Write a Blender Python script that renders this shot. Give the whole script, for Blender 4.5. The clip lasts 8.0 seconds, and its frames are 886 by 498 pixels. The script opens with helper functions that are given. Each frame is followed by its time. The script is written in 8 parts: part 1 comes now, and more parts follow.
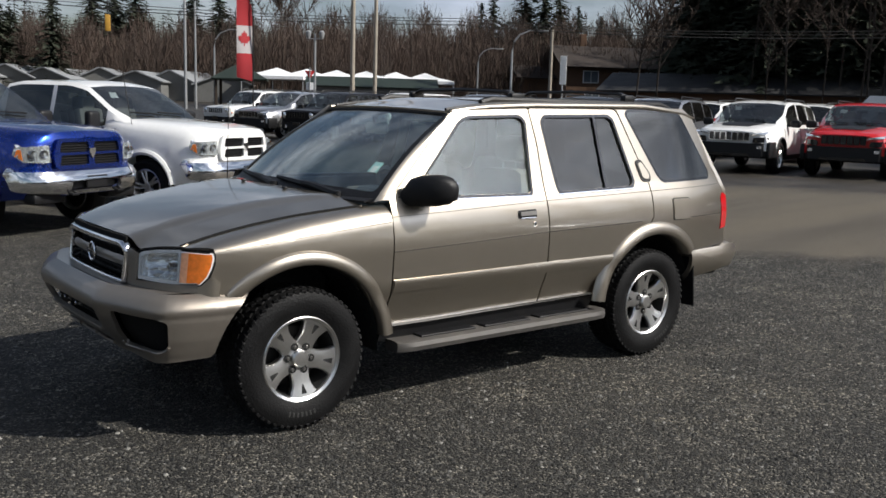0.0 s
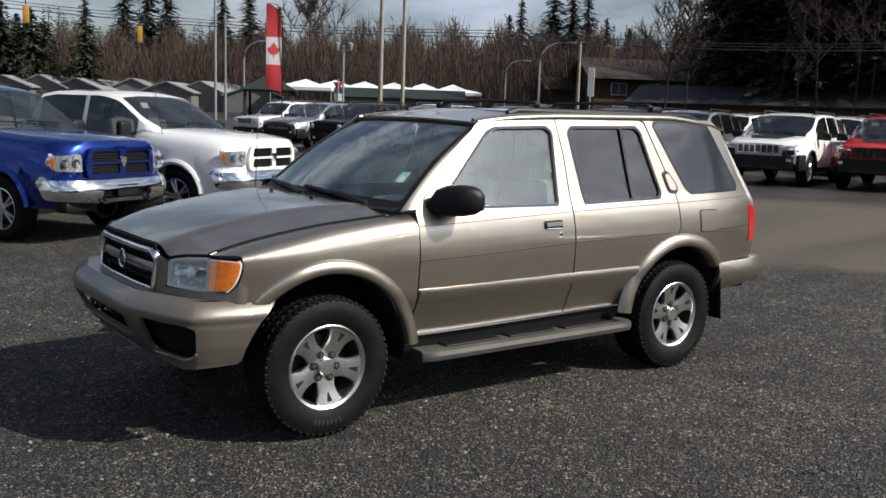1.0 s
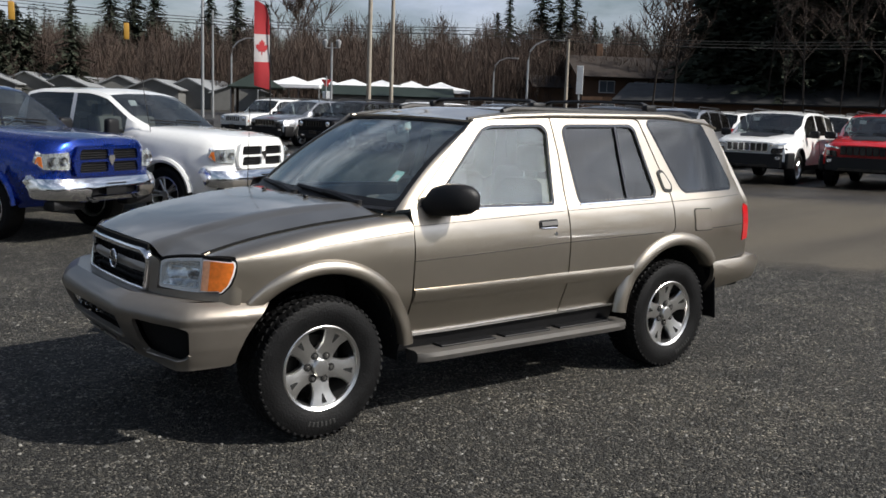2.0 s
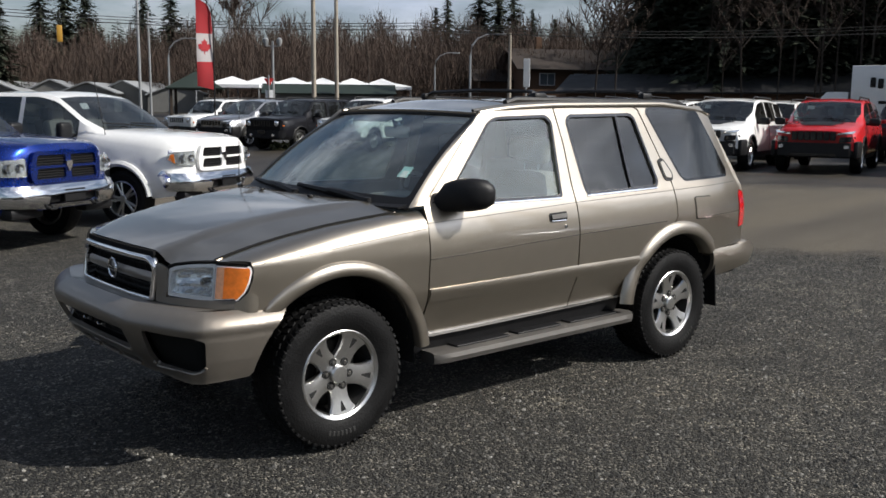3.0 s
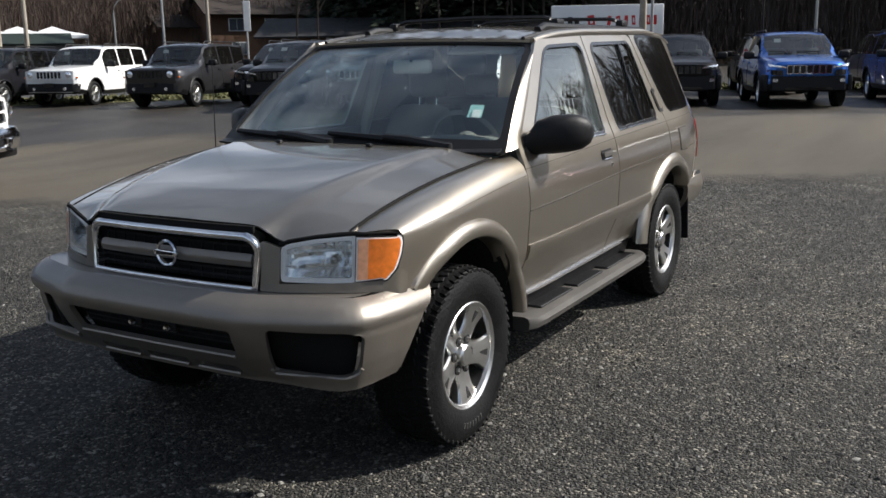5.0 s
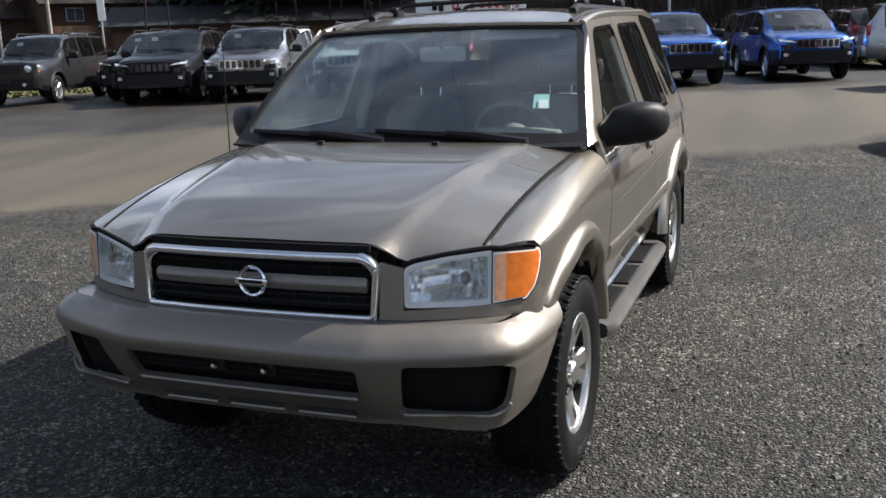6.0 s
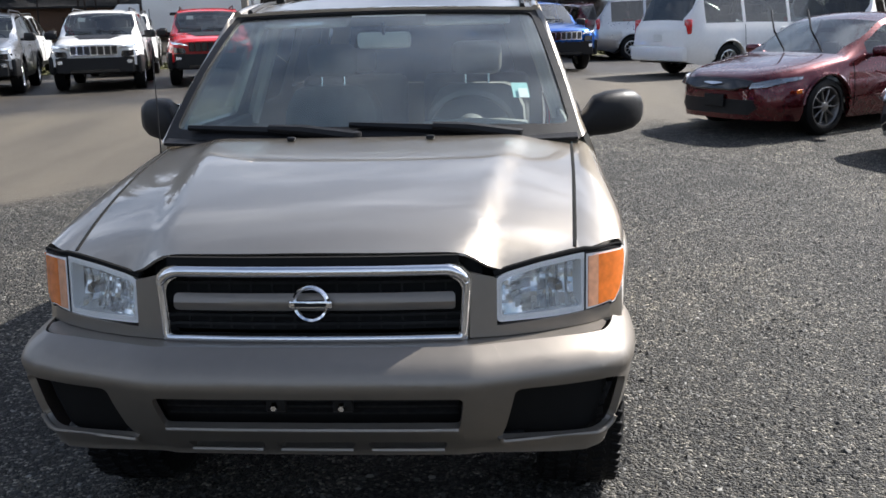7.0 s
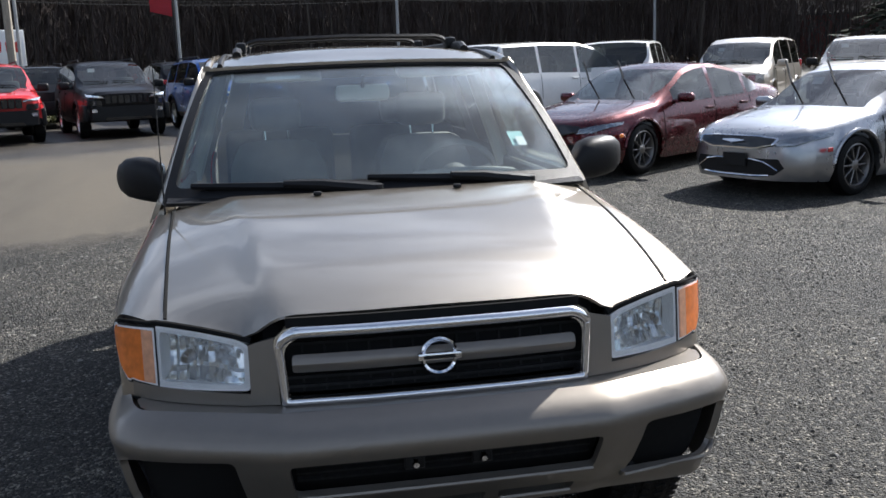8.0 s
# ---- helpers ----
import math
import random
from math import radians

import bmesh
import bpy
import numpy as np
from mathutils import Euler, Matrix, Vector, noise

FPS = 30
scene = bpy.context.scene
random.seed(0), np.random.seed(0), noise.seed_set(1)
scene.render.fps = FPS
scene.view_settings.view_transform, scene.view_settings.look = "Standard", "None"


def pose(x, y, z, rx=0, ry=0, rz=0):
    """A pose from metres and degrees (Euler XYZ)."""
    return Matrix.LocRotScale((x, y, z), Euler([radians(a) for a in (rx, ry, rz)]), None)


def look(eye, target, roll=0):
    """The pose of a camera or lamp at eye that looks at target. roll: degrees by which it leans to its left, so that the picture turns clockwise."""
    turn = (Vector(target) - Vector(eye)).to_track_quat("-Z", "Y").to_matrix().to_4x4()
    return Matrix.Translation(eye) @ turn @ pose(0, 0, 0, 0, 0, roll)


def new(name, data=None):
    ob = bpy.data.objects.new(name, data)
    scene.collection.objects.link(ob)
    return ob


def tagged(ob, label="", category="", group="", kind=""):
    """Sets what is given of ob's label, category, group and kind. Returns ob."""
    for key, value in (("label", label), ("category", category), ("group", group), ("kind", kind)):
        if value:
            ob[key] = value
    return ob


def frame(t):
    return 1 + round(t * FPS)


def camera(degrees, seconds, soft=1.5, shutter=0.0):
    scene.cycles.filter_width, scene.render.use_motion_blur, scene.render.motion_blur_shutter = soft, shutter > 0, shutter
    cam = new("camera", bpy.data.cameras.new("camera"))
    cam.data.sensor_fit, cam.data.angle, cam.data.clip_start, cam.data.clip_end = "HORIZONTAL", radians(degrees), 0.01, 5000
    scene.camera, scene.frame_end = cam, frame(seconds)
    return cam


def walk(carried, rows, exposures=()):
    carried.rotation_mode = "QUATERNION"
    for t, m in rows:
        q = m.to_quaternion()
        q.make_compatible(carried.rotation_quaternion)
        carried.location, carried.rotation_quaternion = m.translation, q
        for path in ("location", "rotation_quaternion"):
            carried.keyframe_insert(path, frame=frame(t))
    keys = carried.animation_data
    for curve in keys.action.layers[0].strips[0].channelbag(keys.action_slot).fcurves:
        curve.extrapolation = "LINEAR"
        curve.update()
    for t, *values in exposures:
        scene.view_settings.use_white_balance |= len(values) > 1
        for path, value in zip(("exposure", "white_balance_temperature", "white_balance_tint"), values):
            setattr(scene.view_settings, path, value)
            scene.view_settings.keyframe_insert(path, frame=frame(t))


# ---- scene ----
cam = camera(50.4, 8.0, soft=1.6)
PATH = [
    (0, (2.336, 4.92, 1.678), (1.105, 3.374, 1.369), 1.7),
    (0.5, (2.327, 4.92, 1.682), (1.112, 3.362, 1.371), 1.4),
    (1, (2.345, 4.936, 1.673), (1.157, 3.353, 1.386), 1.9),
    (1.5, (2.322, 4.92, 1.678), (1.125, 3.344, 1.391), 2.0),
    (3, (2.534, 4.51, 1.65), (1.233, 3.02, 1.353), 0.5),
    (3.5, (2.659, 4.093, 1.618), (1.239, 2.711, 1.346), -0.1),
    (4, (2.818, 3.64, 1.611), (1.304, 2.365, 1.327), 0.2),
    (4.5, (3.073, 3.155, 1.606), (1.444, 2.062, 1.216), -2.2),
    (5, (3.215, 2.597, 1.571), (1.516, 1.623, 1.163), -0.9),
    (6.5, (3.214, 1.07, 1.601), (1.321, 0.626, 1.132), -2.5),
    (7, (3.123, 0.52, 1.591), (1.186, 0.386, 1.114), -1.4),
    (7.5, (3.056, 0.06, 1.589), (1.118, 0.104, 1.1), -1.5),
    (8, (3.102, -0.393, 1.612), (1.169, -0.054, 1.227), -1.9),
]
walk(cam, [(t, look(eye, target, roll)) for t, eye, target, roll in PATH],
     [(0.0, 0.2, 6600, 10), (4.0, 0.2, 6600, 10), (5.0, 0.50, 6550, 10), (5.7, 0.72, 6520, 10.5), (6.5, 1.07, 6500, 12), (7.0, 1.19, 6430, 11.5), (7.5, 1.14, 6350, 11), (8.0, 0.94, 6300, 11)])
# ---- light: sun from behind and to the left of the car, broken cloud ----
SUN = Vector((-0.70, 0.95, 1.0)).normalized()
SUN_ELEV = math.asin(SUN.z)
world = bpy.data.worlds.new("sky")
scene.world = world
world.use_nodes = True
wn, wl = world.node_tree.nodes, world.node_tree.links
wn.clear()
w_out = wn.new("ShaderNodeOutputWorld")
w_bg = wn.new("ShaderNodeBackground")
w_sky = wn.new("ShaderNodeTexSky")
w_sky.sky_type = "NISHITA"
w_sky.sun_disc = False
w_sky.sun_elevation = SUN_ELEV
w_sky.sun_rotation = math.atan2(SUN.x, SUN.y)
w_sky.air_density, w_sky.dust_density, w_sky.ozone_density = 1.0, 1.5, 1.0
w_tc = wn.new("ShaderNodeTexCoord")
w_map = wn.new("ShaderNodeMapping")
w_map.inputs["Scale"].default_value = (1.0, 1.0, 3.2)
w_noise = wn.new("ShaderNodeTexNoise")
w_noise.inputs["Scale"].default_value = 2.6
w_noise.inputs["Detail"].default_value = 9.0
w_noise.inputs["Roughness"].default_value = 0.58
w_ramp = wn.new("ShaderNodeValToRGB")
w_ramp.color_ramp.elements[0].position, w_ramp.color_ramp.elements[1].position = 0.42, 0.66
w_noise2 = wn.new("ShaderNodeTexNoise")
w_noise2.inputs["Scale"].default_value = 5.5
w_noise2.inputs["Detail"].default_value = 8.0
w_cloud = wn.new("ShaderNodeMixRGB")
w_cloud.inputs["Color1"].default_value = (2.7, 4.4, 7.9, 1)
w_cloud.inputs["Color2"].default_value = (16.0, 16.4, 17.0, 1)
w_mix = wn.new("ShaderNodeMixRGB")
wl.new(w_tc.outputs["Generated"], w_map.inputs["Vector"])
wl.new(w_map.outputs[0], w_noise.inputs["Vector"])
wl.new(w_map.outputs[0], w_noise2.inputs["Vector"])
wl.new(w_noise.outputs["Fac"], w_ramp.inputs["Fac"])
wl.new(w_noise2.outputs["Fac"], w_cloud.inputs["Fac"])
# less cloud overhead than towards the horizon
w_sep = wn.new("ShaderNodeSeparateXYZ")
wl.new(w_tc.outputs["Generated"], w_sep.inputs[0])
w_high = wn.new("ShaderNodeMapRange")
w_high.inputs["From Min"].default_value, w_high.inputs["From Max"].default_value = 0.30, 0.85
w_high.inputs["To Min"].default_value, w_high.inputs["To Max"].default_value = 1.0, 0.25
wl.new(w_sep.outputs["Z"], w_high.inputs["Value"])
w_cover = wn.new("ShaderNodeMath")
w_cover.operation = "MULTIPLY"
wl.new(w_ramp.outputs["Color"], w_cover.inputs[0])
wl.new(w_high.outputs[0], w_cover.inputs[1])
wl.new(w_cover.outputs[0], w_mix.inputs["Fac"])
# cloud lit through near the sun
w_dot = wn.new("ShaderNodeVectorMath")
w_dot.operation = "DOT_PRODUCT"
w_dot.inputs[1].default_value = SUN
wl.new(w_tc.outputs["Generated"], w_dot.inputs[0])
w_max = wn.new("ShaderNodeMath")
w_max.operation = "MAXIMUM"
w_max.inputs[1].default_value = 0.0
wl.new(w_dot.outputs["Value"], w_max.inputs[0])
w_pow = wn.new("ShaderNodeMath")
w_pow.operation = "POWER"
w_pow.inputs[1].default_value = 12.0
wl.new(w_max.outputs[0], w_pow.inputs[0])
w_gain = wn.new("ShaderNodeMapRange")
w_gain.inputs["To Min"].default_value, w_gain.inputs["To Max"].default_value = 1.0, 9.0
wl.new(w_pow.outputs[0], w_gain.inputs["Value"])
w_lit = wn.new("ShaderNodeVectorMath")
w_lit.operation = "SCALE"
wl.new(w_cloud.outputs["Color"], w_lit.inputs[0])
wl.new(w_gain.outputs[0], w_lit.inputs["Scale"])
wl.new(w_sky.outputs["Color"], w_mix.inputs["Color1"])
wl.new(w_lit.outputs[0], w_mix.inputs["Color2"])
wl.new(w_mix.outputs["Color"], w_bg.inputs["Color"])
w_bg.inputs["Strength"].default_value = 0.060
wl.new(w_bg.outputs[0], w_out.inputs["Surface"])
sun_data = bpy.data.lights.new("sun", "SUN")
sun_data.energy, sun_data.angle, sun_data.color = 5.0, radians(0.6), (1.0, 0.965, 0.90)
sun = new("sun", sun_data)
sun.matrix_world = look(SUN * 60, (0, 0, 0))
# ---- materials ----
def base_mat(name):
    m = bpy.data.materials.new(name)
    m.use_nodes = True
    return m, m.node_tree.nodes, m.node_tree.links, m.node_tree.nodes["Principled BSDF"]


def mat(name, color, rough=0.5, metal=0.0, coat=0.0, spec=0.5, vary=0.12, scale=6.0, bump=0.0, bump_scale=60.0, ior=1.45, dirt=0.0, coat_ior=1.5):
    """Plain surface with a little uneven colour and gloss at two scales, relief if asked, and dirt."""
    m, n, l, b = base_mat(name)
    tc = n.new("ShaderNodeTexCoord")
    n1, n2 = n.new("ShaderNodeTexNoise"), n.new("ShaderNodeTexNoise")
    n1.inputs["Scale"].default_value, n1.inputs["Detail"].default_value = scale, 5
    n2.inputs["Scale"].default_value, n2.inputs["Detail"].default_value = scale * 9, 4
    l.new(tc.outputs["Object"], n1.inputs["Vector"])
    l.new(tc.outputs["Object"], n2.inputs["Vector"])
    add = n.new("ShaderNodeMath")
    add.operation = "ADD"
    l.new(n1.outputs["Fac"], add.inputs[0])
    l.new(n2.outputs["Fac"], add.inputs[1])
    rng = n.new("ShaderNodeMapRange")
    rng.inputs["From Min"].default_value, rng.inputs["From Max"].default_value = 0.6, 1.4
    rng.inputs["To Min"].default_value, rng.inputs["To Max"].default_value = 1 - vary, 1 + vary
    l.new(add.outputs[0], rng.inputs["Value"])
    mul = n.new("ShaderNodeVectorMath")
    mul.operation = "SCALE"
    mul.inputs[0].default_value = color[:3]
    l.new(rng.outputs[0], mul.inputs["Scale"])
    last = mul.outputs[0]
    if dirt:
        mix = n.new("ShaderNodeMixRGB")
        mix.inputs["Color2"].default_value = (0.22, 0.2, 0.17, 1)
        r2 = n.new("ShaderNodeMapRange")
        r2.inputs["From Min"].default_value, r2.inputs["From Max"].default_value, r2.inputs["To Max"].default_value = 0.45, 0.8, dirt
        l.new(n1.outputs["Fac"], r2.inputs["Value"])
        l.new(r2.outputs[0], mix.inputs["Fac"])
        l.new(last, mix.inputs["Color1"])
        last = mix.outputs[0]
    l.new(last, b.inputs["Base Color"])
    rr = n.new("ShaderNodeMath")
    rr.operation = "MULTIPLY"
    rr.inputs[1].default_value = rough
    l.new(rng.outputs[0], rr.inputs[0])
    l.new(rr.outputs[0], b.inputs["Roughness"])
    b.inputs["Metallic"].default_value, b.inputs["IOR"].default_value = metal, ior
    b.inputs["Specular IOR Level"].default_value = spec
    b.inputs["Coat Weight"].default_value, b.inputs["Coat Roughness"].default_value, b.inputs["Coat IOR"].default_value = coat, 0.03, coat_ior
    if bump:
        n3, bp = n.new("ShaderNodeTexNoise"), n.new("ShaderNodeBump")
        n3.inputs["Scale"].default_value, n3.inputs["Detail"].default_value = bump_scale, 4
        l.new(tc.outputs["Object"], n3.inputs["Vector"])
        bp.inputs["Strength"].default_value, bp.inputs["Distance"].default_value = bump, 0.01
        l.new(n3.outputs["Fac"], bp.inputs["Height"])
        l.new(bp.outputs[0], b.inputs["Normal"])
    return m


def paint(name, color, metal=0.0, rough=0.35):
    return mat(name, color, rough=rough, metal=metal, spec=0.2, coat=1.0, vary=0.05, scale=2.0, dirt=0.015)


def glass_mat(name, tint, rough=0.0, base=0.085, pale_haze=0.0):
    """Car glass: a tinted clear sheet whose surface reflection grows at a slant."""
    m, n, l, b = base_mat(name)
    n.remove(b)
    out = n["Material Output"]
    tr, gl, mix, lw = n.new("ShaderNodeBsdfTransparent"), n.new("ShaderNodeBsdfGlossy"), n.new("ShaderNodeMixShader"), n.new("ShaderNodeLayerWeight")
    lw.inputs["Blend"].default_value = 0.5
    pw, mr = n.new("ShaderNodeMath"), n.new("ShaderNodeMapRange")
    pw.operation = "POWER"
    pw.inputs[1].default_value = 4.0
    mr.inputs["To Min"].default_value, mr.inputs["To Max"].default_value = base, 0.95
    tr.inputs["Color"].default_value = (*tint, 1)
    gl.inputs["Roughness"].default_value = rough
    gl.inputs["Color"].default_value = (1.0, 0.985, 0.95, 1)
    l.new(lw.outputs["Facing"], pw.inputs[0])
    l.new(pw.outputs[0], mr.inputs["Value"])
    l.new(mr.outputs[0], mix.inputs["Fac"])
    l.new(tr.outputs[0], mix.inputs[1])
    l.new(gl.outputs[0], mix.inputs[2])
    # uneven pale film mixed into the glass for bright sky haze
    if pale_haze:
        df, mix2 = n.new("ShaderNodeBsdfDiffuse"), n.new("ShaderNodeMixShader")
        df.inputs["Color"].default_value = (0.55, 0.54, 0.52, 1)
        tc, nz, r3 = n.new("ShaderNodeTexCoord"), n.new("ShaderNodeTexNoise"), n.new("ShaderNodeMapRange")
        nz.inputs["Scale"].default_value, nz.inputs["Detail"].default_value = 3.0, 6
        l.new(tc.outputs["Object"], nz.inputs["Vector"])
        r3.inputs["From Min"].default_value, r3.inputs["From Max"].default_value = 0.3, 0.7
        r3.inputs["To Min"].default_value, r3.inputs["To Max"].default_value = pale_haze * 0.5, pale_haze * 1.5
        l.new(nz.outputs["Fac"], r3.inputs["Value"])
        l.new(r3.outputs[0], mix2.inputs["Fac"])
        l.new(mix.outputs[0], mix2.inputs[1])
        l.new(df.outputs[0], mix2.inputs[2])
        l.new(mix2.outputs[0], out.inputs["Surface"])
    else:
        l.new(mix.outputs[0], out.inputs["Surface"])
    return m


GOLD = mat("beige_metallic_paint", (0.372, 0.330, 0.272), rough=0.36, metal=0.94, coat=1.0, vary=0.03, scale=1.5, dirt=0.05, coat_ior=1.7)
# body paint on plastic, darkened for the shade on the nose
GOLD_SHADED = mat("shaded_beige_plastic", (0.236, 0.211, 0.182), rough=0.45, metal=0.72, coat=0.4, vary=0.05, scale=3, dirt=0.10)
CHROME = mat("chrome", (0.86, 0.86, 0.87), rough=0.09, metal=1.0, vary=0.04)
ALLOY = mat("cast_alloy", (0.74, 0.73, 0.71), rough=0.30, metal=1.0, vary=0.10, scale=8)
RUBBER = mat("tyre_rubber", (0.0055, 0.0055, 0.0058), rough=0.58, spec=0.2, vary=0.35, scale=9, bump=0.3, bump_scale=90)
BLACK = mat("black_plastic", (0.010, 0.010, 0.011), rough=0.45, spec=0.3, vary=0.2, scale=10, bump=0.15, bump_scale=300)
BLACK_GLOSS = mat("black_gloss", (0.01, 0.01, 0.011), rough=0.15, coat=0.6, vary=0.1)
DARK = mat("dark_underbody", (0.008, 0.008, 0.008), rough=0.85, vary=0.3)
GLASS = glass_mat("clear_glass", (0.78, 0.85, 0.83), base=0.095, pale_haze=0.006)
GLASS_SCREEN = glass_mat("windscreen_glass", (0.87, 0.94, 0.94), base=0.10, pale_haze=0.008)
GLASS_DARK = glass_mat("privacy_glass", (0.20, 0.215, 0.21), base=0.085, pale_haze=0.005)
GLASS_CAR = glass_mat("car_glass", (0.48, 0.53, 0.54), base=0.09, pale_haze=0.01)
LENS = glass_mat("lamp_lens", (0.93, 0.95, 0.96))
REFLECTOR = mat("lamp_reflector", (0.95, 0.96, 0.97), rough=0.07, metal=0.75, vary=0.08, scale=14, bump=0.06, bump_scale=30)
# flat black that stands for the dark inside gaps and openings
SHUT = mat("matt_black_void", (0.013, 0.013, 0.013), rough=0.95, spec=0.12, vary=0.2)
LAMP_RIM = mat("pale_lamp_rim", (0.86, 0.86, 0.86), rough=0.20, coat=0.8, vary=0.06, scale=20)
HANDLE_GREY = mat("grey_metal_handle", (0.20, 0.19, 0.175), rough=0.35, metal=0.8, vary=0.15, scale=30)
LAMP_DARK = mat("smoked_reflector", (0.30, 0.30, 0.31), rough=0.14, metal=0.9, vary=0.4, scale=12, bump=0.5, bump_scale=22)
AMBER = mat("amber_lens", (0.80, 0.195, 0.025), rough=0.12, coat=1.0, vary=0.34, scale=4.5, bump=0.06, bump_scale=45)
PEACH = mat("amber_lens_glare", (0.72, 0.36, 0.21), rough=0.14, coat=1.0, vary=0.3, scale=5, bump=0.06, bump_scale=45)
RED_LENS = mat("red_lens", (0.5, 0.012, 0.015), rough=0.12, coat=1.0, vary=0.1, scale=30)
FABRIC = mat("beige_fabric", (0.20, 0.19, 0.17), rough=0.9, vary=0.18, scale=14, bump=0.4, bump_scale=250)
DASH = mat("dash_plastic", (0.20, 0.19, 0.17), rough=0.65, vary=0.15, scale=10, bump=0.2, bump_scale=200)
PAPER = mat("paper", (0.75, 0.76, 0.74), rough=0.8, vary=0.05)
TEAL = mat("teal_print", (0.34, 0.58, 0.56), rough=0.7, vary=0.08)
WHITE_P = paint("white_paint", (0.78, 0.78, 0.77))
BLUE_P = paint("blue_paint", (0.006, 0.032, 0.24), metal=0.8, rough=0.27)
BRIGHT_BLUE_P = paint("bright_blue_paint", (0.015, 0.130, 0.52), metal=0.75, rough=0.28)
NAVY_P = paint("navy_paint", (0.02, 0.03, 0.085), metal=0.3)
RED_P = paint("red_paint", (0.52, 0.014, 0.018))
MAROON_P = paint("maroon_paint", (0.085, 0.006, 0.011), metal=0.75, rough=0.27)
SILVER_P = paint("silver_paint", (0.40, 0.405, 0.42), metal=0.9, rough=0.28)
GREY_P = paint("grey_paint", (0.026, 0.026, 0.028), metal=0.4)
BLACK_P = mat("black_paint", (0.008, 0.008, 0.010), rough=0.4, spec=0.1, coat=0.35, vary=0.05, scale=2.0)
ORANGE_P = paint("copper_paint", (0.38, 0.13, 0.035), metal=0.4)
BEIGE_P = paint("champagne_paint", (0.46, 0.42, 0.36), metal=0.6)
# ---- mesh helpers ----
def finish(bm, name, material, angle=32):
    bmesh.ops.recalc_face_normals(bm, faces=bm.faces)
    me = bpy.data.meshes.new(name)
    for f in bm.faces:
        f.smooth = True
    bm.to_mesh(me)
    bm.free()
    me.set_sharp_from_angle(angle=radians(angle))
    me.materials.append(material)
    return me


def part(name, bm, material, parent=None, label="", angle=32):
    ob = new(name, finish(bm, name, material, angle))
    if parent:
        ob.parent = parent
    if label:
        ob["label"] = label
    return ob


def thing(name, label, category, group="", m=None, kind=""):
    ob = new(name)
    if m is not None:
        ob.matrix_world = m
    return tagged(ob, label, category, group, kind)


def smooth_interp(x, xs, ys, w=0.04):
    return float(np.mean(np.interp([x - w, x - w / 2, x, x + w / 2, x + w], xs, ys)))


def rounded(poly, r, n=4):
    """A polygon with its corners rounded."""
    out = []
    for i, p in enumerate(poly):
        p, a, b = Vector(p), Vector(poly[i - 1]), Vector(poly[(i + 1) % len(poly)])
        da, db = (a - p), (b - p)
        k = min(r, da.length * 0.45, db.length * 0.45)
        s, e = p + da.normalized() * k, p + db.normalized() * k
        for j in range(n + 1):
            t = j / n
            q = s * (1 - t) ** 2 + p * 2 * t * (1 - t) + e * t * t
            out.append((q.x, q.y))
    return out


def panel(poly, fmap, du=0.07, dv=0.06, thick=0.02, holes=()):
    """A sheet cut to a flat outline with holes, then bent by fmap(u, v), with thickness."""
    bm = bmesh.new()
    edges = []
    for loop in (poly, *holes):
        vs = [bm.verts.new((p[0], p[1], 0)) for p in loop]
        edges += [bm.edges.new((vs[i], vs[(i + 1) % len(vs)])) for i in range(len(vs))]
    bmesh.ops.triangle_fill(bm, use_beauty=True, edges=edges, normal=(0, 0, 1))
    us, vs = [p[0] for p in poly], [p[1] for p in poly]
    for lo, hi, d, axis in ((min(us), max(us), du, 0), (min(vs), max(vs), dv, 1)):
        k = max(1, round((hi - lo) / d))
        for i in range(1, k):
            c = lo + (hi - lo) * i / k
            bmesh.ops.bisect_plane(bm, geom=[*bm.verts, *bm.edges, *bm.faces], dist=1e-5,
                                   plane_co=(c, 0, 0) if axis == 0 else (0, c, 0), plane_no=(1, 0, 0) if axis == 0 else (0, 1, 0))
    for v in bm.verts:
        v.co = Vector(fmap(v.co.x, v.co.y))
    if thick:
        bm.normal_update()
        bmesh.ops.solidify(bm, geom=bm.faces[:], thickness=thick)
    return bm


def box(size, at=(0, 0, 0), bevel=0.0, seg=2, m=None, bm=None):
    bm2 = bmesh.new()
    bmesh.ops.create_cube(bm2, size=1, matrix=Matrix.Diagonal((*size, 1)))
    if bevel:
        bmesh.ops.bevel(bm2, geom=bm2.edges[:], offset=bevel, segments=seg, affect="EDGES", profile=0.5)
    bm2.transform(Matrix.Translation(at) @ (m or Matrix()))
    return join(bm, bm2)


def join(bm, bm2):
    if bm is None:
        return bm2
    me = bpy.data.meshes.new("tmp")
    bm2.to_mesh(me)
    bm2.free()
    bm.from_mesh(me)
    bpy.data.meshes.remove(me)
    return bm


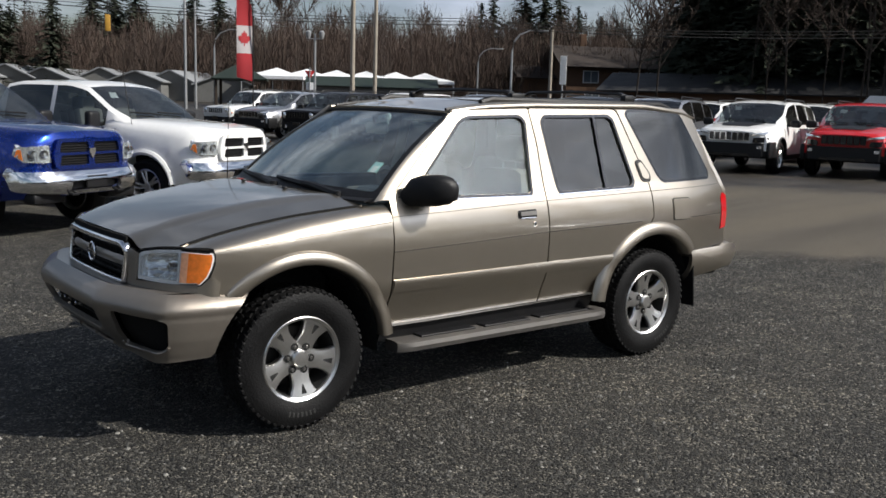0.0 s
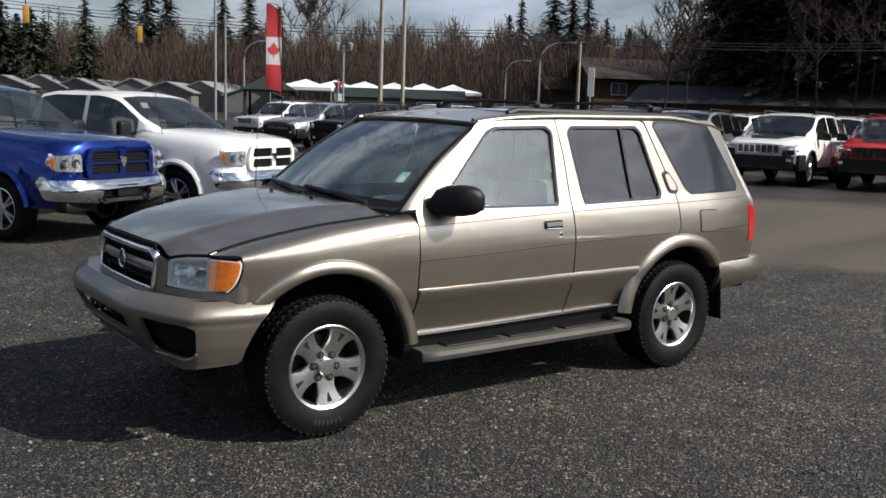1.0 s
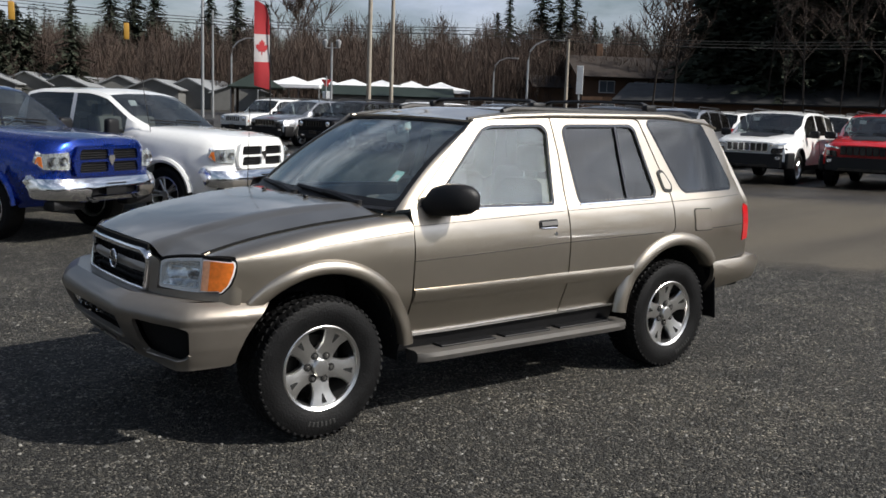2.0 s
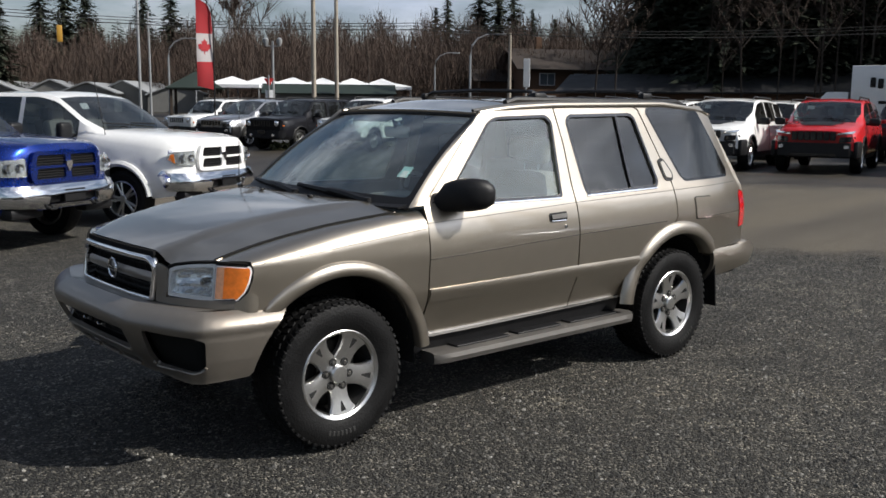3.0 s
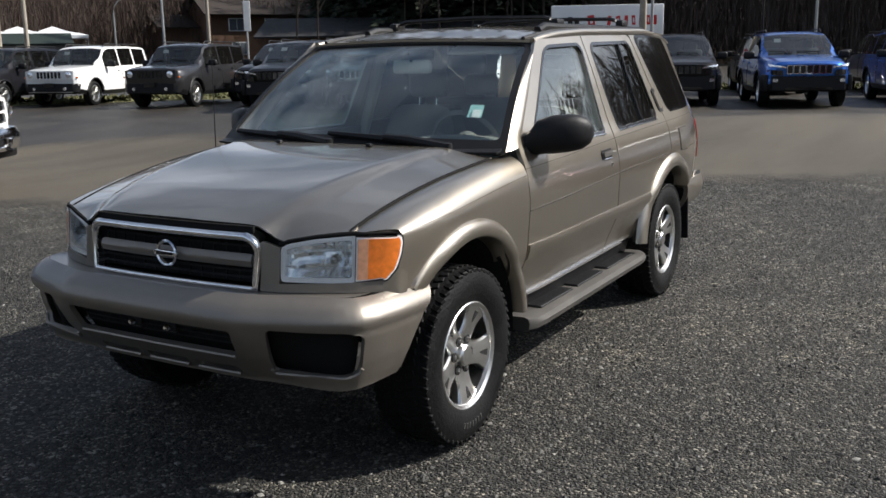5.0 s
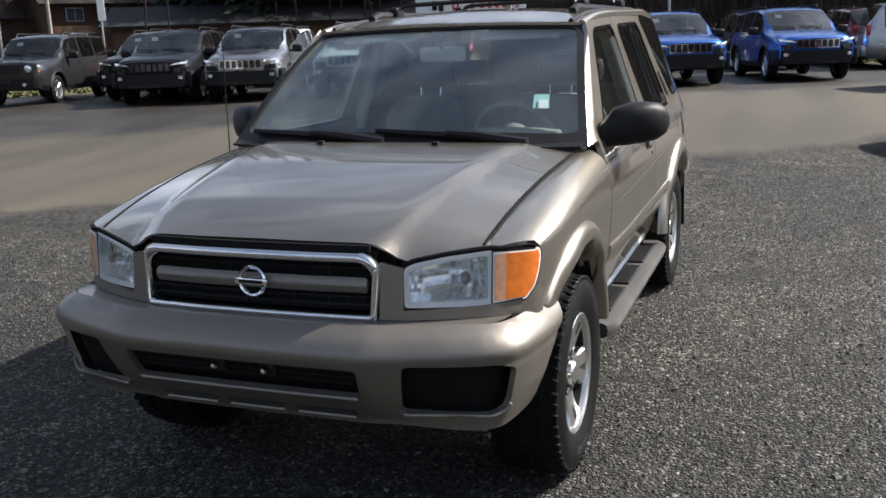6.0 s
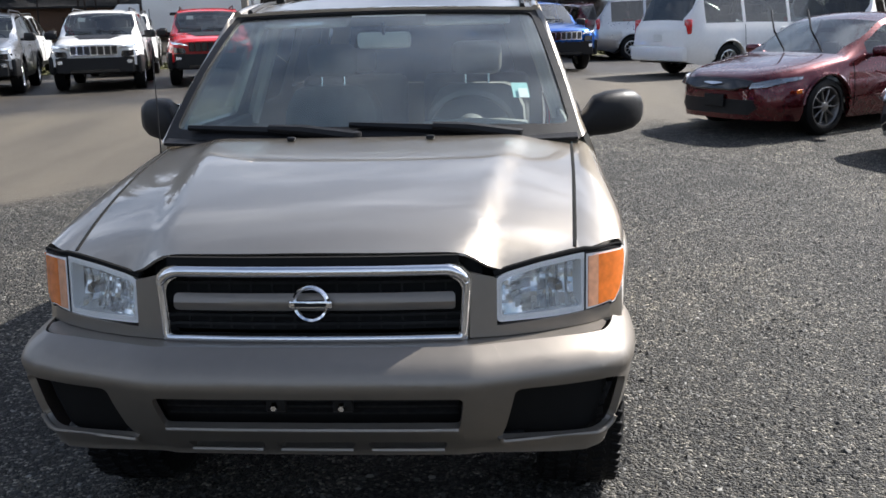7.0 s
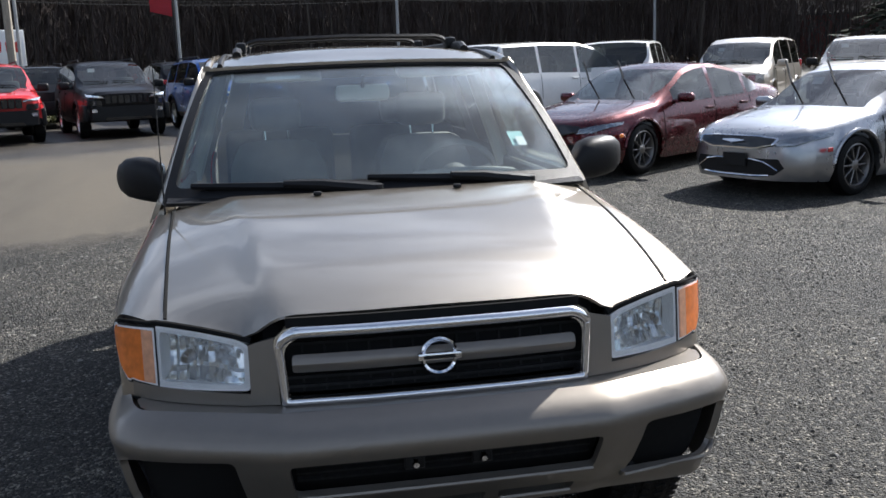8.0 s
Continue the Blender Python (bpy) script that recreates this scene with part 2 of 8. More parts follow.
def lathe(profile, n=32, axis="y", at=(0, 0, 0), bm=None, closed=False):
    """Turns (radius, along) points round an axis."""
    b = bmesh.new()
    rings = []
    for r, a in profile:
        ring = []
        for i in range(n):
            c, s = math.cos(2 * math.pi * i / n) * r, math.sin(2 * math.pi * i / n) * r
            ring.append(b.verts.new({"y": (c, a, s), "z": (c, s, a), "x": (a, c, s)}[axis]))
        rings.append(ring)
    pairs = list(zip(rings, rings[1:])) + ([(rings[-1], rings[0])] if closed else [])
    for r0, r1 in pairs:
        for i in range(n):
            b.faces.new((r0[i], r0[(i + 1) % n], r1[(i + 1) % n], r1[i]))
    if not closed:
        for ring, (r, _) in ((rings[0], profile[0]), (rings[-1], profile[-1])):
            if r > 1e-4:
                b.faces.new(ring)
    bmesh.ops.remove_doubles(b, verts=b.verts, dist=1e-5)
    b.transform(Matrix.Translation(at))
    return join(bm, b)


def tube(path, r, n=8, bm=None, close=True):
    """A round bar along points; r one radius or one per point."""
    b = bmesh.new()
    pts = [Vector(p) for p in path]
    rs = r if isinstance(r, (list, tuple)) else [r] * len(pts)
    rings, up = [], Vector((0, 0, 1))
    for i, p in enumerate(pts):
        d = (pts[min(i + 1, len(pts) - 1)] - pts[max(i - 1, 0)]).normalized()
        side = d.cross(up if abs(d.z) < 0.95 else Vector((1, 0, 0))).normalized()
        top = side.cross(d)
        rings.append([b.verts.new(p + (side * math.cos(2 * math.pi * k / n) + top * math.sin(2 * math.pi * k / n)) * rs[i]) for k in range(n)])
    for r0, r1 in zip(rings, rings[1:]):
        for k in range(n):
            b.faces.new((r0[k], r0[(k + 1) % n], r1[(k + 1) % n], r1[k]))
    if close:
        b.faces.new(rings[0])
        b.faces.new(rings[-1])
    return join(bm, b)


def loft(sections, bm=None, cap=True):
    """A skin over rings of equal length."""
    b = bmesh.new()
    rings = [[b.verts.new(p) for p in s] for s in sections]
    n = len(rings[0])
    for r0, r1 in zip(rings, rings[1:]):
        for k in range(n):
            b.faces.new((r0[k], r0[(k + 1) % n], r1[(k + 1) % n], r1[k]))
    if cap:
        b.faces.new(rings[0])
        b.faces.new(rings[-1])
    return join(bm, b)


def ground_z(x, y):
    """Level round the car; climbs towards the parked row, dips a little towards the pickups, and rises gently far off."""
    def ease(k):
        k = min(1.0, max(0.0, k))
        return k * k * (3 - 2 * k)
    up = ease((-x - 6.0) / 9.0)
    z = 0.28 * up - 0.08 * ease((-y - 2.5) / 4.0) * (1 - up) * ease((10 + y + 10) / 6.0)
    return z + 0.012 * min(200.0, max(0.0, math.hypot(x - 2.34, y - 4.92) - 40.0))


LANE = (Vector((-3.9, -6.9)), Vector((-9.1, 1.65)))  # edge between gravel and asphalt


def ground_mat():
    m, n, l, b = base_mat("lot_surface")
    geo = n.new("ShaderNodeNewGeometry")
    d = (LANE[1] - LANE[0]).normalized()
    nrm = Vector((-d.y, d.x))
    if nrm.x > 0:
        nrm = -nrm

    def math_node(op, a=None, c=None):
        k = n.new("ShaderNodeMath")
        k.operation = op
        for i, v in enumerate((a, c)):
            if isinstance(v, (int, float)):
                k.inputs[i].default_value = v
            elif v is not None:
                l.new(v, k.inputs[i])
        return k.outputs[0]

    def noise_node(scale, detail=4, rough=0.55):
        k = n.new("ShaderNodeTexNoise")
        k.inputs["Scale"].default_value, k.inputs["Detail"].default_value, k.inputs["Roughness"].default_value = scale, detail, rough
        l.new(geo.outputs["Position"], k.inputs["Vector"])
        return k.outputs["Fac"]

    def ramp(fac, stops):
        k = n.new("ShaderNodeValToRGB")
        e = k.color_ramp.elements
        e[0].position, e[0].color = stops[0][0], (*stops[0][1], 1)
        e[1].position, e[1].color = stops[-1][0], (*stops[-1][1], 1)
        for p, c in stops[1:-1]:
            q = e.new(p)
            q.color = (*c, 1)
        l.new(fac, k.inputs["Fac"])
        return k.outputs["Color"]

    def mix(fac, a, c, kind="MIX"):
        k = n.new("ShaderNodeMixRGB")
        k.blend_type = kind
        for i, v in (("Fac", fac), ("Color1", a), ("Color2", c)):
            if isinstance(v, float):
                k.inputs[i].default_value = v
            else:
                l.new(v, k.inputs[i])
        return k.outputs[0]

    # signed distance past the edge of the asphalt, made ragged
    dot = n.new("ShaderNodeVectorMath")
    dot.operation = "DOT_PRODUCT"
    dot.inputs[1].default_value = (nrm.x, nrm.y, 0)
    l.new(geo.outputs["Position"], dot.inputs[0])
    dist = math_node("SUBTRACT", dot.outputs["Value"], float(nrm.dot(LANE[0])))
    wob = math_node("MULTIPLY", math_node("SUBTRACT", noise_node(0.5, 5, 0.65), 0.5), 3.0)
    edge = math_node("ADD", dist, wob)
    k = n.new("ShaderNodeMapRange")
    k.inputs["From Min"].default_value, k.inputs["From Max"].default_value = -0.35, 0.35
    l.new(edge, k.inputs["Value"])
    is_asphalt = k.outputs[0]
    # gravel: two sizes of stone, wet and dry patches
    vor = n.new("ShaderNodeTexVoronoi")
    vor.inputs["Scale"].default_value = 88
    l.new(geo.outputs["Position"], vor.inputs["Vector"])
    vor2 = n.new("ShaderNodeTexVoronoi")
    vor2.inputs["Scale"].default_value = 130
    l.new(geo.outputs["Position"], vor2.inputs["Vector"])
    sep = n.new("ShaderNodeSeparateColor")
    l.new(vor.outputs["Color"], sep.inputs[0])
    stones = ramp(sep.outputs[0], [(0.0, (0.006, 0.006, 0.005)), (0.45, (0.026, 0.025, 0.022)), (0.8, (0.085, 0.082, 0.074)), (1.0, (0.30, 0.29, 0.265))])
    sep2 = n.new("ShaderNodeSeparateColor")
    l.new(vor2.outputs["Color"], sep2.inputs[0])
    fines = ramp(sep2.outputs[0], [(0.0, (0.0101, 0.0101, 0.0094)), (0.6, (0.0343, 0.0335, 0.0312)), (1.0, (0.0975, 0.0952, 0.0889))])
    grav = mix(ramp(noise_node(7, 5), [(0.25, (0, 0, 0)), (0.45, (1, 1, 1))]), fines, stones)
    patch = ramp(noise_node(0.42, 6, 0.6), [(0.30, (0.42, 0.41, 0.39)), (0.5, (0.86, 0.84, 0.80)), (0.70, (1.38, 1.32, 1.20))])
    grav = mix(1.0, grav, patch, "MULTIPLY")
    grav = mix(1.0, grav, ramp(noise_node(3.2, 5, 0.6), [(0.34, (0.62, 0.61, 0.59)), (0.52, (1, 0.99, 0.97)), (0.66, (1.35, 1.32, 1.25))]), "MULTIPLY")
    grav = mix(1.0, grav, ramp(noise_node(19, 4, 0.6), [(0.36, (0.55, 0.55, 0.54)), (0.5, (1, 1, 1)), (0.64, (1.55, 1.52, 1.46))]), "MULTIPLY")
    # asphalt: brown grey, dusty, damp dark stretches along the rows
    asp = ramp(noise_node(120, 3), [(0.3, (0.050, 0.043, 0.033)), (0.7, (0.102, 0.088, 0.069))])
    band = n.new("ShaderNodeMapping")
    band.inputs["Rotation"].default_value = (0, 0, -math.atan2(d.y, d.x))
    band.inputs["Scale"].default_value = (0.10, 0.55, 1)
    l.new(geo.outputs["Position"], band.inputs["Vector"])
    nb = n.new("ShaderNodeTexNoise")
    nb.inputs["Scale"].default_value, nb.inputs["Detail"].default_value = 1.6, 6
    l.new(band.outputs[0], nb.inputs["Vector"])
    asp = mix(1.0, asp, ramp(nb.outputs["Fac"], [(0.35, (0.72, 0.70, 0.67)), (0.5, (1, 0.98, 0.94)), (0.65, (1.22, 1.18, 1.1))]), "MULTIPLY")
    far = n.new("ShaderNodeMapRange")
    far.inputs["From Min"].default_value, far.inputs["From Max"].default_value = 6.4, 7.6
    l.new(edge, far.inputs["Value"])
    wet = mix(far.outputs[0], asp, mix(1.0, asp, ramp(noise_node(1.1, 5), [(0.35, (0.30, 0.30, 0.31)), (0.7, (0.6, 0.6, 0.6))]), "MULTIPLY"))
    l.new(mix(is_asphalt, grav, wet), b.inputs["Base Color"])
    b.inputs["Roughness"].default_value = 0.82
    rr = n.new("ShaderNodeMapRange")
    rr.inputs["To Min"].default_value, rr.inputs["To Max"].default_value = 0.85, 0.5
    l.new(far.outputs[0], rr.inputs["Value"])
    l.new(rr.outputs[0], b.inputs["Roughness"])
    h = math_node("ADD", math_node("MULTIPLY", vor.outputs["Distance"], -1.0), math_node("MULTIPLY", vor2.outputs["Distance"], -0.5))
    h = math_node("MULTIPLY", h, math_node("SUBTRACT", 1.0, math_node("MULTIPLY", is_asphalt, 0.85)))
    bp = n.new("ShaderNodeBump")
    bp.inputs["Strength"].default_value, bp.inputs["Distance"].default_value = 1.0, 0.03
    l.new(h, bp.inputs["Height"])
    l.new(bp.outputs[0], b.inputs["Normal"])
    return m


def build_ground():
    bm = bmesh.new()
    xs = sorted({*np.linspace(-40, 20, 61), -1500, -700, -300, -240, -200, -150, -120, -100, -80, -65, -50, 30, 40, 60, 80, 100, 150, 240, 300, 1500})
    grid = [[bm.verts.new((x, y, ground_z(x, y))) for y in xs] for x in xs]
    for i in range(len(xs) - 1):
        for j in range(len(xs) - 1):
            bm.faces.new((grid[i][j], grid[i + 1][j], grid[i + 1][j + 1], grid[i][j + 1]))
    ob = part("ground", bm, ground_mat())
    tagged(ob, "grey crushed gravel lot running into worn brown asphalt", "ground", kind="structure")


build_ground()


def build_stones():
    """Loose crushed stone over the gravel round the car: low-sided chips of many sizes."""
    rng = np.random.default_rng(4)
    n = 70000
    x, y = rng.uniform(-7.5, 4.2, n), rng.uniform(-4.5, 5.0, n)
    keep = np.ones(n, bool)
    d = (LANE[1] - LANE[0]).normalized()
    side = (x - LANE[0].x) * d.y - (y - LANE[0].y) * d.x
    keep &= side > 0.2 + rng.uniform(0, 0.8, n)
    x, y = x[keep], y[keep]
    n = len(x)
    r = 0.0050 + 0.0105 * rng.random(n) ** 2.2
    base = np.array([(1, 0, 0), (0.2, 0.95, 0.05), (-0.9, 0.35, 0), (-0.5, -0.8, 0.1), (0.55, -0.75, 0), (0.1, 0.1, 0.75), (0, 0, -0.5)])
    tris = np.array([(0, 1, 5), (1, 2, 5), (2, 3, 5), (3, 4, 5), (4, 0, 5)])
    k = len(base) - 1
    ang = rng.uniform(0, 2 * np.pi, n)
    sq = rng.uniform(0.65, 1.35, (n, 1, 3)) * np.array([1, 1, 0.8])
    v = base[None, :k] * sq + rng.uniform(-0.18, 0.18, (n, k, 3))
    c, s = np.cos(ang)[:, None], np.sin(ang)[:, None]
    vx = (v[..., 0] * c - v[..., 1] * s) * r[:, None] + x[:, None]
    vy = (v[..., 0] * s + v[..., 1] * c) * r[:, None] + y[:, None]
    vz = v[..., 2] * r[:, None] + 0.001 + np.array([ground_z(px, py) for px, py in zip(x, y)])[:, None]
    verts = np.stack([vx, vy, vz], -1).reshape(-1, 3)
    faces = (tris[None] + (np.arange(n) * k)[:, None, None]).reshape(-1, 3)
    me = bpy.data.meshes.new("gravel")
    me.from_pydata(verts.tolist(), [], faces.tolist())
    m, nn, l, b = base_mat("crushed_stone")
    geo = nn.new("ShaderNodeNewGeometry")
    ramp = nn.new("ShaderNodeValToRGB")
    e = ramp.color_ramp.elements
    e[0].color, e[1].color = (0.010, 0.010, 0.009, 1), (0.24, 0.232, 0.21, 1)
    q = e.new(0.6)
    q.color = (0.036, 0.035, 0.031, 1)
    q = e.new(0.88)
    q.color = (0.076, 0.073, 0.065, 1)
    l.new(geo.outputs["Random Per Island"], ramp.inputs["Fac"])
    l.new(ramp.outputs[0], b.inputs["Base Color"])
    b.inputs["Roughness"].default_value = 0.7
    me.materials.append(m)
    tagged(new("gravel", me), "loose grey crushed stone on the lot", "gravel", kind="stuff")


build_stones()
# ---- the beige suv: front axle at x = 0, forward +x, left +y ----
def body_y(x, z):
    """Half width of the side: tumblehome with height, rounding in towards both ends."""
    y = smooth_interp(z, [0.30, 0.45, 0.65, 0.72, 0.92, 0.97, 1.04, 1.12, 1.20, 1.62, 1.70], [0.738, 0.786, 0.858, 0.882, 0.898, 0.895, 0.884, 0.858, 0.816, 0.682, 0.655], 0.03)
    # the doors and rear quarters stand a little wider than the front fenders
    w = min(1.0, max(0.0, (-0.30 - x) / 0.70))
    y += w * w * (3 - 2 * w) * smooth_interp(z, [0.30, 0.45, 0.72, 0.92, 1.04, 1.12, 1.20, 1.40, 1.62, 1.70], [0.022, 0.026, 0.024, 0.020, 0.020, 0.025, 0.027, 0.016, 0.006, 0.0], 0.03)
    y -= 0.047 * min(1.2, max(0.0, (x - 0.10) / 0.45)) ** 2
    y -= 0.10 * min(1.0, max(0.0, (-2.95 - x) / 0.70)) ** 2
    return y


def crease(x, z):
    """Swelling of the doors below the rubbing line."""
    s = 0.010 * max(0.0, 1 - abs(z - 0.66) / 0.09)
    return s * min(1.0, max(0.0, (0.2 - x) / 0.3))


def side_map(sgn, off=0.0):
    return lambda x, z: (x, sgn * (body_y(x, z) + crease(x, z) + off), z)


def hood_c(x):
    return smooth_interp(x, [-0.5, -0.33, 0.0, 0.3, 0.55, 0.70, 0.76, 0.82], [1.198, 1.188, 1.162, 1.120, 1.072, 1.030, 1.005, 0.975], 0.09)


def fender_top(x):
    zs = smooth_interp(x, [-0.6, 0.0, 0.3, 0.5, 0.65], [1.005, 0.968, 0.955, 0.948, 0.925])
    yh = smooth_interp(x, [-0.6, 0.0, 0.65], [0.785, 0.755, 0.715])
    return zs, hood_z(x, yh) - 0.006, yh


def fender_nose(y):
    """Where the shoulder of the fender meets the curve of the lamps: x, outline height q, true height z."""
    z = 0.97
    for _ in range(12):
        x = front_x(y, z) - 0.004
        zs, zh, yh = fender_top(x)
        ys = body_y(x, zs)
        c = min(1.0, max(0.0, 1 - (ys - y) / (ys - yh)))
        a = math.acos(c)
        z = zs + (zh - zs) * math.sin(a)
    return x, zs + a / (math.pi / 2) * (1.3 - zs), z


def fender_map(sgn):
    def f(x, q):
        zs, zh, yh = fender_top(x)
        if q <= zs:
            return (x, sgn * (body_y(x, q) + crease(x, q)), q)
        a = min(1.0, (q - zs) / (1.3 - zs)) * math.pi / 2
        ys = body_y(x, zs)
        return (x, sgn * (ys - (ys - yh) * (1 - math.cos(a))), zs + (zh - zs) * math.sin(a))
    return f


def front_x(y, z):
    x = smooth_interp(abs(y), [0, 0.2, 0.415, 0.51, 0.62, 0.742, 0.80, 0.85, 0.88, 0.90], [0.734, 0.732, 0.717, 0.701, 0.662, 0.600, 0.553, 0.490, 0.44, 0.36], 0.02)
    return x - 0.10 * (z - 0.80)


def front_map(off=0.0):
    return lambda y, z: (front_x(y, z) + off, y, z)


BUMPER_PATH = [(0.905, 0.0), (0.903, 0.25), (0.897, 0.44), (0.880, 0.487), (0.816, 0.68), (0.768, 0.788), (0.715, 0.852), (0.63, 0.880), (0.50, 0.898), (0.26, 0.908)]
BUMPER_S = [0.0]
for p0, p1 in zip(BUMPER_PATH, BUMPER_PATH[1:]):
    BUMPER_S.append(BUMPER_S[-1] + math.hypot(p1[0] - p0[0], p1[1] - p0[1]))
BUMPER_END = BUMPER_S[-1]


def bumper_map(off=0.0):
    def at(s):
        return (smooth_interp(s, BUMPER_S, [p[0] for p in BUMPER_PATH], 0.03), smooth_interp(s, BUMPER_S, [p[1] for p in BUMPER_PATH], 0.03))

    def f(s, z):
        a = abs(s)
        x, y = at(a)
        x0, y0 = at(max(0.0, a - 0.03))
        x1, y1 = at(min(BUMPER_END, a + 0.03))
        tx, ty = x1 - x0, y1 - y0
        k = math.hypot(tx, ty)
        nx, ny = ty / k, -tx / k
        if a < 0.03:
            nx, ny = 1.0, 0.0
        o = off + smooth_interp(z, [0.44, 0.47, 0.54, 0.62, 0.682, 0.700, 0.728, 0.750, 0.768], [-0.150, -0.118, -0.060, -0.018, 0.006, 0.004, -0.015, -0.040, -0.085], 0.009) * (1.0 if z > 0.65 else 1.0 - 0.55 * min(1.0, max(0.0, (a - 0.5) / 0.3)))
        return (x + nx * o, math.copysign(1, s) * (y + ny * o), z)
    return f


LAMP_PATH = [(0.672, 0.595), (0.640, 0.670), (0.600, 0.747), (0.566, 0.792), (0.530, 0.832), (0.502, 0.858), (0.476, 0.872), (0.440, 0.880)]
LAMP_S = [0.0]
for p0, p1 in zip(LAMP_PATH, LAMP_PATH[1:]):
    LAMP_S.append(LAMP_S[-1] + math.hypot(p1[0] - p0[0], p1[1] - p0[1]))
LAMP_IN = LAMP_S[2]


def lamp_map(sgn, off=0.0):
    """Round the corner of the nose: u runs outwards and back from the edge between the lamps."""
    def f(u, z):
        a = abs(u) + LAMP_IN
        x, y = (smooth_interp(a, LAMP_S, [p[k] for p in LAMP_PATH], 0.02) for k in (0, 1))
        return (x - 0.10 * (z - 0.80) + off * 0.8, sgn * (y + off * 0.6), z)
    return f


def ws_point(u, v):
    """Windscreen: u across from -1 to 1, v up from 0 to 1."""
    hw = 0.803 - 0.150 * v
    bow = 0.03 * math.sin(math.pi * v)
    return Vector((-0.325 - 0.735 * v - 0.13 * (1 - 0.72 * v) * u * u + bow * 0.6, u * hw, 1.168 + 0.478 * v + bow - 0.015 * u * u))


def hood_z(x, y, lip=True):
    """Crowned hood whose front follows the curve of the nose and dips between grille and lamps."""
    yh = smooth_interp(x, [-0.6, 0.0, 0.65], [0.785, 0.755, 0.715])
    near = max(0.0, min(1.0, (x + 0.15) / 0.75)) ** 1.3
    c = hood_c(x + 0.150 * min(1.1, abs(y) / 0.742) ** 2.4 * near)
    k = abs(y) / yh
    out = (abs(y) - (0.46 + 0.13 * (0.6 - x))) / 0.010
    hinge = 0.010 * (math.log1p(math.exp(min(30.0, out))))
    ridge = 0.006
    drop = 0.008 * k ** 2 + 0.190 * hinge * (1 - 0.45 * near)
    k = min(1.0, max(0.0, (0.50 + 0.13 * (0.6 - x) - abs(y)) / 0.075))
    dome = 0.016 * k * k * (3 - 2 * k) * min(1.0, max(0.0, (0.74 - x) / 0.25)) * min(1.0, max(0.0, (x + 0.46) / 0.2))
    smooth = c - drop + ridge * (1 - 0.4 * near) - 0.022 + dome
    # the leading edge steps down from the grille to the lamps
    edge = front_x(y, 0.98) + 0.004
    w = max(0.0, min(1.0, (x - edge + 0.13) / 0.13))
    if w <= 0 or lip is False:
        return smooth
    want = smooth_interp(abs(y), [0.0, 0.38, 0.43, 0.47, 0.51, 0.56, 0.62, 0.68, 0.74], [0.998, 0.995, 0.986, 0.955, 0.938, 0.946, 0.957, 0.965, 0.970], 0.015)
    return smooth + (want - hood_z(edge, y, False)) * w * w


def roof_z(x, y):
    e = smooth_interp(x, [-3.45, -3.29, -2.79, -1.72, -1.08, -0.95], [1.60, 1.655, 1.70, 1.685, 1.655, 1.62], 0.05)
    full = e + 0.045 * (1 - min(1.0, abs(y) / 0.66) ** 2.4) * min(1.0, max(0.0, (-1.03 - x) / 0.35)) ** 0.6
    # the front edge lies on the top of the windscreen
    u = min(1.0, abs(y) / 0.65)
    xf, zf = -1.048 - 0.036 * u * u, 1.653 - 0.015 * u * u
    k = min(1.0, max(0.0, (xf - x) / 0.34))
    k = k * (2 - k)
    return zf + (full - zf) * k


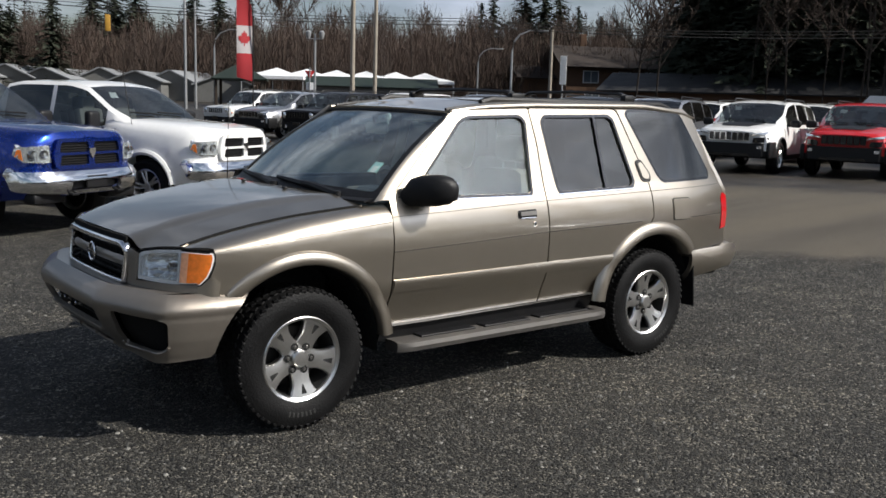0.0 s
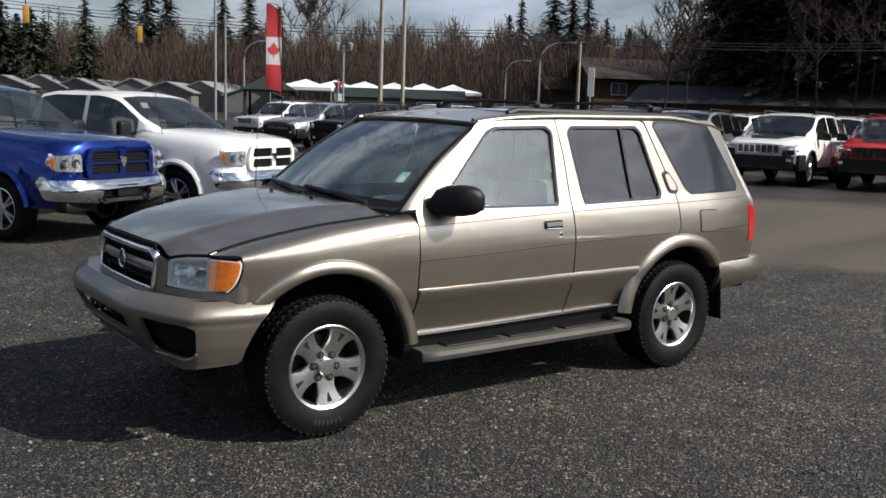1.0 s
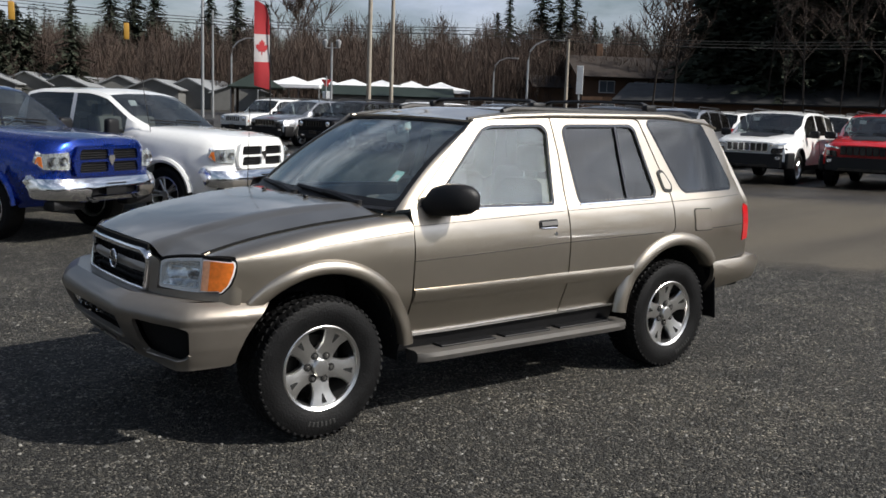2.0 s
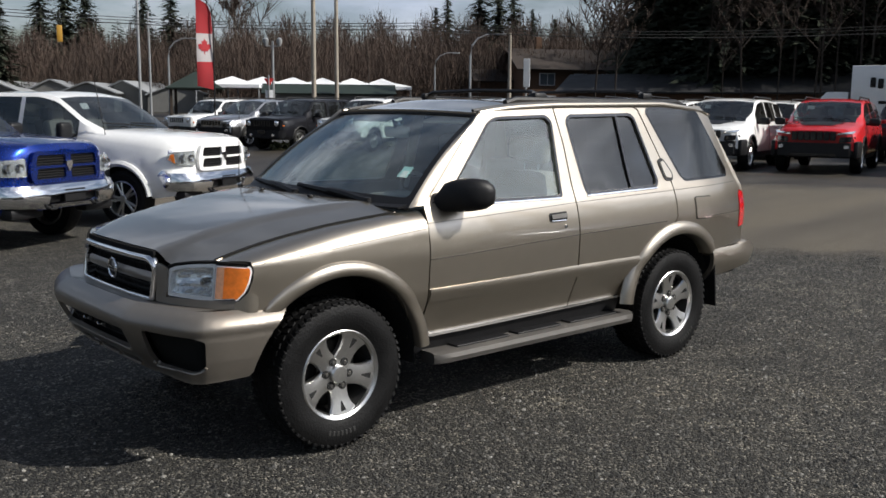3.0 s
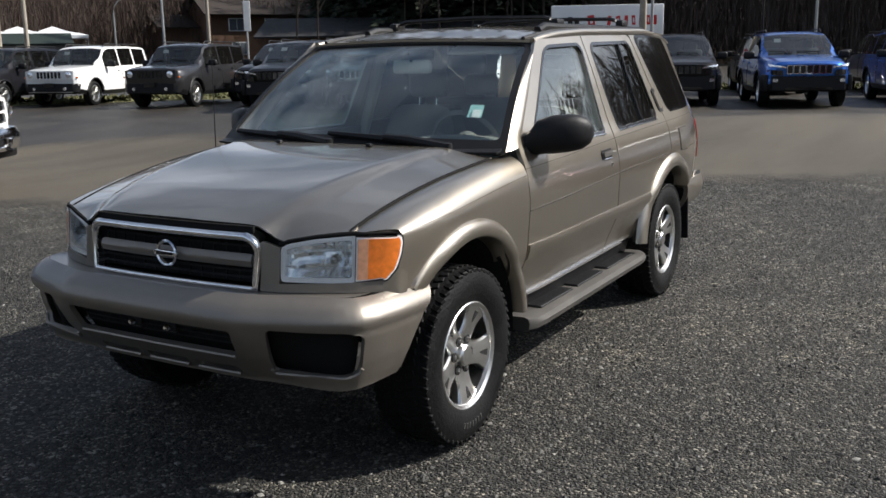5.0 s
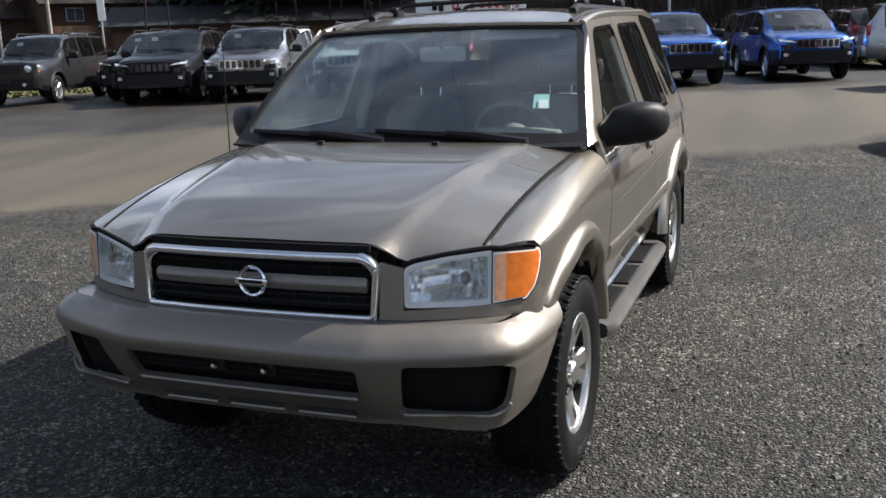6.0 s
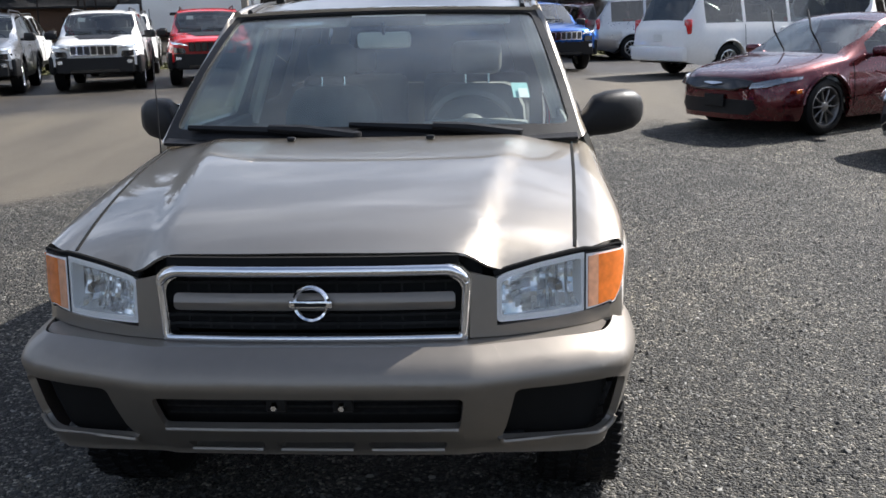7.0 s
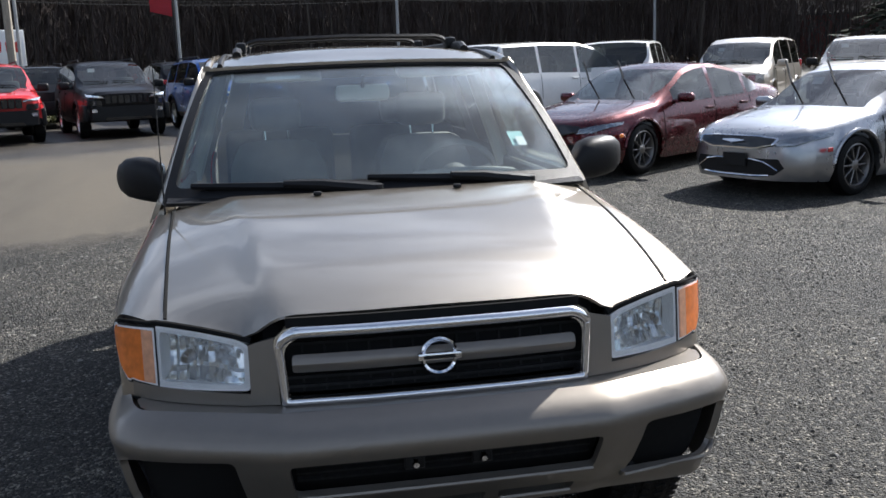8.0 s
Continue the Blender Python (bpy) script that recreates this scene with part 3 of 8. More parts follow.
def hero_wheel(car, x, sgn):
    """All-terrain tyre with raised white letters worn to bars, on a five-spoke alloy rim."""
    R, r0, h = 0.372, 0.224, 0.128
    tyre = lathe([(r0 - 0.01, -h * 0.85), (r0 + 0.012, -h * 0.95), (r0 + 0.05, -h * 1.04), (R - 0.055, -h * 1.05), (R - 0.020, -h * 0.93), (R - 0.008, -h * 0.6), (R - 0.008, h * 0.6),
                  (R - 0.020, h * 0.93), (R - 0.055, h * 1.05), (r0 + 0.05, h * 1.04), (r0 + 0.012, h * 0.95), (r0 - 0.01, h * 0.85)], 64, closed=True)
    tread = None
    rnd = random.Random(5)
    for k in range(56):
        a = 2 * math.pi * k / 56
        for row, (yy, w, l) in enumerate(((-0.105, 0.038, 0.026), (-0.055, 0.038, 0.028), (0.0, 0.034, 0.028), (0.055, 0.038, 0.028), (0.105, 0.038, 0.026))):
            aa = a + (row % 2) * math.pi / 56 + rnd.uniform(-0.01, 0.01)
            rr = R - (0.0105 if abs(yy) < 0.1 else 0.0185)
            tread = box((0.016, w, l), bevel=0.003, seg=1, m=Matrix.Rotation(aa, 4, "Y") @ Matrix.Translation((rr, yy, 0)) @ Matrix.Rotation(0.3 if row % 2 else -0.3, 4, "X"), bm=tread)
    if "hero" not in WHEELS:
        lett = box((0.026, 0.004, 0.014), bevel=0.002, seg=1)
        # rim: barrel and lip
        rim = lathe([(r0 + 0.004, 0.112), (r0 - 0.004, 0.118), (r0 - 0.018, 0.110), (r0 - 0.022, 0.094), (r0 - 0.012, 0.090)], 56, closed=True)
        barrel = lathe([(r0 - 0.014, 0.092), (r0 - 0.024, 0.090), (r0 - 0.030, -0.1), (r0 - 0.012, -0.11)], 48, closed=True)
        hub = lathe([(0.088, 0.03), (0.088, 0.066), (0.075, 0.078), (0.047, 0.080), (0.044, 0.070), (0.0, 0.070)], 36)
        sp = []
        prof = [(0.06, 0.056), (0.09, 0.051), (0.12, 0.050), (0.15, 0.056), (0.18, 0.072), (r0 - 0.018, 0.093)]
        secs = []
        for rr, w in prof:
            yt = float(np.interp(rr, [0.06, 0.1, 0.15, 0.2], [0.078, 0.084, 0.092, 0.104]))
            secs.append([(rr, yt - 0.012, -w), (rr, yt - 0.003, -w * 0.90), (rr, yt, -w * 0.5), (rr, yt, w * 0.5), (rr, yt - 0.003, w * 0.90), (rr, yt - 0.012, w), (rr, yt - 0.045, w * 0.92), (rr, yt - 0.045, -w * 0.92)])
        sp = loft(secs)
        slot = loft([[(0.140, 0.0915, -0.003), (0.140, 0.0915, 0.003), (0.140, 0.080, 0.003), (0.140, 0.080, -0.003)], [(0.188, 0.1030, -0.015), (0.188, 0.1030, 0.015), (0.188, 0.092, 0.015), (0.188, 0.092, -0.015)]])
        cap = lathe([(0.046, 0.07), (0.046, 0.098), (0.039, 0.106), (0.0, 0.108)], 28)
        nut = lathe([(0.0115, 0.06), (0.0115, 0.093), (0.008, 0.098), (0.0, 0.098)], 6)
        pit = lathe([(0.0205, 0.0795), (0.0205, 0.0855), (0.0, 0.0855)], 16)
        disc = lathe([(0.155, -0.02), (0.155, 0.0), (0.09, 0.0), (0.09, 0.03), (0.0, 0.03)], 40)
        back = lathe([(r0 - 0.028, -0.06), (r0 - 0.028, -0.055), (0.0, -0.055)], 32)
        WHEELS["hero"] = dict(tyre=finish(tyre, "tyre", RUBBER, 40), tread=finish(tread, "tread", RUBBER), lett=finish(lett, "raised_mark", LETTER),
                              rim=finish(rim, "rim", ALLOY), barrel=finish(barrel, "rim_barrel", DARK), hub=finish(hub, "hub", ALLOY), spoke=finish(sp, "spoke", ALLOY, 25), slot=finish(slot, "spoke_slot", DARK), cap=finish(cap, "centre_cap", ALLOY),
                              nut=finish(nut, "wheel_nut", STEEL), pit=finish(pit, "nut_recess", DARK), disc=finish(disc, "brake_disc", BRAKE), back=finish(back, "backing_plate", DARK))
    else:
        tyre.free(), tread.free()
    W = WHEELS["hero"]
    wheel = new("wheel", W["tyre"])
    wheel.parent = car
    wheel.matrix_basis = pose(x, sgn * 0.765, 0.370, 0, 0, 0 if sgn > 0 else 180) @ pose(0, 0, 0, 0, 24.5 if x > -1 else 59, 0)

    def sub(key, m=Matrix()):
        o = new(W[key].name, W[key])
        o.parent = wheel
        o.matrix_basis = m
        return o
    for key in ("tread", "rim", "barrel", "hub", "cap", "disc", "back"):
        sub(key)
    for start in (0.85,):
        for k in range(7):
            sub("lett", Matrix.Rotation(start + 0.085 * k, 4, "Y") @ Matrix.Translation((r0 + 0.062, 0.134, 0)))
    for k in range(5):
        rot = Matrix.Rotation(2 * math.pi * k / 5, 4, "Y")
        sub("spoke", rot)
        sub("slot", rot)
    for k in range(6):
        half = Matrix.Rotation(2 * math.pi * (k + 0.5) / 6, 4, "Y")
        sub("pit", half @ Matrix.Translation((0.0675, 0.0, 0)))
        sub("nut", half @ Matrix.Translation((0.0675, -0.006, 0)))
    return wheel


def seat(car, x, y):
    b = box((0.50, 0.52, 0.16), (x, y, 0.72), 0.06, 3)
    part("seat_cushion", b, FABRIC, car)
    b = loft([[(x - 0.24 - dx + cx, y + cy * w, z) for cx, cy in ((-0.07, -1), (-0.085, 0), (-0.07, 1), (0.06, 0.95), (0.035, 0.5), (0.03, 0), (0.035, -0.5), (0.06, -0.95))]
              for z, dx, w in ((0.70, -0.02, 0.22), (0.80, 0.0, 0.26), (1.0, 0.05, 0.26), (1.15, 0.09, 0.25), (1.25, 0.12, 0.20), (1.27, 0.125, 0.15))])
    part("seat_back", b, FABRIC, car)
    for dy in (-0.06, 0.06):
        part("headrest_post", tube([(x - 0.37, y + dy, 1.25), (x - 0.38, y + dy, 1.34)], 0.007, 8), CHROME, car)
    part("headrest", box((0.10, 0.26, 0.17), (x - 0.385, y, 1.40), 0.045, 3), FABRIC, car)


def clear(ob):
    ob.visible_shadow = False
    return ob


def build_suv():
    car = thing("suv", "beige metallic four-door suv with black mirrors, roof rack and running boards", "suv")
    P = lambda nm, bm, m_, label="", parent=None, angle=32: part(nm, bm, m_, parent or car, label, angle)
    OPEN = lambda *a, **k: clear(P(*a, **k))
    fr_arch, rr_arch = 0.485, 0.475

    def arch(cx, a0, a1, r, n=14, cz=0.385, ex=1.0):
        return [(cx + r * ex * math.cos(a), cz + r * math.sin(a)) for a in np.linspace(a0, a1, n)]

    for sgn in (1, -1):
        sm = side_map(sgn)
        # front fender
        nose = [fender_nose(y) for y in np.linspace(0.722, 0.850, 12)]
        poly = [(-0.540, 0.44), (-0.540, 1.3)] + [(x, 1.3) for x in (-0.3, 0.0, 0.3, 0.5)] + [(x, q) for x, q, z in nose] + [(0.462, 0.90), (0.482, 0.84), (0.500, 0.79), (0.44, 0.772), (0.42, 0.66)]
        poly += arch(0.0, 0.66, 3.02, fr_arch)
        P("front_fender", panel(poly, fender_map(sgn), 0.035, 0.03, -0.012 * sgn), GOLD)
        # doors with window openings
        fwin = [(-0.695, 1.175), (-1.135, 1.578), (-1.20, 1.600), (-1.60, 1.612), (-1.635, 1.58), (-1.575, 1.165)]
        fdoor = [(-0.552, 0.47), (-0.545, 1.155), (-0.62, 1.235), (-1.06, 1.625), (-1.12, 1.645), (-1.688, 1.668), (-1.702, 1.45), (-1.682, 1.12), (-1.695, 0.47)]
        d = P("front_door", panel(rounded(fdoor, 0.015, 2), sm, 0.06, 0.04, -0.02 * sgn, [rounded(fwin, 0.03)]), GOLD)
        P("window_seal", panel(rounded([(-0.668, 1.160), (-1.125, 1.592), (-1.195, 1.616), (-1.61, 1.628), (-1.652, 1.59), (-1.588, 1.148)], 0.035), side_map(sgn, 0.003), 0.08, 0.08, -0.012 * sgn, [rounded(fwin, 0.03)]), BLACK_GLOSS, "", d)
        OPEN("window_glass", panel(rounded([(-0.68, 1.165), (-1.13, 1.587), (-1.20, 1.609), (-1.60, 1.621), (-1.645, 1.585), (-1.58, 1.155)], 0.03), side_map(sgn, -0.012), 0.1, 0.1, -0.005 * sgn), GLASS, "", d)
        P("sill_moulding", panel([(-0.70, 1.150), (-1.578, 1.144), (-1.578, 1.151), (-0.70, 1.157)], side_map(sgn, 0.006), 0.1, 0.05, -0.01 * sgn), CHROME, "", d)
        rwin = [(-1.815, 1.165), (-1.790, 1.58), (-1.82, 1.612), (-2.40, 1.622), (-2.435, 1.60), (-2.515, 1.215), (-2.49, 1.180)]
        rdoor = [(-1.705, 0.47), (-1.692, 1.12), (-1.712, 1.45), (-1.698, 1.668), (-2.42, 1.688), (-2.50, 1.66), (-2.665, 1.20), (-2.665, 0.97), (-2.60, 0.885), (-2.44, 0.80), (-2.32, 0.68), (-2.25, 0.55), (-2.235, 0.47)]
        d2 = P("rear_door", panel(rounded(rdoor, 0.015, 2), sm, 0.06, 0.04, -0.02 * sgn, [rounded(rwin, 0.03)]), GOLD)
        P("window_seal", panel(rounded([(-1.798, 1.148), (-1.772, 1.59), (-1.81, 1.630), (-2.41, 1.640), (-2.452, 1.61), (-2.535, 1.205), (-2.50, 1.163)], 0.035), side_map(sgn, 0.003), 0.08, 0.08, -0.012 * sgn, [rounded(rwin, 0.03)]), BLACK_GLOSS, "", d2)
        OPEN("window_glass", panel(rounded([(-1.808, 1.155), (-1.780, 1.585), (-1.815, 1.622), (-2.405, 1.632), (-2.443, 1.605), (-2.525, 1.21), (-2.495, 1.17)], 0.03), side_map(sgn, -0.012), 0.1, 0.1, -0.005 * sgn), GLASS_DARK, "dark tinted glass", d2)
        P("window_divider", panel([(-2.235, 1.165), (-2.255, 1.165), (-2.275, 1.625), (-2.255, 1.625)], side_map(sgn, 0.002), 0.1, 0.06, -0.01 * sgn), BLACK_GLOSS, "", d2)
        P("sill_moulding", panel([(-1.80, 1.146), (-2.50, 1.159), (-2.50, 1.166), (-1.80, 1.153)], side_map(sgn, 0.006), 0.1, 0.05, -0.01 * sgn), CHROME, "", d2)
        # quarter panel with fixed glass
        qwin = [(-2.595, 1.64), (-2.62, 1.662), (-3.13, 1.662), (-3.17, 1.64), (-3.385, 1.245), (-3.37, 1.215), (-2.83, 1.205), (-2.79, 1.235)]
        quart = [(-2.675, 0.97), (-2.675, 1.20), (-2.512, 1.665), (-2.44, 1.692), (-3.24, 1.690), (-3.34, 1.63), (-3.47, 1.27), (-3.555, 1.11), (-3.59, 0.72), (-3.12, 0.70)]
        quart += [(-3.08, 0.72)]
        quart += [(-2.70 + rr_arch * math.cos(a), 0.385 + rr_arch * math.sin(a)) for a in np.linspace(2.40, 1.05, 10)] + [(-2.56, 0.90), (-2.61, 0.885)]
        P("quarter_panel", panel(quart, sm, 0.06, 0.045, -0.015 * sgn, [rounded(qwin, 0.035)]), GOLD)
        OPEN("quarter_glass", panel(rounded(qwin, 0.035), side_map(sgn, 0.003), 0.1, 0.1, -0.006 * sgn), GLASS_DARK, "dark tinted glass")
        P("quarter_seal", panel(rounded([(-2.575, 1.645), (-2.61, 1.678), (-3.135, 1.678), (-3.185, 1.648), (-3.405, 1.245), (-3.38, 1.198), (-2.82, 1.188), (-2.775, 1.23)], 0.04), side_map(sgn, 0.002), 0.08, 0.08, -0.008 * sgn, [rounded(qwin, 0.035)]), BLACK_GLOSS)
        # rear door handle in the pillar, front handle
        P("pillar_handle", panel(rounded([(-2.572, 1.338), (-2.632, 1.352), (-2.705, 1.250), (-2.690, 1.198), (-2.605, 1.204)], 0.028), side_map(sgn, 0.006), 0.05, 0.05, -0.02 * sgn), BLACK, "black pillar-mounted handle", d2)
        P("pillar_handle_grip", panel(rounded([(-2.592, 1.322), (-2.630, 1.331), (-2.685, 1.248), (-2.674, 1.219), (-2.616, 1.224)], 0.018), side_map(sgn, 0.012), 0.05, 0.05, -0.014 * sgn), GOLD, "beige grip plate", d2)
        P("door_handle", panel(rounded([(-1.435, 1.02), (-1.435, 1.068), (-1.585, 1.072), (-1.585, 1.024)], 0.012), side_map(sgn, 0.004), 0.05, 0.05, -0.015 * sgn), BLACK, "", d)
        P("handle_paddle", panel(rounded([(-1.445, 1.035), (-1.445, 1.06), (-1.575, 1.064), (-1.575, 1.039)], 0.008), side_map(sgn, 0.016), 0.05, 0.05, -0.012 * sgn), HANDLE_GREY, "grey metal paddle", d)
        P("handle_lip", tube([side_map(sgn, 0.008)(x, 1.0225) for x in np.linspace(-1.45, -1.57, 6)], 0.0035, 6), CHROME, "", d)
        P("door_lock", lathe([(0.012, 0), (0.012, 0.006), (0.0, 0.008)], 14, at=(0, 0, 0)), CHROME, "", d).matrix_basis = pose(-1.565, sgn * (body_y(-1.56, 0.985)), 0.985, 0, 0, 0 if sgn > 0 else 180)
        # bright lower strip, rub line, upper line
        P("lower_strip", panel([(-0.56, 0.452), (-2.20, 0.474), (-2.20, 0.488), (-0.56, 0.468)], side_map(sgn, 0.010), 0.15, 0.05, -0.014 * sgn), CHROME, "thin bright strip")
        P("groove_line", panel([(-0.55, 0.884), (-1.69, 0.925), (-2.55, 0.941), (-2.55, 0.947), (-1.69, 0.931), (-0.55, 0.890)], side_map(sgn, 0.0022), 0.12, 0.05, -0.004 * sgn), GROOVE)
        P("groove_line", panel([(-3.06, 0.944), (-3.56, 0.948), (-3.56, 0.954), (-3.06, 0.950)], side_map(sgn, 0.0022), 0.12, 0.05, -0.004 * sgn), GROOVE)
        P("pin_stripe", panel([(-0.54, 1.073), (-1.69, 1.115), (-3.48, 1.158), (-3.48, 1.1605), (-1.69, 1.1175), (-0.54, 1.0755)], lambda x, z, s_=sgn: (x, s_ * (body_y(x, z) + 0.0025), z), 0.12, 0.05, -0.004 * sgn), GROOVE)
        P("pin_stripe", panel([(-0.535, 1.0685), (-0.15, 1.037), (0.2, 1.010), (0.41, 0.998), (0.41, 1.0005), (0.2, 1.0125), (-0.15, 1.0395), (-0.535, 1.071)], lambda x, z, s_=sgn: tuple(Vector(fender_map(s_)(x, z)) + Vector((0, s_ * 0.003, 0.001))), 0.08, 0.05, -0.004 * sgn), GROOVE)
        # lower door bulge
        P("door_moulding", panel([(-0.555, 0.660), (-1.69, 0.670), (-2.27, 0.675), (-2.31, 0.742), (-1.69, 0.742), (-0.555, 0.730)], lambda x, z, s_=sgn: (x, s_ * (body_y(x, z) + crease(x, z) + 0.002 + 0.007 * min(1.0, max(0.0, (0.742 - z) / 0.022)) ** 0.8 * min(1.0, max(0.25, (z - 0.655) / 0.05))), z), 0.12, 0.012, -0.01 * sgn), GOLD)
        # rocker
        P("rocker", panel([(-0.55, 0.36), (-2.22, 0.36), (-2.22, 0.462), (-0.55, 0.462)], side_map(sgn, -0.012), 0.2, 0.05, -0.02 * sgn), BLACK)
        # arch flares: a bulging band round each wheel
        for cx, a0, a1, inner in ((0.0, 0.72, 3.05, 0.472), (-2.70, 0.10, 2.46, 0.460)):
            b = bmesh.new()
            prev = None
            for a in np.linspace(a0, a1, 30):
                ring = []
                for rr, off in ((inner, -0.07), (inner + 0.004, 0.020), (inner + 0.012, 0.028), (inner + 0.034, 0.029), (inner + 0.058, 0.021), (0.548, 0.005), (0.554, -0.02)):
                    ex = 1.0 if math.cos(a) > 0 else 1.04
                    x, z = cx + rr * ex * math.cos(a), 0.385 + rr * math.sin(a)
                    if cx == 0.0 and off > 0:
                        off *= 0.25 + 0.75 * min(1.0, (a - a0) / 0.45)
                    ring.append(b.verts.new((x, sgn * (body_y(min(x, 0.3), max(0.66, min(z, 1.0))) + off), z)))
                if prev:
                    for k in range(len(ring) - 1):
                        b.faces.new((prev[k], prev[k + 1], ring[k + 1], ring[k]))
                prev = ring
            P("wheel_arch_flare", b, GOLD, angle=60)
            # dark liner
            b = bmesh.new()
            prev = None
            for a in np.linspace(0.30, math.pi + 0.1, 24):
                x, z = cx + (inner + 0.012) * math.cos(a), 0.385 + (inner + 0.012) * math.sin(a)
                ring = [b.verts.new((x, sgn * yy, z)) for yy in (0.845, 0.45)]
                if prev:
                    b.faces.new((prev[0], prev[1], ring[1], ring[0]))
                prev = ring
            P("wheel_arch_liner", b, DARK)
        # mudflap
        P("mudflap", box((0.012, 0.26, 0.36), (-3.17, sgn * 0.77, 0.47), 0.004, 1, Matrix.Rotation(0.12, 4, "Y")), BLACK)
        P("fuel_door" if sgn > 0 else "side_panel", panel(rounded([(-2.88, 0.94), (-3.06, 0.938), (-3.06, 1.078), (-2.88, 1.08)], 0.02), side_map(sgn, 0.007), 0.06, 0.06, -0.004 * sgn), GOLD)
        if sgn > 0:
            P("fuel_door_gap", panel(rounded([(-2.873, 0.933), (-3.067, 0.931), (-3.067, 1.085), (-2.873, 1.087)], 0.022), side_map(sgn, 0.0015), 0.06, 0.06, -0.005 * sgn), GROOVE)
        # A pillar skin from windscreen edge to door frame
        b = bmesh.new()
        prev = None
        for k in range(17):
            v = k / 16
            g = ws_point(sgn * 1.022, v)
            zt = 1.165 + 0.49 * v
            xt = -0.56 - 0.53 * v
            side_pt = Vector((xt, sgn * body_y(xt, zt), zt))
            mid = (g + side_pt) / 2 + Vector((0.003, sgn * 0.005, 0.002))
            ring = [b.verts.new(q) for q in (g, g * 0.6 + mid * 0.4 + Vector((0.001, sgn * 0.002, 0.001)), mid, side_pt * 0.55 + mid * 0.45 + Vector((0.001, sgn * 0.003, 0.001)), side_pt)]
            if prev:
                for j in range(4):
                    b.faces.new((prev[j], prev[j + 1], ring[j + 1], ring[j]))
            prev = ring
        P("windscreen_pillar", b, GOLD, angle=60)
        # rain gutter line along the roof edge
        P("roof_side", tube([(x, sgn * (body_y(x, 1.655) - 0.016), roof_z(x, 0.655) - 0.004) for x in np.linspace(-1.09, -3.3, 22)], [0.016] + [0.021] * 20 + [0.016], 10), GOLD, "", None, 60)
        # running board on brackets with tread pads
        secs = []
        for x, w in ((-0.60, 0.6), (-0.64, 0.92), (-0.72, 1.0), (-1.45, 1.0), (-2.16, 1.0), (-2.24, 0.92), (-2.28, 0.6)):
            secs.append([(x, sgn * (0.822 + yy * w), 0.345 + zz) for yy, zz in ((-0.10, 0.028), (0.045, 0.030), (0.078, 0.022), (0.090, 0.0), (0.082, -0.026), (0.055, -0.036), (-0.10, -0.034))])
        sb = P("running_board", loft(secs), STEP, "dark grey running board with black tread pads")
        for x0_, x1_ in ((-0.78, -1.18), (-1.25, -1.62), (-1.70, -2.14)):
            P("tread_pad", box((abs(x1_ - x0_), 0.105, 0.012), ((x0_ + x1_) / 2, sgn * 0.802, 0.379), 0.004, 1), BLACK, "", sb)
        for x in (-0.85, -1.45, -2.05):
            P("bracket", box((0.06, 0.34, 0.03), (x, sgn * 0.70, 0.335), 0.006, 1), DARK, "", sb)
        # door mirror
        tuck = 0.0 if sgn > 0 else 0.07
        secs = []
        for cx, cy, cz, rx, rz in ((-0.675, 0.82, 1.165, 0.055, 0.045), (-0.690, 0.85, 1.18, 0.068, 0.062), (-0.705, 0.88, 1.205, 0.076, 0.080), (-0.725, 0.935, 1.214, 0.080, 0.088), (-0.750, 1.00, 1.220, 0.076, 0.086), (-0.772, 1.05, 1.222, 0.064, 0.076), (-0.790, 1.082, 1.222, 0.040, 0.052), (-0.798, 1.094, 1.221, 0.016, 0.022)):
            cy = cy - tuck * min(1.0, (cy - 0.82) / 0.15)
            secs.append([(cx + rx * math.copysign(abs(math.cos(a)) ** 0.75, math.cos(a)), sgn * cy, cz + rz * math.copysign(abs(math.sin(a)) ** 0.75, math.sin(a))) for a in np.linspace(0, 2 * math.pi, 20, endpoint=False)])
        mir = P("door_mirror", loft(secs), BLACK, "black plastic door mirror", angle=50)
        P("mirror_glass", box((0.006, 0.15, 0.11), (-0.822, sgn * (0.985 - tuck), 1.217), 0.02, 2, Matrix.Rotation(sgn * 0.16, 4, "Z")), CHROME, "", mir)
        P("mirror_sail", panel(rounded([(-0.60, 1.175), (-0.72, 1.165), (-0.80, 1.255), (-0.74, 1.235)], 0.01), side_map(sgn, 0.008), 0.08, 0.08, -0.02 * sgn), BLACK, "", mir)
        # headlight unit: bowl, lens, amber corner lamp
        hl = [(0.507, 0.803), (0.505, 0.912), (0.53, 0.926), (0.62, 0.944), (0.742, 0.956), (0.744, 0.800)]
        flip = lambda pts: [(sgn * a, b_) for a, b_ in pts]
        P("headlight_surround", panel(flip(rounded([(0.495, 0.790), (0.493, 0.925), (0.60, 0.956), (0.75, 0.962), (0.836, 0.950), (0.850, 0.83), (0.84, 0.795)], 0.02)), front_map(-0.026), 0.04, 0.05, 0.02, [flip(rounded([(0.505, 0.800), (0.503, 0.914), (0.53, 0.929), (0.62, 0.947), (0.745, 0.958), (0.747, 0.797)], 0.012))]), BLACK)
        facet = random.Random(8)
        shade = {}

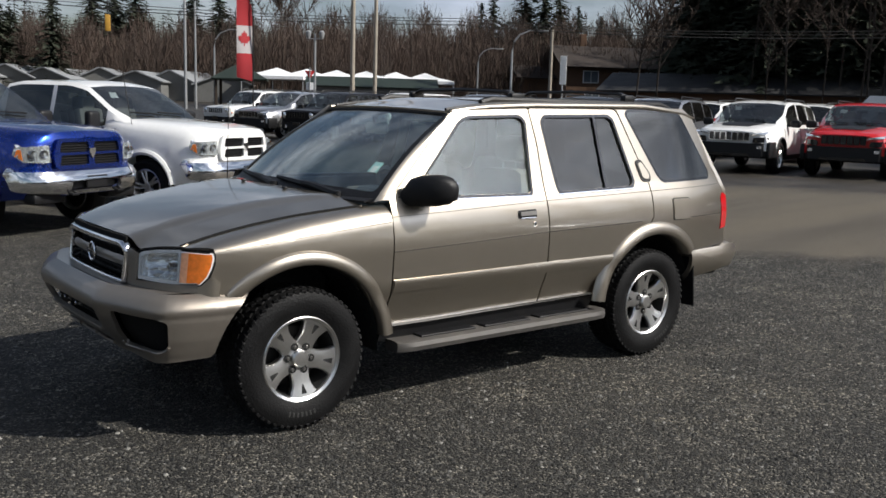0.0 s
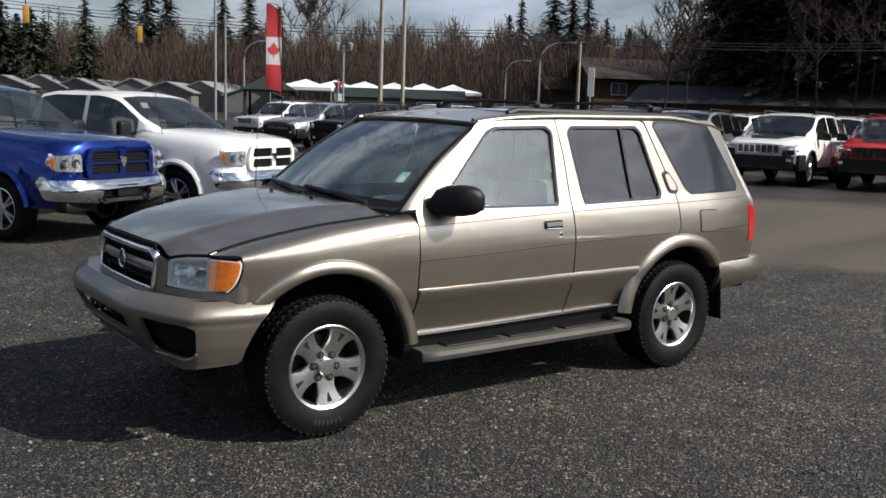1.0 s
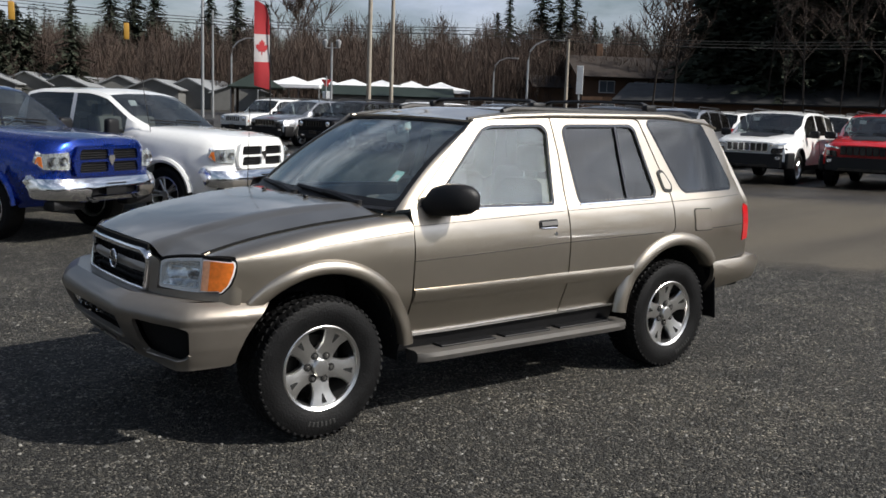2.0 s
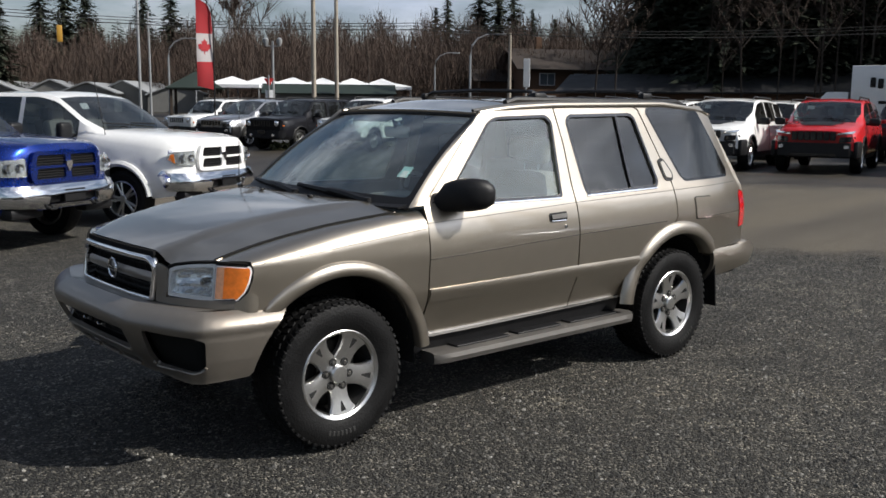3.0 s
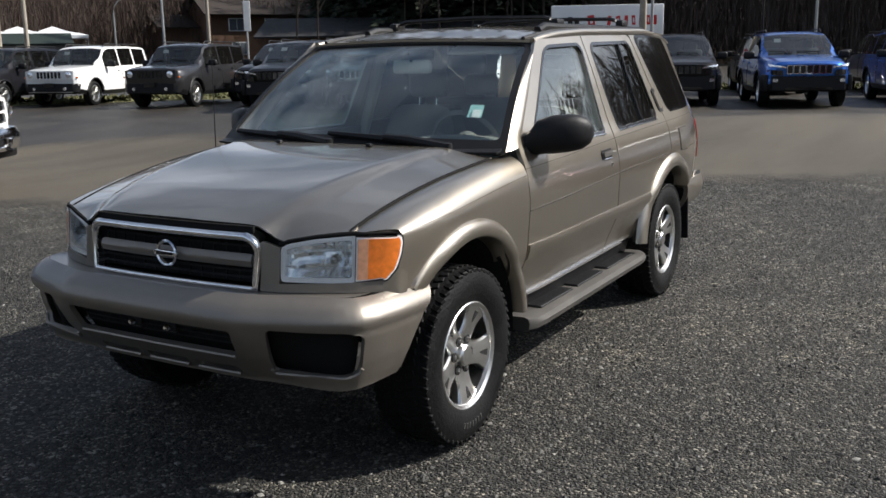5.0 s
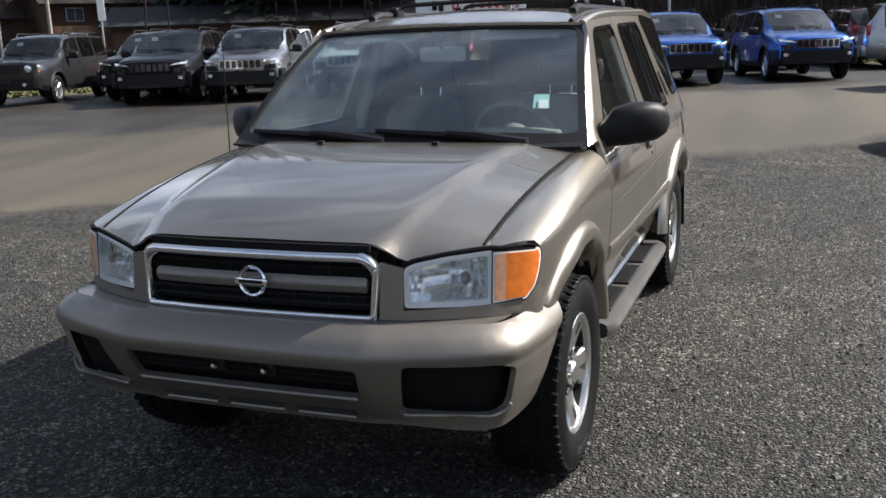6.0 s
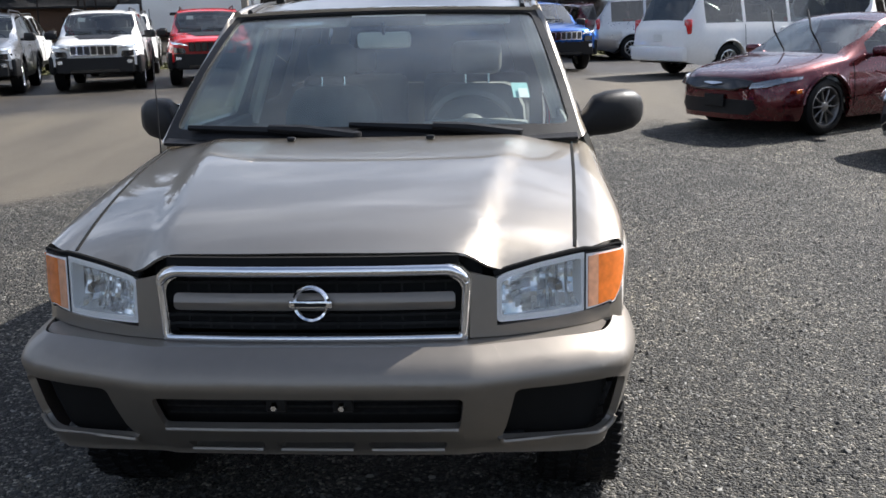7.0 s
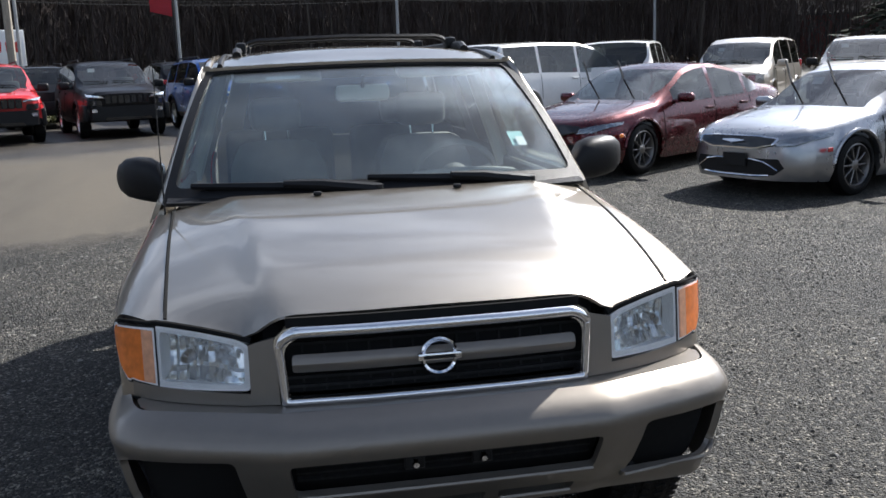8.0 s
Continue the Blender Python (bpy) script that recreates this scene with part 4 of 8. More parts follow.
        def bowl_map(y, z):
            """A deep reflector: a dished bowl round the bulb, upright flutes at the outer end, broad steps at the inner."""
            a = abs(y)
            r2 = ((a - 0.650) / 0.120) ** 2 + ((z - 0.876) / 0.082) ** 2
            d = 0.070 * max(0.0, 1 - r2) ** 0.8
            flute = 0.006 * abs(math.sin(math.pi * a / 0.026)) if a > 0.60 else 0.0
            step = 0.010 * ((z - 0.80) / 0.046 % 1.0) * (1.0 if a <= 0.66 else 0.4) if z < 0.935 else 0.0
            key = (round(a / 0.022), round(z / 0.03))
            jit = shade.setdefault(key, facet.uniform(-0.002, 0.002))
            return (front_x(y, z) - 0.014 - d + flute - step + jit, y, z)
        h = P("headlight", panel(flip(rounded(hl, 0.012)), bowl_map, 0.0088, 0.0125, 0.010), REFLECTOR, angle=8)
        bulb = lathe([(0.017, 0.0), (0.017, 0.030), (0.012, 0.042), (0.0, 0.046)], 16, axis="x")
        bulb.transform(Matrix.Translation((front_x(0.65, 0.872) - 0.062, sgn * 0.655, 0.872)) @ Matrix.Rotation(sgn * 0.42, 4, "Z"))
        P("bulb_shield", bulb, LAMP_DARK, "", h)
        P("headlight_lens", panel(flip(rounded(hl, 0.012)), front_map(0.004), 0.04, 0.05, 0.006), LENS, "", h)
        P("headlight_rim", panel(flip(rounded([(0.500, 0.796), (0.498, 0.917), (0.528, 0.932), (0.62, 0.950), (0.749, 0.962), (0.751, 0.793)], 0.014)), front_map(0.0), 0.05, 0.06, 0.040, [flip(rounded([(0.514, 0.813), (0.512, 0.904), (0.532, 0.916), (0.62, 0.935), (0.735, 0.946), (0.737, 0.811)], 0.012))]), LAMP_RIM, "pale rim of the lamp", h)
        edge_of = lambda g_: [(0.150, 0.957 + g_), (0.166 + g_, 0.952 + g_), (0.173 + g_, 0.930), (0.166 + g_, 0.885), (0.149 + g_, 0.838), (0.116 + g_ * 0.7, 0.801 - g_ * 0.7), (0.10, 0.799 - g_)]
        P("lamp_border", panel([(0.003, 0.799), (0.003, 0.956)] + rounded(edge_of(0.0), 0.010, 3), lamp_map(sgn, 0.002), 0.012, 0.03, 0.02 * sgn), LAMP_RIM, "pale border of the corner lamp", h, 45)
        P("corner_lamp", panel([(0.046, 0.806), (0.046, 0.949)] + rounded(edge_of(-0.007), 0.010, 3), lamp_map(sgn, 0.005), 0.012, 0.03, 0.02 * sgn), AMBER, "amber corner lamp", h, 45)
        # inner strip: reflector glare put into a paler lens colour
        P("corner_lamp_glare", panel([(0.008, 0.806), (0.008, 0.948), (0.0455, 0.949), (0.0455, 0.806)], lamp_map(sgn, 0.005), 0.012, 0.03, 0.02 * sgn), PEACH, "inner strip of the corner lamp, paled for the reflector's glare", h, 45)
        P("lamp_seal", panel([(0.0, 0.789), (0.0, 0.963)] + rounded(edge_of(0.006), 0.010, 3), lamp_map(sgn, 0.0), 0.012, 0.03, 0.02 * sgn), BLACK, "black rubber seal", h, 45)
        P("lamp_sill", panel([(0.0, 0.735), (0.0, 0.790), (0.095, 0.790), (0.12, 0.797), (0.148, 0.826), (0.160, 0.840), (0.205, 0.812), (0.205, 0.735)], lambda u, z: lamp_map(sgn, -0.004 - 0.3 * max(0.0, u - 0.165))(u, z), 0.02, 0.02, 0.015 * sgn), GOLD, "", None, 45)
        # body panel between grille and lamp, and under the lamp
        P("header_panel", panel(flip([(0.425, 0.760), (0.43, 0.938), (0.50, 0.920), (0.50, 0.790), (0.86, 0.800), (0.86, 0.760)]), front_map(0.010), 0.05, 0.04, 0.02), GOLD_SHADED)
        # dark gap between hood and fender
        P("hood_gap", tube([(x, sgn * (fender_top(x)[2] - 0.002), hood_z(x, fender_top(x)[2]) - 0.003) for x in np.linspace(-0.40, 0.575, 22)], 0.0072, 6), SHUT)
        # black tubes put in for the dark gaps over lamp and bumper
        over = [front_map(-0.004)(sgn * y, z) for y, z in ((0.492, 0.928), (0.53, 0.940), (0.62, 0.957), (0.70, 0.966), (0.745, 0.968))] + [lamp_map(sgn, 0.0)(u, 0.967 - 0.25 * max(0.0, u - 0.13)) for u in (0.02, 0.06, 0.10, 0.135, 0.152)]
        P("lamp_top_gap", tube(over, [0.0085] * 5 + [0.0075, 0.0055, 0.004, 0.003, 0.002], 8), SHUT)
        P("bumper_top_gap", tube([lamp_map(sgn, -0.002)(u, 0.752) for u in np.linspace(0.0, 0.12, 8)], [0.006] * 5 + [0.005, 0.0035, 0.002], 8), SHUT)
        # tail lamp
        P("tail_light", panel([(-3.50, 0.83), (-3.585, 0.84), (-3.59, 1.075), (-3.53, 1.095), (-3.50, 1.06)], side_map(sgn, 0.006), 0.04, 0.05, -0.03 * sgn), RED_LENS)
        P("rear_bumper_side", panel(rounded([(-3.14, 0.47), (-3.13, 0.700), (-3.69, 0.716), (-3.745, 0.695), (-3.745, 0.640), (-3.60, 0.555)], 0.02), lambda x, z, s_=sgn: (x, s_ * (0.905 - 0.06 * min(1.2, max(0.0, (-3.45 - x) / 0.28)) ** 2 - 0.035 * ((z - 0.63) / 0.1) ** 2), z), 0.05, 0.04, -0.03 * sgn), GOLD)
        P("roof_rail", tube([(-1.42, sgn * 0.54, roof_z(-1.42, 0.54) + 0.005), (-1.50, sgn * 0.54, roof_z(-1.5, 0.54) + 0.022), (-3.12, sgn * 0.535, roof_z(-3.12, 0.535) + 0.026), (-3.22, sgn * 0.535, roof_z(-3.22, 0.535) + 0.005)], 0.021, 8), BLACK)
        P("ditch_moulding", tube([(x, sgn * 0.605, roof_z(x, 0.605) + 0.004) for x in np.linspace(-1.10, -3.3, 14)], 0.012, 6), BLACK)

    # hood
    front_edge = []
    for y in np.linspace(-0.735, 0.735, 41):
        front_edge.append((min(front_x(y, 0.98) + 0.004, 0.80), float(y)))
    rear = [(-0.300 - 0.12 * (y / 0.79) ** 2, float(y)) for y in np.linspace(0.775, -0.775, 25)]
    left = [(x, fender_top(min(0.65, x))[2] - 0.004) for x in (0.5, 0.3, 0.0, -0.25)]
    right = [(x, -(fender_top(min(0.65, x))[2] - 0.004)) for x in (-0.25, 0.0, 0.3, 0.5)]

    def hood_map(x, y):
        return (x, y, hood_z(x, y))
    hood = P("hood", panel(front_edge + left + rear + right, hood_map, 0.03, 0.03, 0.008), GOLD, angle=50)
    P("hood_seal", panel([(y, z) for y, z in rounded([(-0.74, 0.90), (0.74, 0.90), (0.74, 0.950), (0.5, 0.925), (0.40, 0.982), (-0.40, 0.982), (-0.5, 0.925), (-0.74, 0.950)], 0.02)], lambda y, z: front_map(-0.05 - 0.075 * min(1.0, max(0.0, (abs(y) - 0.46) / 0.04)))(y, z), 0.04, 0.05, 0.02), DARK)
    for y in (-0.255, 0.255):
        P("washer_jet", box((0.022, 0.030, 0.014), (-0.235, y, hood_map(-0.235, y)[2] + 0.008), 0.005, 2), BLACK, "", hood)
    # cowl and wipers
    P("cowl", panel([(-0.80, -0.02), (0.80, -0.02), (0.80, 0.10), (-0.80, 0.10)], lambda u, v: (-0.305 - 0.12 * (u / 0.8) ** 2 - 0.6 * v, u, 1.160 + 0.12 * v), 0.08, 0.04, 0.01), BLACK)
    for y0, y1 in ((-0.03, -0.70), (0.57, -0.06)):
        p0, p1 = ws_point(y0 / 0.8, 0.005), ws_point(y1 / 0.78, 0.075)
        off = Vector((0.022, 0, 0.020))
        mid = (p0 + p1) / 2
        w = P("wiper", tube([p0 + off * 0.5, p0 * 0.7 + p1 * 0.3 + off * 1.3, mid + off * 1.35], [0.024, 0.022, 0.015], 8), BLACK)
        P("wiper_blade", tube([p0 * 0.92 + p1 * 0.08 + off * 0.55, mid + off * 0.75, p1 + off * 0.55], [0.014, 0.020, 0.012], 6), BLACK, "", w)
        P("wiper_pivot", lathe([(0.024, -0.02), (0.022, 0.02), (0.0, 0.026)], 14, axis="z", at=p0 + off * 0.4), BLACK, "", w)
    # windscreen with black band
    inner = rounded([(-0.980, 0.080), (0.980, 0.080), (0.972, 0.965), (-0.972, 0.965)], 0.05)
    outer = rounded([(-1.022, -0.01), (1.022, -0.01), (1.022, 1.01), (-1.022, 1.01)], 0.03)
    P("windscreen_band", panel(outer, lambda u, v: ws_point(u, v), 0.10, 0.08, 0.012, [inner]), BLACK, "black band round the windscreen")
    wsg = OPEN("windscreen", panel(rounded([(-1.015, 0.02), (1.015, 0.02), (1.015, 0.98), (-1.015, 0.98)], 0.03), lambda u, v: ws_point(u, v) - Vector((0.006, 0, 0.004)), 0.10, 0.08, 0.004), GLASS_SCREEN)
    P("sticker", panel([(0.735, 0.27), (0.82, 0.27), (0.82, 0.37), (0.735, 0.37)], lambda u, v: ws_point(u, v) - Vector((0.022, 0, 0.018)), 0.1, 0.1, 0.002), TEAL, "teal and white sticker", wsg)
    P("sticker_print", panel([(0.765, 0.265), (0.815, 0.265), (0.815, 0.325), (0.765, 0.325)], lambda u, v: ws_point(u, v) - Vector((0.018, 0, 0.014)), 0.1, 0.1, 0.002), PAPER, "", wsg)
    P("tint_bars", panel([(-0.62, 0.90), (-0.40, 0.90), (-0.40, 0.93), (-0.62, 0.93)], lambda u, v: ws_point(u, v) - Vector((0.022, 0, 0.018)), 0.1, 0.1, 0.002), PAPER, "", wsg)
    # roof
    rp = [(x, 0.664) for x in np.linspace(-3.36, -1.12, 20)] + [(-1.044 - 0.036 * (y / 0.65) ** 2, float(y)) for y in np.linspace(0.650, -0.650, 21)] + [(x, -0.664) for x in np.linspace(-1.12, -3.36, 20)]
    P("roof", panel(rp, lambda x, y: (x, y, roof_z(x, y)), 0.07, 0.06, 0.012), GOLD)
    # crossbars on feet
    for x in (-1.72, -2.78):
        zt = roof_z(x, 0.5) + 0.060
        bar = P("crossbar", loft([[(x + dx * 1.0, y, zz + dz) for dx, dz in ((-0.030, 0), (-0.018, 0.012), (0.018, 0.012), (0.030, 0), (0.018, -0.010), (-0.018, -0.010))] for y, zz in ((-0.52, zt - 0.055), (-0.49, zt - 0.012), (-0.45, zt), (0.0, zt + 0.010), (0.45, zt), (0.49, zt - 0.012), (0.52, zt - 0.055))]), BLACK, "black roof crossbar")
        for sgn in (1, -1):
            P("crossbar_foot", box((0.11, 0.055, 0.055), (x, sgn * 0.525, roof_z(x, 0.53) + 0.030), 0.018, 2), BLACK, "", bar)
    # grille
    def grille_outline(half_low, half_high, low, high, r):
        """Opening with square feet and rounded shoulders, a little wider at the top."""
        side = [(half_low, low), (half_high, high - 0.045), (half_high - 0.006, high - 0.026), (half_high - 0.022, high - 0.010), (half_high - 0.048, high)]
        return rounded(side + [(-y, z) for y, z in side[::-1]], r)
    gout = grille_outline(0.420, 0.434, 0.760, 0.969, 0.008)
    gin = grille_outline(0.399, 0.408, 0.776, 0.940, 0.008)
    gm = lambda off: (lambda y, z: (front_x(y, z) + off + 0.012 * max(0.0, (z - 0.90) / 0.08), y, z))
    gb = panel(gout, gm(0.020), 0.05, 0.05, 0.05, [gin])
    loop = grille_outline(0.409, 0.421, 0.768, 0.954, 0.010)
    loop = loop + loop[:1]
    fine = []
    for q0, q1 in zip(loop, loop[1:]):
        k = max(1, round(math.hypot(q1[0] - q0[0], q1[1] - q0[1]) / 0.05))
        fine += [(q0[0] + (q1[0] - q0[0]) * i / k, q0[1] + (q1[1] - q0[1]) * i / k) for i in range(k)]
    fine.append(loop[-1])
    gb = tube([gm(0.022)(y, z) for y, z in fine], [0.0105 + 0.0055 * max(0.0, (z - 0.91) / 0.045) for y, z in fine], 10, bm=gb, close=False)
    # black strip painted in for the dark gap under the hood edge
    P("hood_front_gap", panel([(-0.40, 0.966), (0.40, 0.966), (0.40, 0.990), (-0.40, 0.990)], gm(0.008), 0.05, 0.02, 0.01), SHUT)
    g = P("grille", gb, CHROME, "chrome grille surround", angle=50)
    P("grille_backing", panel(gin, front_map(-0.035), 0.1, 0.1, 0.01), SHUT, "", g)
    for z in (0.792, 0.816, 0.906, 0.926):
        P("grille_slat", panel([(-0.40, z), (0.40, z), (0.40, z + 0.008), (-0.40, z + 0.008)], front_map(-0.020), 0.1, 0.1, 0.025), DARK, "", g)
    for y in np.linspace(-0.36, 0.36, 13):
        P("grille_rib", panel([(y - 0.003, 0.78), (y + 0.003, 0.78), (y + 0.003, 0.940), (y - 0.003, 0.940)], front_map(-0.030), 0.1, 0.1, 0.01), DARK, "", g)
    P("grille_bar", panel(rounded([(-0.388, 0.840), (0.388, 0.840), (0.388, 0.888), (-0.388, 0.888)], 0.012), lambda y, z: (front_x(y, z) + 0.004 + 0.012 * math.sin(math.pi * (z - 0.840) / 0.048), y, z), 0.06, 0.012, 0.02), GOLD_SHADED, "beige cross bar", g)
    ring = lathe([(0.041, -0.006), (0.050, -0.004), (0.052, 0.004), (0.047, 0.010), (0.041, 0.006)], 40, axis="x", closed=True, at=(front_x(0, 0.866) + 0.026, 0, 0.866))
    P("badge_ring", ring, CHROME, "", g)
    P("badge_bar", box((0.014, 0.120, 0.022), (front_x(0, 0.866) + 0.032, 0, 0.866), 0.005, 2), CHROME, "", g)
    P("badge_inlay", box((0.004, 0.086, 0.010), (front_x(0, 0.866) + 0.0385, 0, 0.866), 0.001, 1), BLACK, "", g)
    # front bumper
    def sy(y):
        return float(np.interp(abs(y), [p[1] for p in BUMPER_PATH], BUMPER_S)) * math.copysign(1, y)
    zt = 0.768
    def end_s(z):
        """The end of the bumper follows the wheel arch."""
        return float(np.interp(-math.sqrt(0.468 ** 2 - (z - 0.385) ** 2), [-p[0] for p in BUMPER_PATH], BUMPER_S))
    ends = [(end_s(z), z) for z in np.linspace(0.46, 0.752, 12)]
    bout = [(s, 0.426 + 0.026 * max(0.0, (abs(s) - 0.75) / (BUMPER_END - 0.75))) for s in np.linspace(-ends[0][0] + 0.02, ends[0][0] - 0.02, 41)] + ends + [(s, zt - 0.016 * max(0.0, (abs(s) - 0.7) / (ends[-1][0] - 0.7))) for s in np.linspace(ends[-1][0] - 0.03, 0.03 - ends[-1][0], 41)] + [(-s, z) for s, z in ends[::-1]]
    cent = rounded([(-0.405, 0.545), (0.405, 0.545), (0.415, 0.650), (-0.415, 0.650)], 0.018)
    def li(sgn, g_=0.0):
        pts = [(sgn * (sy(0.536) - g_), 0.476 - g_), (sgn * (sy(0.80) + 0.02 + g_), 0.484 - g_), (sgn * (sy(0.842) + 0.03 + g_), 0.506 - g_), (sgn * (sy(0.842) + 0.03 + g_), 0.640 + g_), (sgn * (sy(0.80) + 0.01 + g_), 0.657 + g_), (sgn * (sy(0.548) - g_), 0.664 + g_)]
        return rounded(pts if sgn > 0 else pts[::-1], 0.022)
    slots = []
    for c in (-0.255, 0.0, 0.255):
        slots.append(rounded([(c - 0.105, 0.450), (c + 0.105, 0.450), (c + 0.11, 0.484), (c - 0.11, 0.484)], 0.01))
    bum = P("front_bumper", panel(bout, bumper_map(), 0.035, 0.0125, 0.02, [cent, li(1), li(-1), *slots]), GOLD_SHADED, "beige moulded bumper with black intakes", angle=45)
    P("centre_intake", panel(rounded([(-0.43, 0.45), (0.43, 0.45), (0.43, 0.66), (-0.43, 0.66)], 0.01), bumper_map(-0.06), 0.12, 0.08, 0.02), SHUT, "", bum)
    for z in (0.575, 0.60, 0.622):
        P("intake_slat", panel([(-0.40, z), (0.40, z), (0.40, z + 0.007), (-0.40, z + 0.007)], bumper_map(-0.045), 0.12, 0.08, 0.02), DARK, "", bum)
    for s in (-0.09, 0.09):
        P("plate_bolt", lathe([(0.012, -0.02), (0.012, 0.012), (0.008, 0.018), (0.0, 0.018)], 6, axis="x", at=(0.862, s, 0.617)), CHROME, "", bum)
        P("plate_bracket", box((0.012, 0.055, 0.045), (0.846, s, 0.617), 0.004, 1), BLACK, "", bum)
    for sgn in (1, -1):
        P("side_intake", panel(li(sgn, 0.012), bumper_map(-0.055), 0.06, 0.05, 0.01), SHUT, "", bum)
        low = sorted((u, z) for u, z in li(sgn, 0.002) if z < 0.52)
        P("intake_lip", tube([bumper_map(0.002)(u, z) for u, z in low], 0.008, 8), GOLD_SHADED, "", bum)
    P("lower_valance", box((0.30, 1.15, 0.05), (0.56, 0, 0.465), 0.015), DARK, "", bum)
    # rounded lips along the openings
    for c in (-0.255, 0.0, 0.255):
        P("slot_lip", tube([bumper_map(0.010)(c + k, 0.452) for k in np.linspace(-0.102, 0.102, 7)], 0.008, 8), GOLD_SHADED, "", bum)
    P("intake_lip", tube([bumper_map(0.004)(k, 0.543) for k in np.linspace(-0.40, 0.40, 13)], 0.008, 8), GOLD_SHADED, "", bum)
    # shelf from the bumper back to the grille
    b = bmesh.new()
    rows = []
    for k in np.linspace(-1.0, 1.0, 45):
        p0 = bumper_map(-0.004)(k, 0.764)
        yy = max(-0.85, min(0.85, p0[1] * 0.985))
        rows.append([b.verts.new(q) for q in (p0, (front_x(yy, 0.77) - 0.02, yy, 0.756))])
    for r0, r1 in zip(rows, rows[1:]):
        b.faces.new((r0[0], r1[0], r1[1], r0[1]))
    P("bumper_shelf", b, GOLD_SHADED, "", bum, 60)
    # rear end
    P("tailgate", panel([(-0.80, 0.66), (0.80, 0.66), (0.79, 1.10), (0.62, 1.62), (-0.62, 1.62), (-0.79, 1.10)], lambda y, z: (-3.60 + 0.27 * max(0.0, (z - 1.08) / 0.55) - 0.02 * (1 - (y / 0.8) ** 2), y, z), 0.2, 0.08, 0.03, [[(-0.62, 1.16), (0.62, 1.16), (0.52, 1.56), (-0.52, 1.56)]]), GOLD)
    OPEN("tailgate_glass", panel([(-0.63, 1.15), (0.63, 1.15), (0.53, 1.57), (-0.53, 1.57)], lambda y, z: (-3.61 + 0.27 * max(0.0, (z - 1.08) / 0.55) - 0.02 * (1 - (y / 0.8) ** 2), y, z), 0.2, 0.2, 0.005), GLASS_DARK)
    P("rear_bumper", box((0.20, 1.66, 0.20), (-3.66, 0, 0.615), 0.06, 3), GOLD_SHADED)
    P("underbody", box((3.9, 1.30, 0.10), (-1.45, 0, 0.44), 0.02, 1), DARK)
    P("cabin_floor", box((2.9, 1.60, 0.06), (-2.1, 0, 0.52), 0.0), DARK)
    P("firewall", box((0.05, 1.48, 0.62), (-0.50, 0, 0.80), 0.0), DARK)
    P("engine_bay", box((0.95, 0.98, 0.40), (0.10, 0, 0.70), 0.02), DARK)
    P("front_axle", tube([(0, -0.72, 0.37), (0, 0.72, 0.37)], 0.05, 10), DARK)
    P("rear_axle", tube([(-2.7, -0.72, 0.37), (-2.7, 0.72, 0.37)], 0.06, 10), DARK)
    for x in (0.0, -2.70):
        for sgn in (1, -1):
            hero_wheel(car, x, sgn)
    # cabin
    P("dashboard", loft([[(x, y, z) for x, z in ((-0.46, 1.06), (-0.52, 1.135), (-0.66, 1.150 - 0.02 * abs(y)), (-0.80, 1.13), (-0.86, 1.06), (-0.84, 0.80), (-0.55, 0.75))] for y in (-0.76, -0.5, 0.0, 0.25, 0.4, 0.55, 0.76)]), DASH)
    P("instrument_hood", loft([[(x, y, z) for x, z in ((-0.62, 1.12), (-0.70, 1.185 - 0.25 * (y - 0.40) ** 2), (-0.84, 1.19 - 0.25 * (y - 0.40) ** 2), (-0.86, 1.10))] for y in (0.18, 0.26, 0.40, 0.54, 0.62)]), DASH)
    sw = lathe([(0.180, -0.014), (0.198, 0.0), (0.180, 0.014), (0.168, 0.0)], 36, axis="x", closed=True)
    sw = lathe([(0.07, -0.02), (0.07, 0.015), (0.0, 0.02)], 20, axis="x", bm=sw)
    for a in (0.3, 2.84, 4.71):
        sw = box((0.02, 0.13, 0.035), bevel=0.006, seg=1, m=Matrix.Rotation(a, 4, "X") @ Matrix.Translation((0, 0.12, 0)), bm=sw)
    o = P("steering_wheel", sw, FABRIC)
    o.matrix_basis = pose(-0.93, 0.38, 1.13, 0, 25, 0)
    seat(car, -1.45, 0.38)
    seat(car, -1.45, -0.38)
    for y in (-0.36, 0.36):
        P("rear_seat", box((0.16, 0.62, 0.62), (-2.42, y, 0.98), 0.05, 3, Matrix.Rotation(-0.2, 4, "Y")), FABRIC)
        P("rear_headrest", box((0.09, 0.24, 0.14), (-2.50, y, 1.37), 0.04, 3), FABRIC)
    P("headliner", panel([(-3.3, -0.6), (-1.15, -0.6), (-1.15, 0.6), (-3.3, 0.6)], lambda x, y: (x, y, roof_z(x, y) - 0.035), 0.3, 0.2, -0.01), HEADLINER)
    mm = P("rear_view_mirror", box((0.03, 0.235, 0.070), (-1.03, 0.0, 1.515), 0.018, 2), HEADLINER, "pale plastic rear-view mirror")
    P("mirror_stem", tube([(-1.0, 0, 1.59), (-1.02, 0, 1.54)], 0.008, 6), BLACK, "", mm)
    for sgn in (1, -1):
        P("sun_visor", box((0.16, 0.38, 0.02), (-1.17, sgn * 0.36, 1.60), 0.008, 1, Matrix.Rotation(0.25, 4, "Y")), HEADLINER)
        P("inner_pillar", tube([(-1.72, sgn * 0.80, 1.10), (-1.73, sgn * 0.63, 1.62)], 0.035, 8), HEADLINER)
        P("door_card", box((1.1, 0.03, 0.62), (-1.13, sgn * 0.80, 0.84), 0.01, 1), FABRIC)
